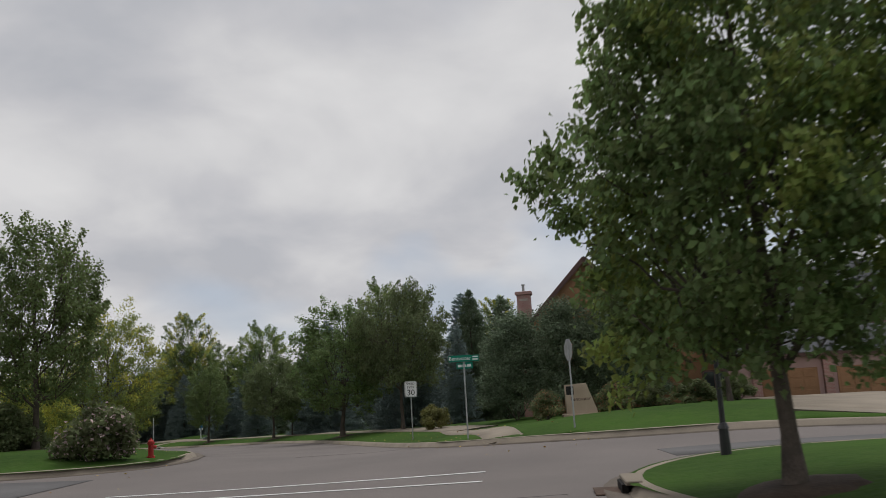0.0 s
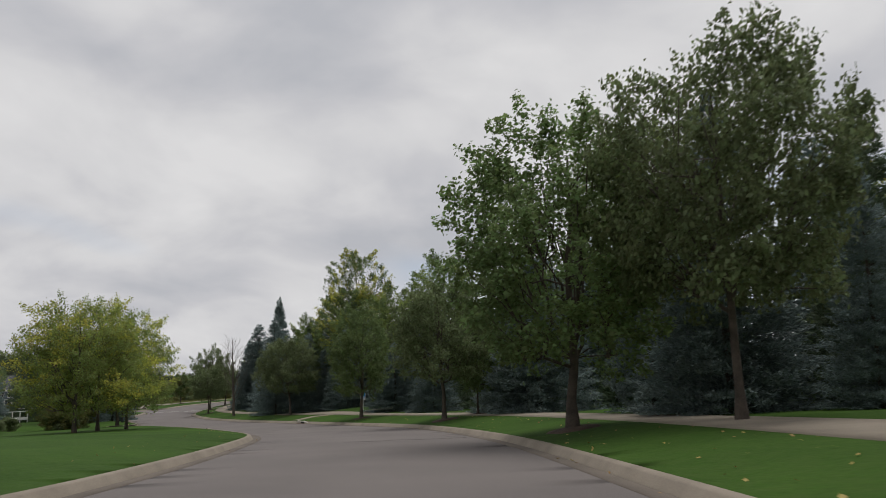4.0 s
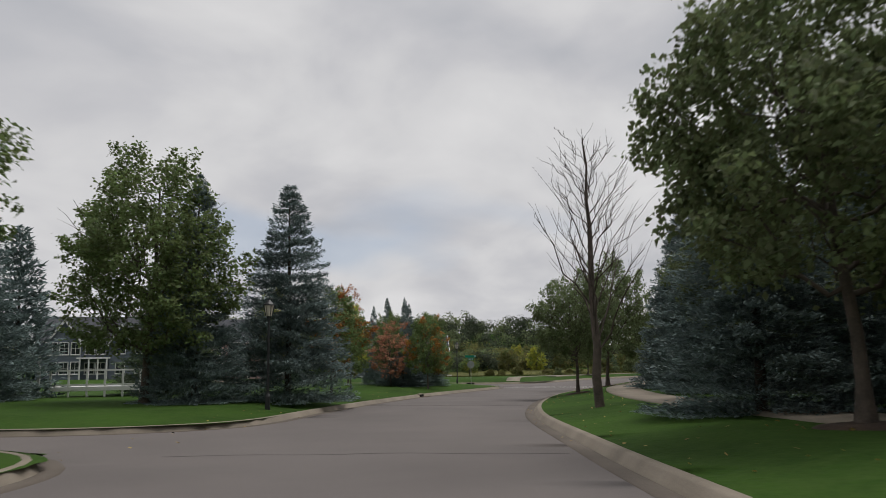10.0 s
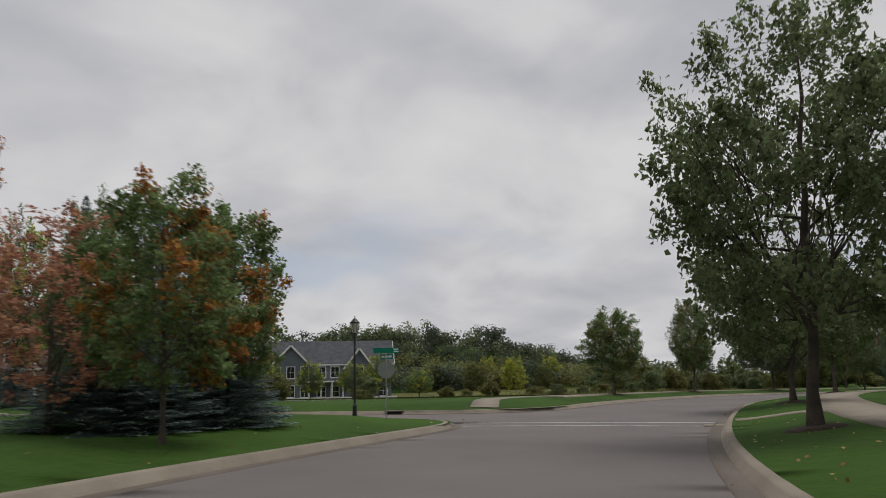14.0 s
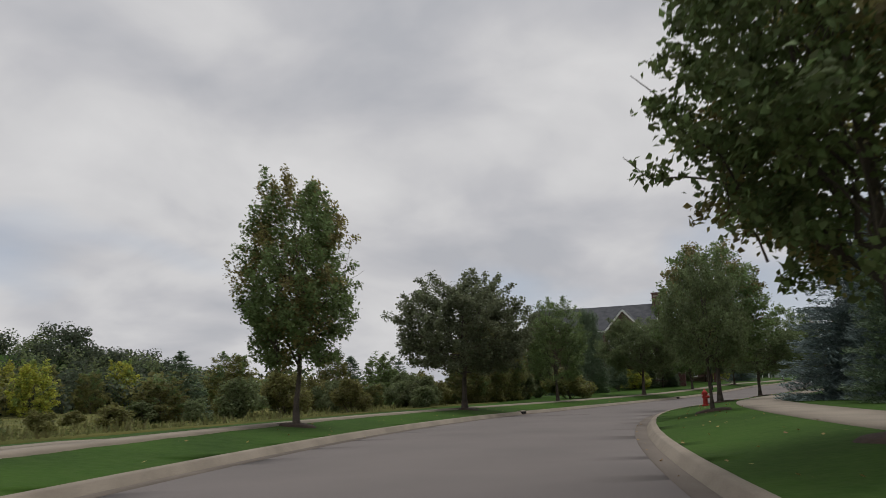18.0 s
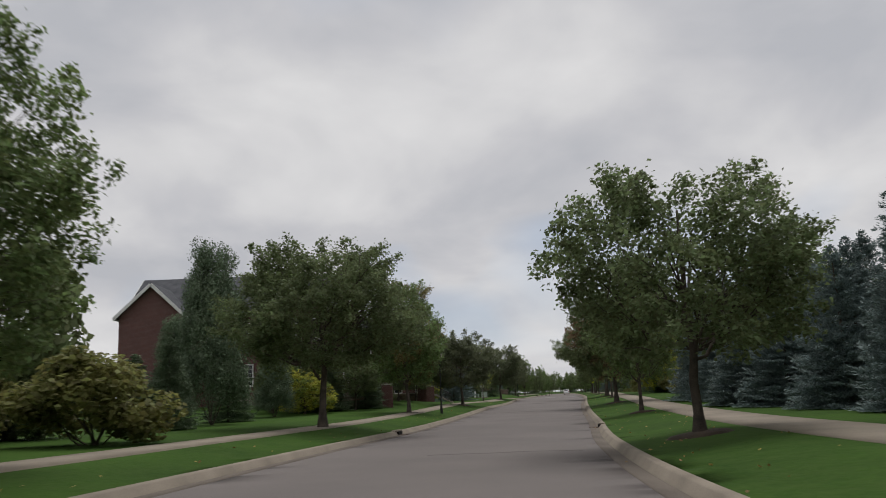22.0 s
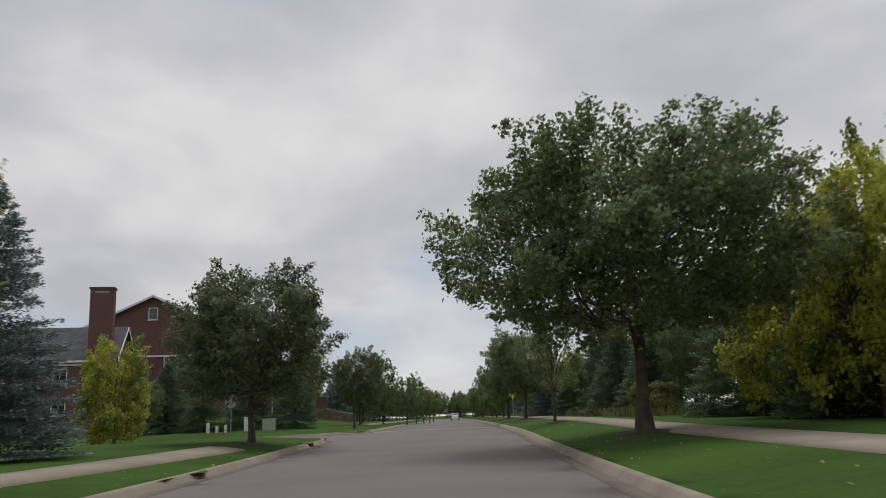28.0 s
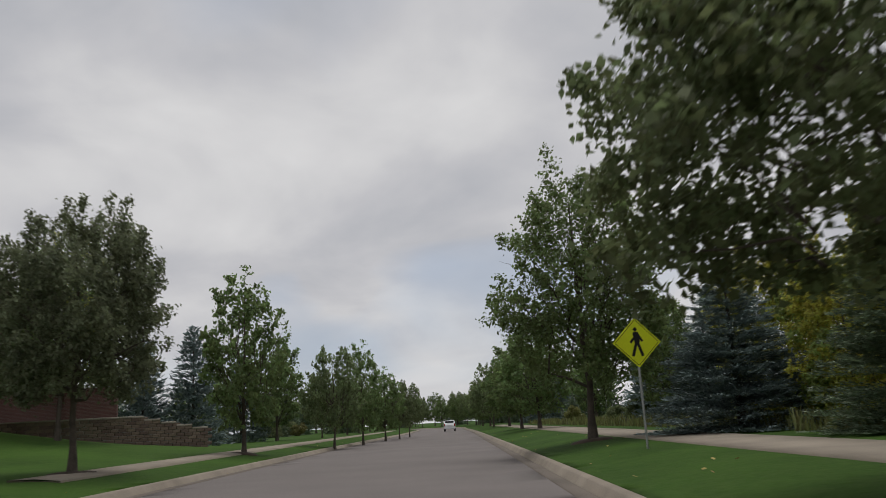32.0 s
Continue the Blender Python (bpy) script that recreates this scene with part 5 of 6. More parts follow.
LAMP_GLASS = material("frosted_lamp_glass", (0.62, 0.58, 0.48), 0.35, (0.5, 0.46, 0.38), 3, 40, 0.0)
INLET_SHADE = material("painted_inlet_shade", (0.015, 0.013, 0.012), 0.9, (0.008, 0.007, 0.006), 3, 30, 0.2)
PALE_KERB = material("new_pale_concrete", (0.5, 0.46, 0.41), 0.9, (0.4, 0.37, 0.33), 1.5, 30, 0.3)
RUST_IRON = material("rusty_cast_iron", (0.10, 0.06, 0.04), 0.8, (0.05, 0.03, 0.02), 4, 40, 0.4)


def lettering(text, size, at, mat, parent, turn=(90, 0, 0), label="printed words"):
    cu = bpy.data.curves.new("lettering", "FONT")
    cu.body, cu.size, cu.align_x, cu.align_y, cu.extrude = text, size, "CENTER", "CENTER", 0.002
    cu.resolution_u = 3
    probe = new("lettering", cu)
    bpy.context.view_layer.update()
    me = bpy.data.meshes.new_from_object(probe.evaluated_get(bpy.context.evaluated_depsgraph_get()))
    bpy.data.objects.remove(probe)
    me.materials.clear()
    me.materials.append(mat)
    ob = new("lettering", me)
    ob.parent = parent
    ob.matrix_local = pose(*at, *turn)
    return tagged(ob, label)


def plate(points, depth, mat, name, parent, y=0.0, label=""):
    """A flat plate with the given outline in x and z, facing -y."""
    bm = bmesh.new()
    vs = [bm.verts.new((x, y, z)) for x, z in points]
    f = bm.faces.new(vs)
    ext = bmesh.ops.extrude_face_region(bm, geom=[f])
    bmesh.ops.translate(bm, verts=[v for v in ext["geom"] if isinstance(v, bmesh.types.BMVert)], vec=(0, depth, 0))
    bmesh.ops.recalc_face_normals(bm, faces=bm.faces)
    return part(name, bm, mat, parent, label)


def rounded(w, h, r, cx=0.0, cz=0.0, n=4):
    pts = []
    for sx, sz, a0 in ((1, 1, 0), (-1, 1, 90), (-1, -1, 180), (1, -1, 270)):
        for k in range(n + 1):
            a = radians(a0 + 90 * k / n)
            pts.append((cx + sx * (w / 2 - r) + r * math.cos(a), cz + sz * (h / 2 - r) + r * math.sin(a)))
    return pts


def post(root, h, r=0.03, mat=None):
    bm = bmesh.new()
    rod(bm, (0, 0.02, -0.3), (0, 0.02, h), r, sides=6)
    part("post", bm, mat or GALV, root, "galvanised steel post" if mat is None else "")


def speed_sign(x, y, face):
    root = thing("speed_limit_sign", pose(x, y, land(x, y), 0, 0, face), "white speed limit sign on a steel post in the grass", "road sign")
    post(root, 2.85)
    p = plate(rounded(0.61, 0.76, 0.05, 0, 2.45), 0.006, SIGN_WHITE, "panel", root, -0.012)
    rim = bmesh.new()
    for sx in (-1, 1):
        box(rim, (0.012, 0.003, 0.68), (sx * 0.28, -0.0145, 2.45))
    for sz in (-1, 1):
        box(rim, (0.56, 0.003, 0.012), (0, -0.0145, 2.45 + sz * 0.345))
    part("border", rim, SIGN_BLACK, p, "thin black border")
    lettering("SPEED", 0.15, (0, -0.014, 2.70), SIGN_BLACK, p)
    lettering("LIMIT", 0.15, (0, -0.014, 2.54), SIGN_BLACK, p)
    lettering("30", 0.40, (0, -0.014, 2.27), SIGN_BLACK, p)


def street_sign(x, y, face, top="Bentwater", height=3.05, stop=False, stop_face=0.0):
    root = thing("street_name_sign", pose(x, y, land(x, y), 0, 0, face), "green street name blades on a leaning steel post" if not stop else "green street name blades above a stop sign on one post", "road sign")
    post(root, height)
    a = plate(rounded(1.1, 0.23, 0.03, 0.0, height + 0.06), 0.004, SIGN_GREEN, "name_blade", root, -0.01, "green name blade with white print")
    if top:
        lettering(top, 0.19, (-0.14, -0.014, height + 0.06), SIGN_WHITE, a)
    bm = bmesh.new()
    for k in range(2):
        box(bm, (0.2, 0.003, 0.05), (0.42, -0.012, height + 0.11 - 0.09 * k))
    part("small_print", bm, SIGN_WHITE, a, "small white print bars")
    b = part("cross_blade", slab((0.86, 0.006, 0.22), (0, 0, 0), 0.0), SIGN_GREEN, root, "green cross street blade")
    b.matrix_local = pose(0.02, 0.02, height - 0.2, 0, 0, -52)
    bars = bmesh.new()
    for k in range(3):
        box(bars, (0.2, 0.003, 0.09), (-0.25 + 0.25 * k, -0.006, 0.0))
    part("small_print", bars, SIGN_WHITE, b, "white print bars")
    if stop:
        octagon(root, height - 0.75, stop_face)


def octagon(root, z, face):
    s = part("octagon", octagon_mesh(0.38), SIGN_BACK, root, "grey back of the octagonal stop plate")
    s.matrix_local = pose(0, 0.05, z, 0, 0, face)
    f = part("red_face", octagon_mesh(0.37), HYDRANT_RED, s, "red front face")
    f.matrix_local = pose(0, -0.008, 0)


def octagon_mesh(r):
    bm = bmesh.new()
    vs = [bm.verts.new((r * math.cos(radians(22.5 + 45 * k)), 0, r * math.sin(radians(22.5 + 45 * k)))) for k in range(8)]
    f = bm.faces.new(vs)
    ext = bmesh.ops.extrude_face_region(bm, geom=[f])
    bmesh.ops.translate(bm, verts=[v for v in ext["geom"] if isinstance(v, bmesh.types.BMVert)], vec=(0, 0.005, 0))
    bmesh.ops.recalc_face_normals(bm, faces=bm.faces)
    return bm


def stop_sign(x, y, face, turn):
    root = thing("stop_sign", pose(x, y, land(x, y), 0, 0, face), "stop sign seen from its bare grey back on a steel post", "road sign")
    post(root, 2.85)
    octagon(root, 2.5, turn)


def crossing_sign(x, y, face, plaque=False):
    root = thing("crossing_sign", pose(x, y, land(x, y), 0, 0, face), "yellow-green diamond crossing sign with a dark symbol on a post", "road sign", "crossing signs")
    post(root, 3.1)
    r = 0.645
    p = plate([(0, 2.65 + r), (-r, 2.65), (0, 2.65 - r), (r, 2.65)], 0.006, SIGN_YELLOW, "panel", root, -0.012)
    rim = bmesh.new()
    for k in range(4):
        a = radians(45 + 90 * k)
        m = Matrix.Translation((math.cos(a) * 0.415, -0.0145, 2.65 + math.sin(a) * 0.415)) @ Matrix.Rotation(-a + radians(90), 4, "Y") @ Matrix.Diagonal((0.80, 0.003, 0.014, 1))
        bmesh.ops.create_cube(rim, size=1, matrix=m)
    part("border", rim, SIGN_BLACK, p, "thin black border")
    sym = bmesh.new()
    for cx, cz, w, h, a in ((0.0, 2.78, 0.15, 0.28, 6), (-0.09, 2.74, 0.06, 0.25, -42), (0.10, 2.76, 0.06, 0.2, 30), (-0.07, 2.48, 0.075, 0.38, -20), (0.075, 2.48, 0.075, 0.38, 18), (-0.02, 2.985, 0.09, 0.09, 45)):
        m = Matrix.Translation((cx, -0.0145, cz)) @ Matrix.Rotation(radians(-a), 4, "Y") @ Matrix.Diagonal((w, 0.003, h, 1))
        bmesh.ops.create_cube(sym, size=1, matrix=m)
    part("symbol", sym, SIGN_BLACK, p, "plain dark symbol of slanted bars")
    if plaque:
        q = part("plaque", slab((0.6, 0.006, 0.3), (0, -0.01, 1.78)), SIGN_YELLOW, root, "small yellow plaque")
        bm = bmesh.new()
        box(bm, (0.36, 0.003, 0.05), (0, -0.0145, 1.78))
        part("arrow", bm, SIGN_BLACK, q, "dark slanted bar")


def street_lamp(x, y, h=4.3):
    root = thing("street_lamp", pose(x, y, land(x, y)), "black iron street lamp with a lantern on a slim post", "street lamp", "street lamps")
    bm = bmesh.new()
    rod(bm, (0, 0, -0.2), (0, 0, 0.55), 0.11, 0.09, 10)
    rod(bm, (0, 0, 0.5), (0, 0, 0.62), 0.12, 0.06, 10)
    part("base", bm, BLACK_IRON, root, smooth=False)
    bm = bmesh.new()
    rod(bm, (0, 0, 0.55), (0, 0, h - 0.72), 0.055, 0.045, 10)
    rod(bm, (0, 0, h - 0.78), (0, 0, h - 0.7), 0.08, 0.08, 10)
    part("pole", bm, BLACK_IRON, root)
    lantern = bmesh.new()
    rod(lantern, (0, 0, h - 0.70), (0, 0, h - 0.28), 0.11, 0.2, 6)
    g = part("lantern", lantern, LAMP_GLASS, root, "frosted tapering lantern glass")
    cage = bmesh.new()
    for k in range(6):
        a = math.pi / 3 * k
        rod(cage, (0.115 * math.cos(a), 0.115 * math.sin(a), h - 0.71), (0.207 * math.cos(a), 0.207 * math.sin(a), h - 0.27), 0.012, 0.012, 4)
    part("cage", cage, BLACK_IRON, g, "black lantern bars")
    cap = bmesh.new()
    rod(cap, (0, 0, h - 0.28), (0, 0, h - 0.24), 0.235, 0.235, 6)
    rod(cap, (0, 0, h - 0.24), (0, 0, h - 0.08), 0.22, 0.06, 6)
    rod(cap, (0, 0, h - 0.09), (0, 0, h + 0.04), 0.035, 0.01, 6)
    part("roof_cap", cap, BLACK_IRON, root)


def hydrant(x, y, flag=False):
    root = thing("fire_hydrant", pose(x, y, land(x, y), 0, 0, 40), "red fire hydrant with a marker flag in the grass" if flag else "red fire hydrant in the grass verge", "hydrant", "hydrants")
    bm = bmesh.new()
    rod(bm, (0, 0, -0.1), (0, 0, 0.06), 0.17, 0.17, 14)
    rod(bm, (0, 0, 0.06), (0, 0, 0.56), 0.115, 0.105, 14)
    rod(bm, (0, 0, 0.54), (0, 0, 0.60), 0.16, 0.16, 14)
    part("barrel", bm, HYDRANT_RED, root, smooth=False)
    bm = bmesh.new()
    bmesh.ops.create_uvsphere(bm, u_segments=14, v_segments=8, radius=0.13, matrix=Matrix.Translation((0, 0, 0.62)) @ Matrix.Diagonal((1, 1, 0.9, 1)))
    rod(bm, (0, 0, 0.7), (0, 0, 0.80), 0.03, 0.03, 5)
    part("bonnet", bm, HYDRANT_RED, root, smooth=True)
    for a, r in ((0, 0.075), (90, 0.055), (270, 0.055)):
        bm = bmesh.new()
        d = Vector((math.cos(radians(a)), math.sin(radians(a)), 0))
        rod(bm, d * 0.08 + Vector((0, 0, 0.42)), d * 0.21 + Vector((0, 0, 0.42)), r, r, 10)
        rod(bm, d * 0.2 + Vector((0, 0, 0.42)), d * 0.245 + Vector((0, 0, 0.42)), r * 0.45, r * 0.45, 5)
        part("outlet", bm, HYDRANT_RED, root)
    root.scale = (0.85, 0.85, 0.85) if flag else (1, 1, 1)
    if flag:
        bm = bmesh.new()
        rod(bm, (0.1, 0, 0.5), (0.1, 0, 1.6), 0.008, 0.008, 5)
        part("marker_rod", bm, SIGN_WHITE, root, "thin pale marker rod")


def kerb_inlet(x, y, pale=False):
    """A storm drain opening in the kerb, laid on the nearest stretch of it."""
    best = min(((np.hypot(*(l - [x, y]).T).min(), k) for k, l in enumerate(KERB_LINES)))[1]
    l = KERB_LINES[best]
    i = int(np.clip(np.hypot(*(l - [x, y]).T).argmin(), 2, len(l) - 3))
    t = l[i + 2] - l[i - 2]
    n = np.array([t[1], -t[0]]) / np.linalg.norm(t)
    if road_distance(l[i] + n)[0] < 0:
        t, n = -t, -n
    ang = math.degrees(math.atan2(t[1], t[0]))
    z = float(grade([l[i]])[0])
    root = thing("storm_inlet", pose(l[i][0], l[i][1], z, 0, 0, ang), "pale concrete storm drain inlet in the kerb" if pale else "dark storm drain inlet set into the kerb", "drain", "storm inlets")
    sgn = 1 if np.dot((-math.sin(radians(ang)), math.cos(radians(ang))), n) > 0 else -1
    # no hollow is cut: a near-black slab carries the shade of the opening
    part("opening", slab((0.75, 0.1, 0.13), (0, -0.11 * sgn, 0.07)), INLET_SHADE, root, "near-black slab standing for the shade inside the drain opening")
    part("grate", slab((0.8, 0.4, 0.02), (0, -0.36 * sgn, 0.0), 0.004), RUST_IRON, root, "rusty iron grate")
    part("hood", slab((1.0, 0.26, 0.07), (0, 0.02 * sgn, 0.165), 0.015), CONCRETE if not pale else PALE_KERB, root, "concrete hood")
    if pale:
        for s in (-1, 1):
            part("kerb_block", slab((0.85, 0.22, 0.17), (1.15 * s, -0.03 * sgn, 0.10), 0.03), PALE_KERB, root, "pale new kerb block")


speed_sign(-5.0, 39.3, 12)
street_sign(-1.65, 28.5, 8, height=2.8)
stop_sign(1.95, 26.1, 10, 97)
hydrant(-12.9, 27.6, True)
hydrant(-113.3, 211.5)
street_lamp(-75.9, 110.1)
street_lamp(-109.55, 145.85)
street_lamp(-121.7, 280.0, 4.6)
street_lamp(-112.2, 373.6, 5.4)
street_lamp(4.1, 16.2, 3.3)
street_sign(-108.35, 146.65, 55, "", 2.9, True, 170)
street_sign(-118.9, 352.9, 5, "", 2.9, True, 180)
crossing_sign(-96.1, 387.1, 2)
crossing_sign(-83.2, 491.0, 2, True)
for x, y, pale in ((-45.1, 97.3, True), (-46.9, 87.5, False), (-125.1, 217.1, False), (-123.1, 258.2, False), (-113.3, 258.5, False), (-113.9, 345.5, False), (-90.0, 128.0, False), (0.8, 13.0, False), (-113.6, 151.0, False)):
    kerb_inlet(x, y, pale)


def blue_notice(x, y, face):
    root = thing("notice_post", pose(x, y, land(x, y), 0, 0, face), "blue and white notice on a white post beside the path", "sign")
    part("post", slab((0.13, 0.1, 1.5), (0, 0.03, 0.65), 0.01), SIGN_WHITE, root, "white square post")
    p = plate(rounded(0.52, 0.72, 0.06, 0, 1.42), 0.05, SIGN_WHITE, "panel", root, -0.05)
    part("blue_field", slab((0.46, 0.006, 0.38), (0, -0.054, 1.56)), SIGN_BLUE, p, "blue upper field")
    bm = bmesh.new()
    for k in range(3):
        box(bm, (0.36 - 0.05 * k, 0.004, 0.035), (0, -0.053, 1.30 - 0.07 * k))
    part("print_bars", bm, SIGN_BLUE, p, "print bars")


blue_notice(-42.1, 105.0, 42)


def deck_rail(x, y, face):
    """A low white timber deck with a railing."""
    z = land(x, y)
    root = thing("deck_railing", pose(x, y, z, 0, 0, face), "white painted timber deck railing under the trees", "railing")
    part("deck", slab((4.4, 2.4, 0.22), (0, 1.2, 0.42), 0.01), TRIM, root, "white deck edge")
    for k in range(6):
        part("post", slab((0.1, 0.1, 1.45), (-2.15 + 0.86 * k, 0.06, 0.65), 0.008), TRIM, root)
    for zz in (0.62, 1.36):
        part("rail", slab((4.4, 0.07, 0.09), (0, 0.06, zz)), TRIM, root)
    part("gate_post", slab((0.14, 0.14, 2.3), (-2.7, 0.06, 1.0), 0.01), TRIM, root)


def marker_post(x, y):
    root = thing("marker_post", pose(x, y, land(x, y), 4, 0, 30), "yellow plastic utility marker post leaning in the lawn", "marker")
    bm = bmesh.new()
    rod(bm, (0, 0, -0.1), (0, 0, 1.35), 0.06, 0.05, 10)
    part("tube", bm, SIGN_YELLOW, root)
    bm = bmesh.new()
    rod(bm, (0, 0, 1.33), (0, 0, 1.45), 0.065, 0.03, 10)
    part("cap", bm, SIGN_YELLOW, root)


marker_post(-118.6, 136.6)
UTIL_GREEN = material("pale_green_cabinet_paint", (0.34, 0.40, 0.34), 0.6, (0.28, 0.33, 0.28), 3, 40, 0.1)


def utility_box(x, y, w, d, h, pale=False):
    root = thing("utility_cabinet", pose(x, y, land(x, y), 0, 0, 12), "pale grey-green utility cabinet standing on the lawn", "cabinet", "utility cabinets")
    part("pad", slab((w + 0.2, d + 0.2, 0.2), (0, 0, 0.0)), CONCRETE, root, "concrete pad")
    body = part("body", slab((w, d, h), (0, 0, 0.08 + h / 2), 0.03), SIGN_WHITE if pale else UTIL_GREEN, root)
    part("lid", slab((w + 0.04, d + 0.04, 0.05), (0, 0, h + 0.1), 0.015), SIGN_WHITE if pale else UTIL_GREEN, root, "overhanging lid")
    part("latch", slab((0.06, 0.03, 0.12), (w * 0.3, -d / 2 - 0.01, h * 0.55)), GALV, body, "steel latch")


for x, y, w, d, h, pale in ((-118.6, 358.6 + 9.5, 0.95, 0.8, 0.85, False), (-120.3, 367.9, 0.3, 0.25, 1.05, True), (-119.7, 367.2, 0.28, 0.25, 0.6, False), (-121.6, 366.6, 0.22, 0.2, 0.55, True), (-122.3, 367.0, 0.22, 0.2, 0.5, True), (-123.0, 367.2, 0.25, 0.2, 0.7, True)):
    utility_box(x, y, w, d, h, pale)


# ---- houses and walls ----
def brick_material(name, a, b, mortar, scale=5.0):
    m = material(name, a, 0.85, b, 1.2, 30, 0.0)
    n, l = m.node_tree.nodes, m.node_tree.links
    bsdf = n["Principled BSDF"]
    tone = bsdf.inputs["Base Color"].links[0].from_socket
    tc, br = n.new("ShaderNodeTexCoord"), n.new("ShaderNodeTexBrick")
    mp = n.new("ShaderNodeVectorMath")
    mp.operation = "ADD"
    sp, cb, sw = n.new("ShaderNodeSeparateXYZ"), n.new("ShaderNodeCombineXYZ"), n.new("ShaderNodeMath")
    sw.operation = "ADD"
    l.new(tc.outputs["Object"], sp.inputs[0])
    l.new(sp.outputs["X"], sw.inputs[0])
    l.new(sp.outputs["Y"], sw.inputs[1])
    l.new(sw.outputs[0], cb.inputs["X"])
    l.new(sp.outputs["Z"], cb.inputs["Y"])
    br.inputs["Scale"].default_value = scale
    br.inputs["Mortar Size"].default_value = 0.02
    br.inputs["Brick Width"].default_value, br.inputs["Row Height"].default_value = 1.05, 0.36
    br.inputs["Mortar"].default_value = (*mortar, 1)
    br.inputs["Color2"].default_value = (*b, 1)
    l.new(cb.outputs[0], br.inputs["Vector"])
    l.new(tone, br.inputs["Color1"])
    l.new(br.outputs["Color"], bsdf.inputs["Base Color"])
    bp = n.new("ShaderNodeBump")
    bp.inputs["Strength"].default_value, bp.inputs["Distance"].default_value = 0.4, 0.01
    bp.invert = True
    l.new(br.outputs["Fac"], bp.inputs["Height"])
    l.new(bp.outputs[0], bsdf.inputs["Normal"])
    return m


BRICK = brick_material("red_brick", (0.165, 0.074, 0.065), (0.108, 0.05, 0.046), (0.25, 0.205, 0.185))
PINK_BRICK = brick_material("pale_pink_brick", (0.42, 0.24, 0.21), (0.34, 0.19, 0.17), (0.45, 0.38, 0.35))
SHINGLE = material("grey_shingles", (0.092, 0.095, 0.105), 0.9, (0.05, 0.052, 0.058), 1.5, 14, 0.6)
CEDAR = material("tan_cedar_boards", (0.36, 0.20, 0.11), 0.75, (0.25, 0.135, 0.07), 1.2, 20, 0.2)
SIDING = material("pink_beige_siding", (0.46, 0.31, 0.29), 0.75, (0.40, 0.27, 0.25), 1.0, 20, 0.1)
GREY_SIDING = material("blue_grey_siding", (0.15, 0.17, 0.20), 0.75, (0.11, 0.13, 0.155), 1.0, 20, 0.1)
TRIM = material("white_trim_paint", (0.74, 0.73, 0.71), 0.5, (0.64, 0.63, 0.61), 2, 30, 0.05)
BROWN_TRIM = material("brown_trim_paint", (0.11, 0.06, 0.05), 0.6, (0.08, 0.045, 0.04), 2, 30, 0.05)
GLASS_DARK = material("window_glass", (0.03, 0.035, 0.04), 0.06, (0.02, 0.024, 0.028), 1, 4, 0.0, spec=0.8)
BLOCK = material("brown_wall_block", (0.22, 0.16, 0.13), 0.9, (0.14, 0.105, 0.088), 3, 30, 0.5, random_hue=0.22)
CAPSTONE = material("pale_cap_stone", (0.42, 0.37, 0.32), 0.85, (0.34, 0.30, 0.26), 2, 30, 0.3)
SANDSTONE = material("pale_sandstone", (0.44, 0.35, 0.27), 0.85, (0.36, 0.28, 0.21), 1.2, 30, 0.3)


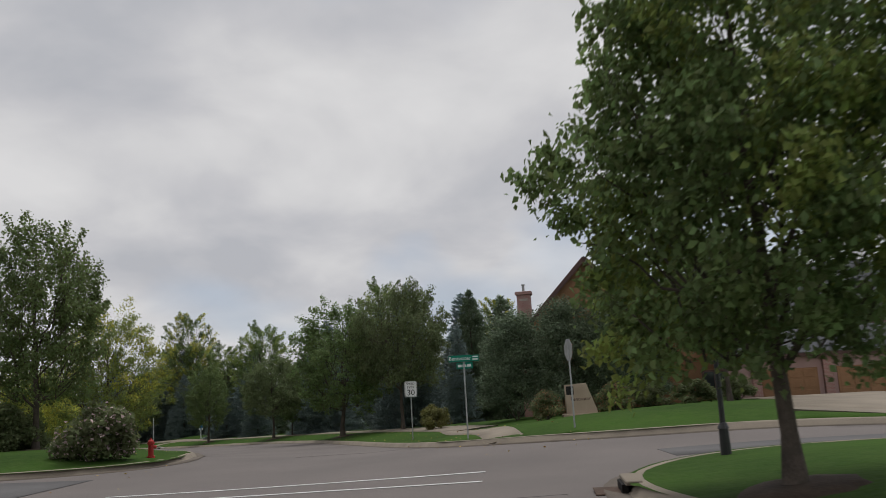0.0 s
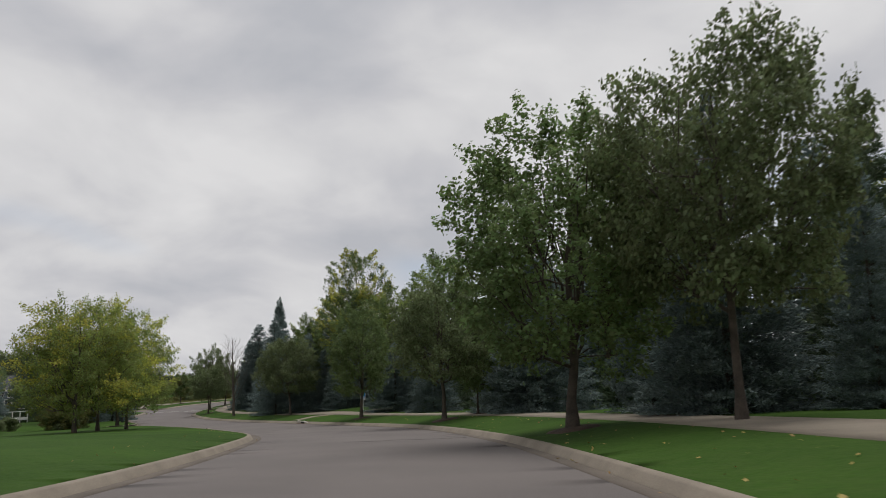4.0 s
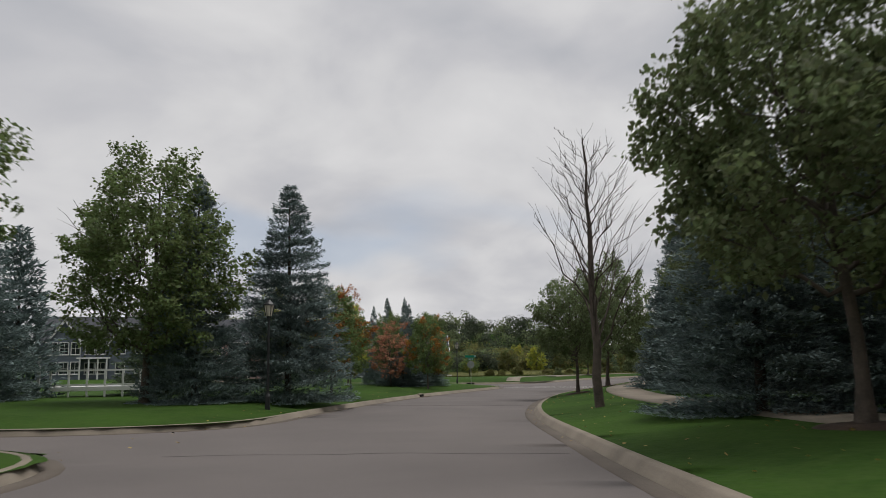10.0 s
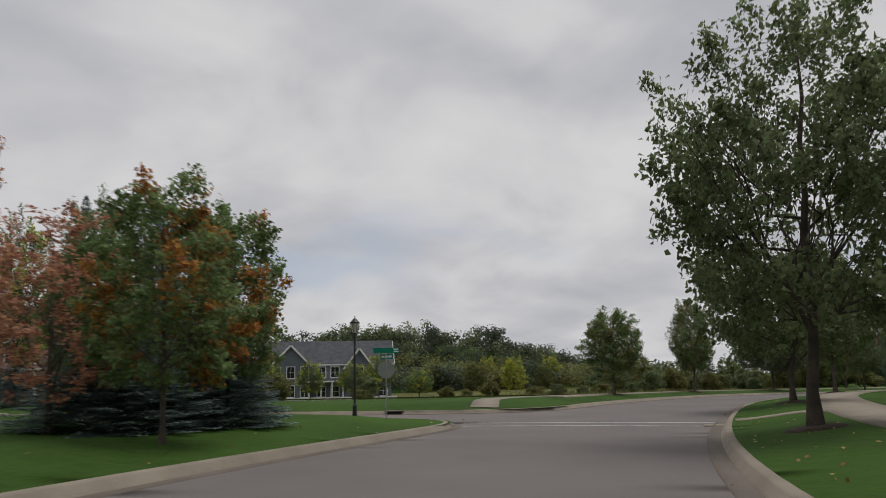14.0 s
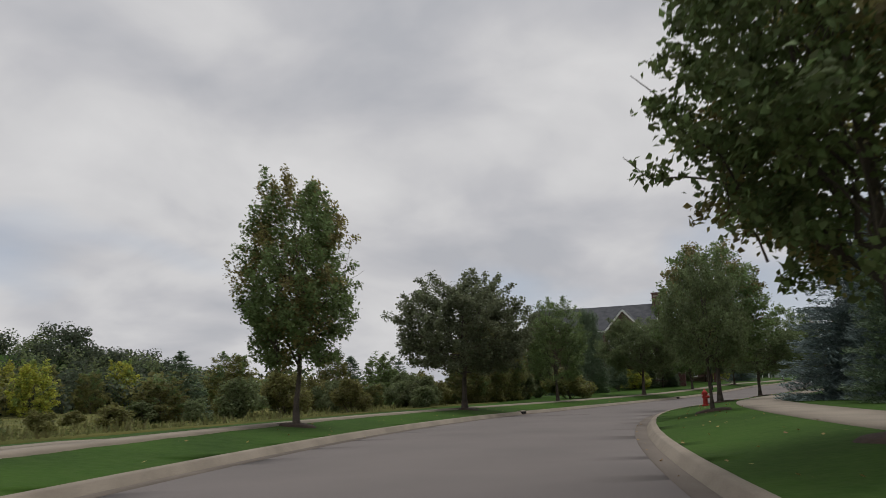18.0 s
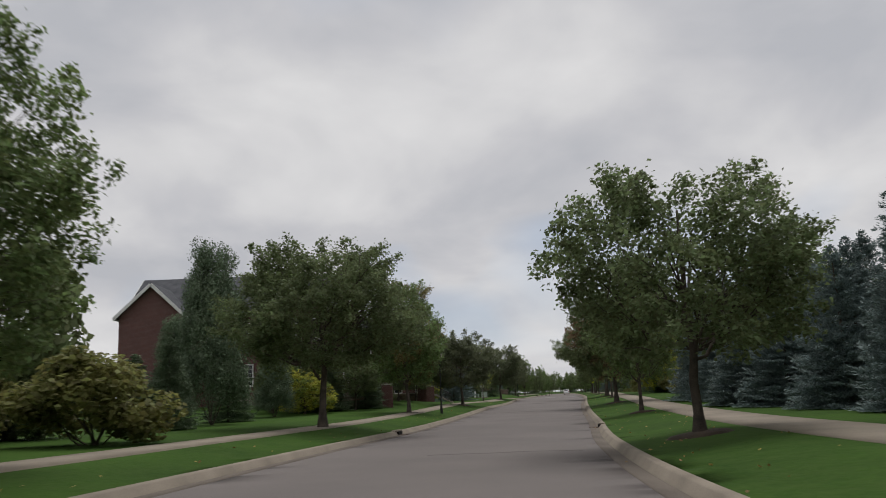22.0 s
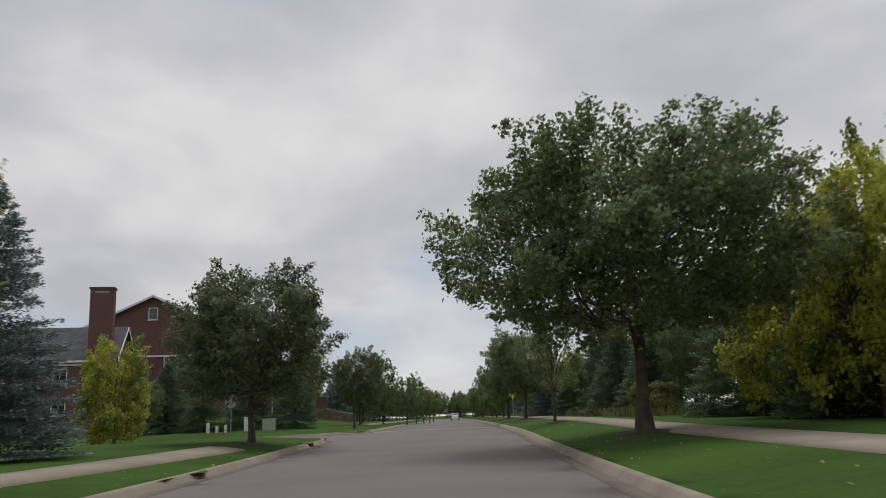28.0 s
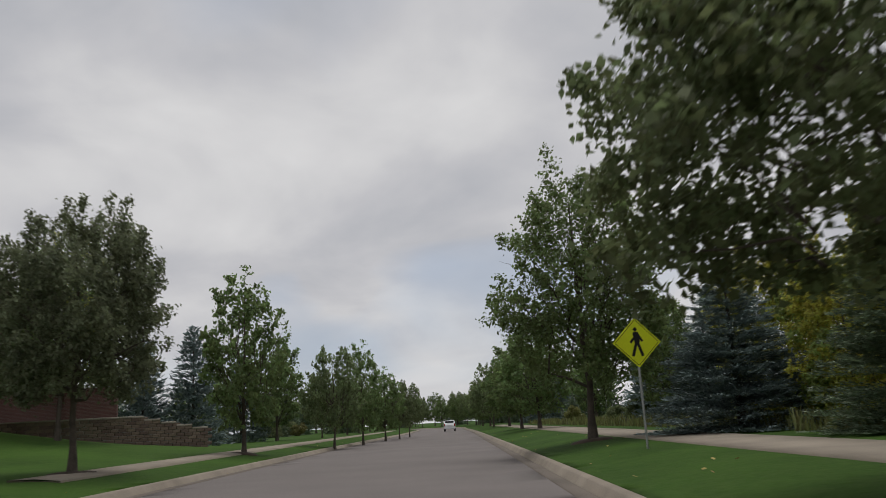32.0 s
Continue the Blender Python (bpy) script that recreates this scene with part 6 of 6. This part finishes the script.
def gable_block(root, x0, x1, y0, y1, z0, eave, ridge, axis, wall_mat, roof_mat, trim_mat, over=0.45):
    """Walls under a ridged roof; the ridge runs along the named axis."""
    bm = bmesh.new()
    if axis == "y":
        mid = (x0 + x1) / 2
        sect = [(x0, z0), (x1, z0), (x1, eave), (mid, ridge), (x0, eave)]
        loops = [[(x, y, z) for x, z in sect] for y in (y0, y1)]
    else:
        mid = (y0 + y1) / 2
        sect = [(y0, z0), (y1, z0), (y1, eave), (mid, ridge), (y0, eave)]
        loops = [[(x, y, z) for y, z in sect] for x in (x0, x1)]
    a, b = [[bm.verts.new(p) for p in loop] for loop in loops]
    bm.faces.new(a)
    bm.faces.new(b[::-1])
    for k in range(5):
        bm.faces.new((a[k], b[k], b[(k + 1) % 5], a[(k + 1) % 5]))
    bmesh.ops.recalc_face_normals(bm, faces=bm.faces)
    part("wall", bm, wall_mat, root)
    half = (x1 - x0) / 2 if axis == "y" else (y1 - y0) / 2
    rise = ridge - eave
    slope = math.hypot(half, rise)
    k = (slope + over) / slope
    for s in (-1, 1):
        bm = bmesh.new()
        fr = []
        for u in (0.0, k):
            for t, lift_ in ((0, 0.0), (1, 0.0)):
                for th in (0.03, 0.2):
                    w = mid + s * half * u
                    zz = ridge - rise * u + th
                    end = (y0 - over if t == 0 else y1 + over) if axis == "y" else (x0 - over if t == 0 else x1 + over)
                    fr.append(bm.verts.new((w, end, zz) if axis == "y" else (end, w, zz)))
        for f in ((0, 2, 6, 4), (1, 5, 7, 3), (0, 1, 3, 2), (4, 6, 7, 5), (0, 4, 5, 1), (2, 3, 7, 6)):
            bm.faces.new([fr[i] for i in f])
        bmesh.ops.recalc_face_normals(bm, faces=bm.faces)
        part("roof", bm, roof_mat, root, "shingled roof slope")
        # fascia boards up the gable ends and along the eave
        bm = bmesh.new()
        ends = ((y0 - over, -1), (y1 + over, 1)) if axis == "y" else ((x0 - over, -1), (x1 + over, 1))
        for end, sg in ends:
            for u0, u1 in ((0.0, k),):
                pa = (mid + s * half * u0, end + 0.03 * sg, ridge - rise * u0 + 0.05)
                pb = (mid + s * half * u1, end + 0.03 * sg, ridge - rise * u1 + 0.05)
                if axis == "x":
                    pa, pb = (pa[1], pa[0], pa[2]), (pb[1], pb[0], pb[2])
                d = Vector(pb) - Vector(pa)
                m = Matrix.Translation((Vector(pa) + Vector(pb)) / 2) @ d.to_track_quat("X", "Z").to_matrix().to_4x4() @ Matrix.Diagonal((d.length, 0.06, 0.26, 1))
                bmesh.ops.create_cube(bm, size=1, matrix=m)
        w = mid + s * half * k
        ze = ridge - rise * k
        if axis == "y":
            box(bm, (0.12, y1 - y0 + 2 * over, 0.2), (w, (y0 + y1) / 2, ze + 0.08))
        else:
            box(bm, (x1 - x0 + 2 * over, 0.12, 0.2), ((x0 + x1) / 2, w, ze + 0.08))
        part("fascia", bm, trim_mat, root, "painted fascia and gutter")


def window(root, x, y, z, w, h, face=0, trim_mat=None, bars=(2, 3)):
    """A framed window on a wall; face turns it about z."""
    fr = bmesh.new()
    for sx in (-1, 1):
        box(fr, (0.1, 0.12, h + 0.2), (sx * (w / 2 + 0.05), -0.03, 0))
    for sz in (-1, 1):
        box(fr, (w + 0.2, 0.12, 0.1), (0, -0.03, sz * (h / 2 + 0.05)))
    win = part("window", fr, trim_mat or TRIM, root, "painted window frame")
    win.matrix_local = pose(x, y, z, 0, 0, face)
    part("pane", slab((w, 0.03, h), (0, -0.012, 0)), GLASS_DARK, win, "dark reflecting glass")
    bm = bmesh.new()
    for k in range(1, bars[0]):
        box(bm, (0.035, 0.03, h), (-w / 2 + w * k / bars[0], -0.04, 0))
    for k in range(1, bars[1]):
        box(bm, (w, 0.03, 0.03), (0, -0.04, -h / 2 + h * k / bars[1]))
    part("glazing_bars", bm, trim_mat or TRIM, win)
    part("sill", slab((w + 0.3, 0.2, 0.06), (0, -0.08, -h / 2 - 0.12)), trim_mat or TRIM, win)


def chimney(root, x, y, z0, z1, w, d, mat, flue=False):
    c = part("chimney", slab((w, d, z1 - z0), (x, y, (z0 + z1) / 2)), mat, root)
    part("chimney_cap", slab((w + 0.2, d + 0.2, 0.22), (x, y, z1 + 0.1), 0.02), mat, c)
    part("chimney_band", slab((w * 0.6, d + 0.04, 0.16), (x, y, z1 - 0.35)), CAPSTONE, c, "pale stone band")
    if flue:
        bm = bmesh.new()
        rod(bm, (x, y, z1 + 0.2), (x, y, z1 + 0.7), 0.09, 0.09, 10)
        rod(bm, (x, y, z1 + 0.66), (x, y, z1 + 0.74), 0.15, 0.12, 10)
        part("flue", bm, GALV, c, "steel flue pipe")


def cedar_house():
    root = thing("house", pose(4.8, 46.6, land(8, 50) - 0.3, 0, 0, -6), "tan cedar and pink siding house with steep grey gables", "house")
    gable_block(root, -3.7, 3.7, 0, 9, -0.5, 5.2, 9.1, "y", CEDAR, SHINGLE, BROWN_TRIM)
    gable_block(root, 2.5, 21, 3, 13, -0.5, 5.0, 8.6, "x", SIDING, SHINGLE, BROWN_TRIM)
    gable_block(root, 3.9, 7.1, 1.6, 6, -0.5, 4.9, 7.3, "y", CEDAR, SHINGLE, BROWN_TRIM, 0.35)
    gable_block(root, 7.4, 18, -0.5, 5, -0.5, 2.9, 4.2, "x", SIDING, SHINGLE, BROWN_TRIM, 0.4)
    chimney(root, -4.2, 6, -0.5, 7.9, 0.9, 0.8, PINK_BRICK, True)
    bm = bmesh.new()
    for k in range(14):
        box(bm, (0.05, 0.03, 6.2), (-3.4 + 0.52 * k, -0.015, 2.2))
    part("batten", bm, CEDAR, root, "vertical cedar battens")
    bm = bmesh.new()
    for k in range(22):
        box(bm, (3.8, 0.02, 0.02), (9.3, 2.99, 0.6 + 0.2 * k))
    part("siding_lap", bm, SIDING, root, "lap joints of the siding")
    window(root, 5.5, 1.58, 5.6, 0.8, 0.9, 0, BROWN_TRIM, (1, 1))
    window(root, 9.8, 2.98, 6.0, 1.1, 1.3, 0, BROWN_TRIM, (2, 1))
    window(root, 6.6, -0.52, 1.5, 1.1, 1.3, 0, BROWN_TRIM, (2, 1))
    for x in (10.5, 14.5):
        d = part("garage_door", slab((3.0, 0.1, 2.3), (x, -0.53, 0.95)), CEDAR, root, "orange-brown wooden garage door")
        for k in range(4):
            for q in range(4):
                part("door_panel", slab((0.62, 0.03, 0.44), (x - 1.08 + 0.72 * q, -0.59, 0.14 + 0.56 * k), 0.01), CEDAR, d)
    for x in (8.8, 12.5, 16.3):
        part("pier", slab((0.45, 0.4, 3.0), (x, -0.6, 1.2), 0.02), PINK_BRICK, root, "pale brick pier")


def brick_house(x, y, z, turn):
    root = thing("house", pose(x, y, z, 0, 0, turn), "red brick two-storey house with white trim and tall chimney", "house", "brick houses")
    return root


def first_brick_house():
    root = brick_house(-130.6, 290.2, -6.2, 4)
    gable_block(root, -19, 0, 0, 10, -1.8, 7.8, 11.6, "x", BRICK, SHINGLE, TRIM)
    gable_block(root, -6.4, -1.4, -2.6, 4, -1.8, 7.6, 10.4, "y", BRICK, SHINGLE, TRIM)
    gable_block(root, -19, -13.5, -2.0, 4, -1.8, 7.6, 10.2, "y", BRICK, SHINGLE, TRIM)
    chimney(root, 0.2, 5, -1.8, 13.2, 1.1, 1.9, BRICK)
    part("belt_course", slab((5.1, 0.08, 0.22), (-3.9, -2.63, 4.0)), TRIM, root, "white belt course")
    part("belt_course", slab((1.3, 0.08, 0.22), (-0.7, -0.03, 4.0)), TRIM, root, "white belt course")
    part("downpipe", slab((0.12, 0.12, 9.4), (-0.1, -0.1, 3.0)), TRIM, root, "white downpipe")
    for x_, y_ in ((-5.6, -2.62), (-4.0, -2.62), (-2.3, -2.62), (-8.6, -0.02), (-11.4, -0.02)):
        for z_ in (2.3, 5.9):
            window(root, x_, y_, z_, 1.1, 1.7, 0, TRIM, (3, 5))
    for y_ in (2.2, 8.0):
        for z_ in (2.3, 5.9):
            window(root, 0.02, y_, z_, 0.9, 1.6, 90, TRIM, (2, 4))


def second_brick_house():
    root = brick_house(-123.3, 410.0, -4.0, 6)
    gable_block(root, -30.0, 0, 0, 14, -3.0, 7.0, 14.2, "y", BRICK, SHINGLE, TRIM, 0.6)
    chimney(root, -6.4, -0.6, -3.0, 14.6, 2.5, 1.2, BRICK)
    part("belt_course", slab((22.2, 0.08, 0.22), (-18.8, -0.04, 6.6)), TRIM, root, "white belt course")
    part("belt_course", slab((5.0, 0.08, 0.22), (-2.5, -0.04, 6.6)), TRIM, root, "white belt course")
    part("downpipe", slab((0.12, 0.12, 9.8), (-0.08, -0.08, 2.1)), TRIM, root, "white downpipe")
    window(root, -2.9, -0.02, 5.6, 1.75, 1.55, 0, TRIM, (4, 2))
    window(root, -12.4, -0.02, 5.6, 2.1, 1.7, 0, TRIM, (4, 3))
    window(root, -15.0, -0.02, 12.0, 0.95, 1.4, 0, TRIM, (1, 2))
    window(root, -5.6 + 0.6, -0.02, 1.3, 0.95, 1.7, 0, TRIM, (2, 3))
    window(root, -12.4, -0.02, 1.4, 2.1, 1.7, 0, TRIM, (4, 3))
    for y_ in (3.0, 9.0):
        window(root, 0.02, y_, 5.4, 1.0, 1.5, 90, TRIM, (2, 3))
    # low side wing with a white door behind the corner
    gable_block(root, 0.0, 1.8, 5.0, 9.0, -3.0, 2.4, 3.8, "x", BRICK, SHINGLE, TRIM, 0.35)
    door = part("door", slab((1.0, 0.08, 2.1), (1.1, 4.94, 0.6), 0.01), TRIM, root, "white panelled side door")
    part("door_handle", slab((0.05, 0.08, 0.16), (1.45, 4.88, 0.6)), GALV, door, "steel handle")
    part("side_wall", slab((6.5, 0.3, 1.6), (3.6, 1.2, 0.0)), BRICK, root, "low brick garden wall by the corner")


def third_brick_house():
    root = brick_house(-126.0, 309.0, -6.6, 5)
    gable_block(root, -17, 0, 0, 9, -1.0, 6.3, 9.3, "x", BRICK, SHINGLE, TRIM)
    gable_block(root, -9.6, -4.0, -2.4, 3, -1.0, 6.1, 8.8, "y", BRICK, SHINGLE, TRIM)
    gable_block(root, -17, -12.2, -1.8, 3, -1.0, 6.1, 8.4, "y", BRICK, SHINGLE, TRIM)
    chimney(root, -0.9, 3.2, -1.0, 10.4, 1.1, 1.5, BRICK)
    part("belt_course", slab((5.7, 0.08, 0.2), (-6.8, -2.43, 3.2)), TRIM, root, "white belt course")
    part("downpipe", slab((0.12, 0.12, 7.2), (-0.1, -0.1, 2.7)), TRIM, root, "white downpipe")
    for x_, y_ in ((-8.4, -2.42), (-5.4, -2.42), (-2.2, -0.02), (-14.6, -1.82)):
        for z_ in (1.6, 4.8):
            window(root, x_, y_, z_, 1.1, 1.6, 0, TRIM, (3, 4))
    for y_ in (1.6, 7.0):
        for z_ in (1.6, 4.8):
            window(root, 0.02, y_, z_, 0.9, 1.5, 90, TRIM, (2, 4))


def fourth_brick_house():
    root = brick_house(-137.6, 391.5, -5.4, 6)
    gable_block(root, -17, 0, 0, 10, -2.0, 6.4, 10.2, "x", BRICK, SHINGLE, TRIM)
    chimney(root, -1.6, 1.2, -2.0, 14.0, 2.4, 1.2, BRICK)
    part("belt_course", slab((14.2, 0.08, 0.2), (-9.8, -0.03, 5.9)), TRIM, root, "white belt course")
    for x_ in (-5.2, -9.0, -13.0):
        for z_ in (1.6, 4.6):
            window(root, x_, -0.02, z_, 1.2, 1.6, 0, TRIM, (2, 3))


def far_house(x, y, turn, wall_mat, w, label, walled=True):
    root = thing("house", pose(x, y, land(x, y), 0, 0, turn), label, "house", "far houses")
    gable_block(root, -w / 2, w / 2, 0, 9, -1, 5.4, 8.6, "x", wall_mat, SHINGLE, TRIM)
    gable_block(root, -w * 0.38, -w * 0.10, -1.8, 3, -1, 5.2, 7.9, "y", wall_mat, SHINGLE, TRIM)
    gable_block(root, w * 0.16, w * 0.36, -1.2, 3, -1, 4.9, 7.4, "y", wall_mat, SHINGLE, TRIM)
    if walled:
        part("garden_wall", slab((w * 1.05, 0.25, 1.0), (0, -4.5, 0.3)), TRIM, root, "white low garden wall")
    for u in (-0.34, -0.24, -0.14):
        for z in (1.6, 4.2):
            window(root, w * u, -1.82, z, 1.0, 1.5, 0, TRIM, (2, 2))
    for u in (-0.02, 0.08, 0.26, 0.44):
        for z in (1.5, 4.2):
            window(root, w * u, -1.22 if 0.16 < u < 0.36 else -0.02, z, 1.1, 1.4, 0, TRIM, (2, 2))
    part("porch_roof", slab((w * 0.3, 2.0, 0.2), (w * 0.02, -1.0, 2.9)), TRIM, root, "white porch roof")
    for k in range(4):
        part("porch_post", slab((0.2, 0.2, 3.2), (w * (-0.1 + 0.08 * k), -1.8, 1.3)), TRIM, root, "white porch post")


cedar_house()
first_brick_house()
second_brick_house()
third_brick_house()
fourth_brick_house()
far_house(-178.5, 185.5, 58, GREY_SIDING, 19, "dark blue-grey house with white trim behind a lawn")
far_house(-163, 124, 74, GREY_SIDING, 14, "dark grey house with white gable trim behind lawns", False)
far_house(-157, 142, 62, SIDING, 15, "beige house with white trim behind spruces", False)


def garden_monument():
    root = thing("monument_sign", pose(3.0, 36.5, land(3.0, 36.5), 0, 0, 4), "tan stone estate sign with a sloping side among shrubs", "monument")
    root.scale = (0.8, 0.8, 0.9)
    p = plate([(-0.75, -0.2), (1.05, -0.2), (0.95, 0.25), (0.45, 1.55), (-0.75, 1.5)], 0.4, SANDSTONE, "slab", root, -0.2)
    part("plaque", slab((0.42, 0.03, 0.42), (-0.5, -0.21, 1.22)), SIGN_BLACK, p, "small dark square plaque")
    lettering("Bentwater", 0.27, (0.08, -0.205, 0.78), BROWN_TRIM, p)
    part("footing", slab((2.2, 0.8, 0.25), (0.1, 0, -0.05), 0.03), SANDSTONE, root, "rough stone footing")


garden_monument()
deck_rail(-90.5, 107.3, 68)


def block_wall(name, ax, ay, bx_, by_, base_z, top_z, label, steps=0, course=0.2, length=0.46, cap=True):
    """A dry wall of separate blocks in running bond, with capstones; the end may step down."""
    d = Vector((bx_ - ax, by_ - ay))
    n = int(d.length / length)
    root = thing(name, pose(ax, ay, base_z, 0, 0, math.degrees(math.atan2(d.y, d.x))), label, "wall")
    unit = bpy.data.meshes.new("block")
    bm = slab((length * 0.97, 0.32, course * 0.95), (0, 0, 0), 0.018)
    bm.to_mesh(unit)
    bm.free()
    unit.materials.append(BLOCK)
    capm = bpy.data.meshes.new("capstone")
    bm = slab((length * 0.98, 0.4, 0.1), (0, 0, 0), 0.015)
    bm.to_mesh(capm)
    bm.free()
    capm.materials.append(CAPSTONE)
    rows = int(round((top_z - base_z) / course))
    rng = np.random.default_rng(9)
    for k in range(n):
        top = rows if k < n - steps else max(1, rows - (k - (n - steps) + 1) // 2)
        for r in range(top):
            o = new("block", unit)
            o.parent = root
            o.matrix_local = pose((k + 0.5 + 0.5 * (r % 2)) * length, float(rng.normal() * 0.008) + 0.01 * r, (r + 0.5) * course, 0, 0, float(rng.normal() * 0.6))
        if cap:
            o = new("capstone", capm)
            o.parent = root
            o.matrix_local = pose((k + 0.5) * length, 0.01 * top, top * course + 0.05)
    return root


block_wall("retaining_wall", -125.5, 413.0, -112.9, 417.6, -7.2, -4.8, "brown block retaining wall stepping down to the lawn", 9)
block_wall("garden_wall", -142.0, 289.6, -127.0, 287.6, -7.5, -6.1, "low red-brown block garden wall along the lawn", 0)
block_wall("garden_wall", -136.0, 305.4, -125.4, 304.2, -7.4, -6.1, "low tan block garden wall beside the steps", 0)


def wall_pier(x, y, h, w=0.9):
    root = thing("wall_pier", pose(x, y, land(x, y) - 0.1, 0, 0, 6), "square brick wall pier with a stone cap", "pier", "wall piers")
    part("shaft", slab((w, w, h), (0, 0, h / 2), 0.015), BRICK, root)
    part("cap", slab((w + 0.14, w + 0.14, 0.12), (0, 0, h + 0.06), 0.02), CAPSTONE, root, "pale stone cap")


for x, y, h in ((-126.6, 287.6, 1.9), (-131.5, 288.2, 1.7), (-125.0, 304.2, 1.9), (-124.4, 307.6, 1.7)):
    wall_pier(x, y, h)


def garden_steps():
    root = thing("garden_steps", pose(-122.2, 308.8, land(-122.2, 308.8), 0, 0, 96), "pale stone garden steps with black iron rails", "steps")
    for k in range(6):
        part("step", slab((1.5, 0.36, 0.17), (0, 0.34 * k, 0.085 + 0.16 * k), 0.01), CAPSTONE, root)
    for s in (-1, 1):
        bm = bmesh.new()
        rod(bm, (0.75 * s, 0, 0.95), (0.75 * s, 1.8, 1.85), 0.022, 0.022, 6)
        rod(bm, (0.75 * s, 0, 0.2), (0.75 * s, 1.8, 1.1), 0.016, 0.016, 6)
        rail = part("handrail", bm, BLACK_IRON, root, "black iron rail")
        for k in range(12):
            bm = bmesh.new()
            y_ = 0.02 + 0.16 * k
            rod(bm, (0.75 * s, y_, 0.05 + 0.5 * y_), (0.75 * s, y_, 0.95 + 0.5 * y_), 0.012, 0.012, 5)
            part("baluster", bm, BLACK_IRON, rail)


garden_steps()

# ---- the car ahead ----
CAR_WHITE = material("white_car_paint", (0.72, 0.73, 0.74), 0.25, (0.68, 0.69, 0.7), 2, 40, 0.0, spec=0.5, coat=0.6)
RUBBER = material("tyre_rubber", (0.02, 0.02, 0.02), 0.85, (0.012, 0.012, 0.012), 4, 40, 0.2)
TAIL_RED = material("tail_lamp_red", (0.35, 0.01, 0.01), 0.2, (0.28, 0.008, 0.008), 3, 30, 0.0, spec=0.6)


def suv(x, y, turn):
    root = thing("car", pose(x, y, float(grade([(x, y)])[0]), 0, 0, turn), "white family SUV on the road", "car")
    side = [(-2.3, 0.35), (2.25, 0.35), (2.35, 0.6), (2.3, 0.95), (1.35, 1.08), (0.55, 1.62), (-1.7, 1.68), (-2.2, 1.1), (-2.36, 0.9)]
    bm = bmesh.new()
    loops = []
    for xx, k in ((-0.92, 1), (0.92, 1)):
        loops.append([bm.verts.new((xx * (0.86 if z > 1.2 else 1.0), yy, z)) for yy, z in side])
    bm.faces.new(loops[0])
    bm.faces.new(loops[1][::-1])
    n = len(side)
    for k in range(n):
        bm.faces.new((loops[0][k], loops[1][k], loops[1][(k + 1) % n], loops[0][(k + 1) % n]))
    bmesh.ops.recalc_face_normals(bm, faces=bm.faces)
    bmesh.ops.bevel(bm, geom=bm.edges[:], offset=0.07, segments=2, affect="EDGES")
    body = part("body", bm, CAR_WHITE, root, smooth=False)
    part("rear_window", slab((1.35, 0.05, 0.42), (0, -1.99, 1.38)), GLASS_DARK, body, "dark rear window")
    for s in (-1, 1):
        part("side_window", slab((0.05, 2.1, 0.4), (0.84 * s, -0.55, 1.38)), GLASS_DARK, body, "dark side windows")
        part("tail_lamp", slab((0.2, 0.08, 0.42), (0.78 * s, -2.33, 1.0), 0.02), TAIL_RED, body, "red tail lamp")
    part("bumper", slab((1.7, 0.14, 0.25), (0, -2.36, 0.52), 0.03), CAR_WHITE, root)
    part("number_plate", slab((0.5, 0.02, 0.15), (0, -2.40, 0.85)), SIGN_WHITE, root, "plain pale plate")
    for sx in (-1, 1):
        for yy in (-1.4, 1.45):
            w = new("wheel")
            w.parent = root
            bm = bmesh.new()
            rod(bm, (0.70 * sx, yy, 0.34), (0.93 * sx, yy, 0.34), 0.34, 0.34, 18)
            tyre = part("tyre", bm, RUBBER, w)
            bm = bmesh.new()
            rod(bm, (0.90 * sx, yy, 0.34), (0.945 * sx, yy, 0.34), 0.21, 0.19, 12)
            part("rim", bm, GALV, w)


suv(-90.5, 497.0, -6)

# the patterns that were copied are no longer needed
for made in TREES.values():
    for root, _, _ in made:
        for o in list(root.children_recursive) + [root]:
            bpy.data.objects.remove(o)
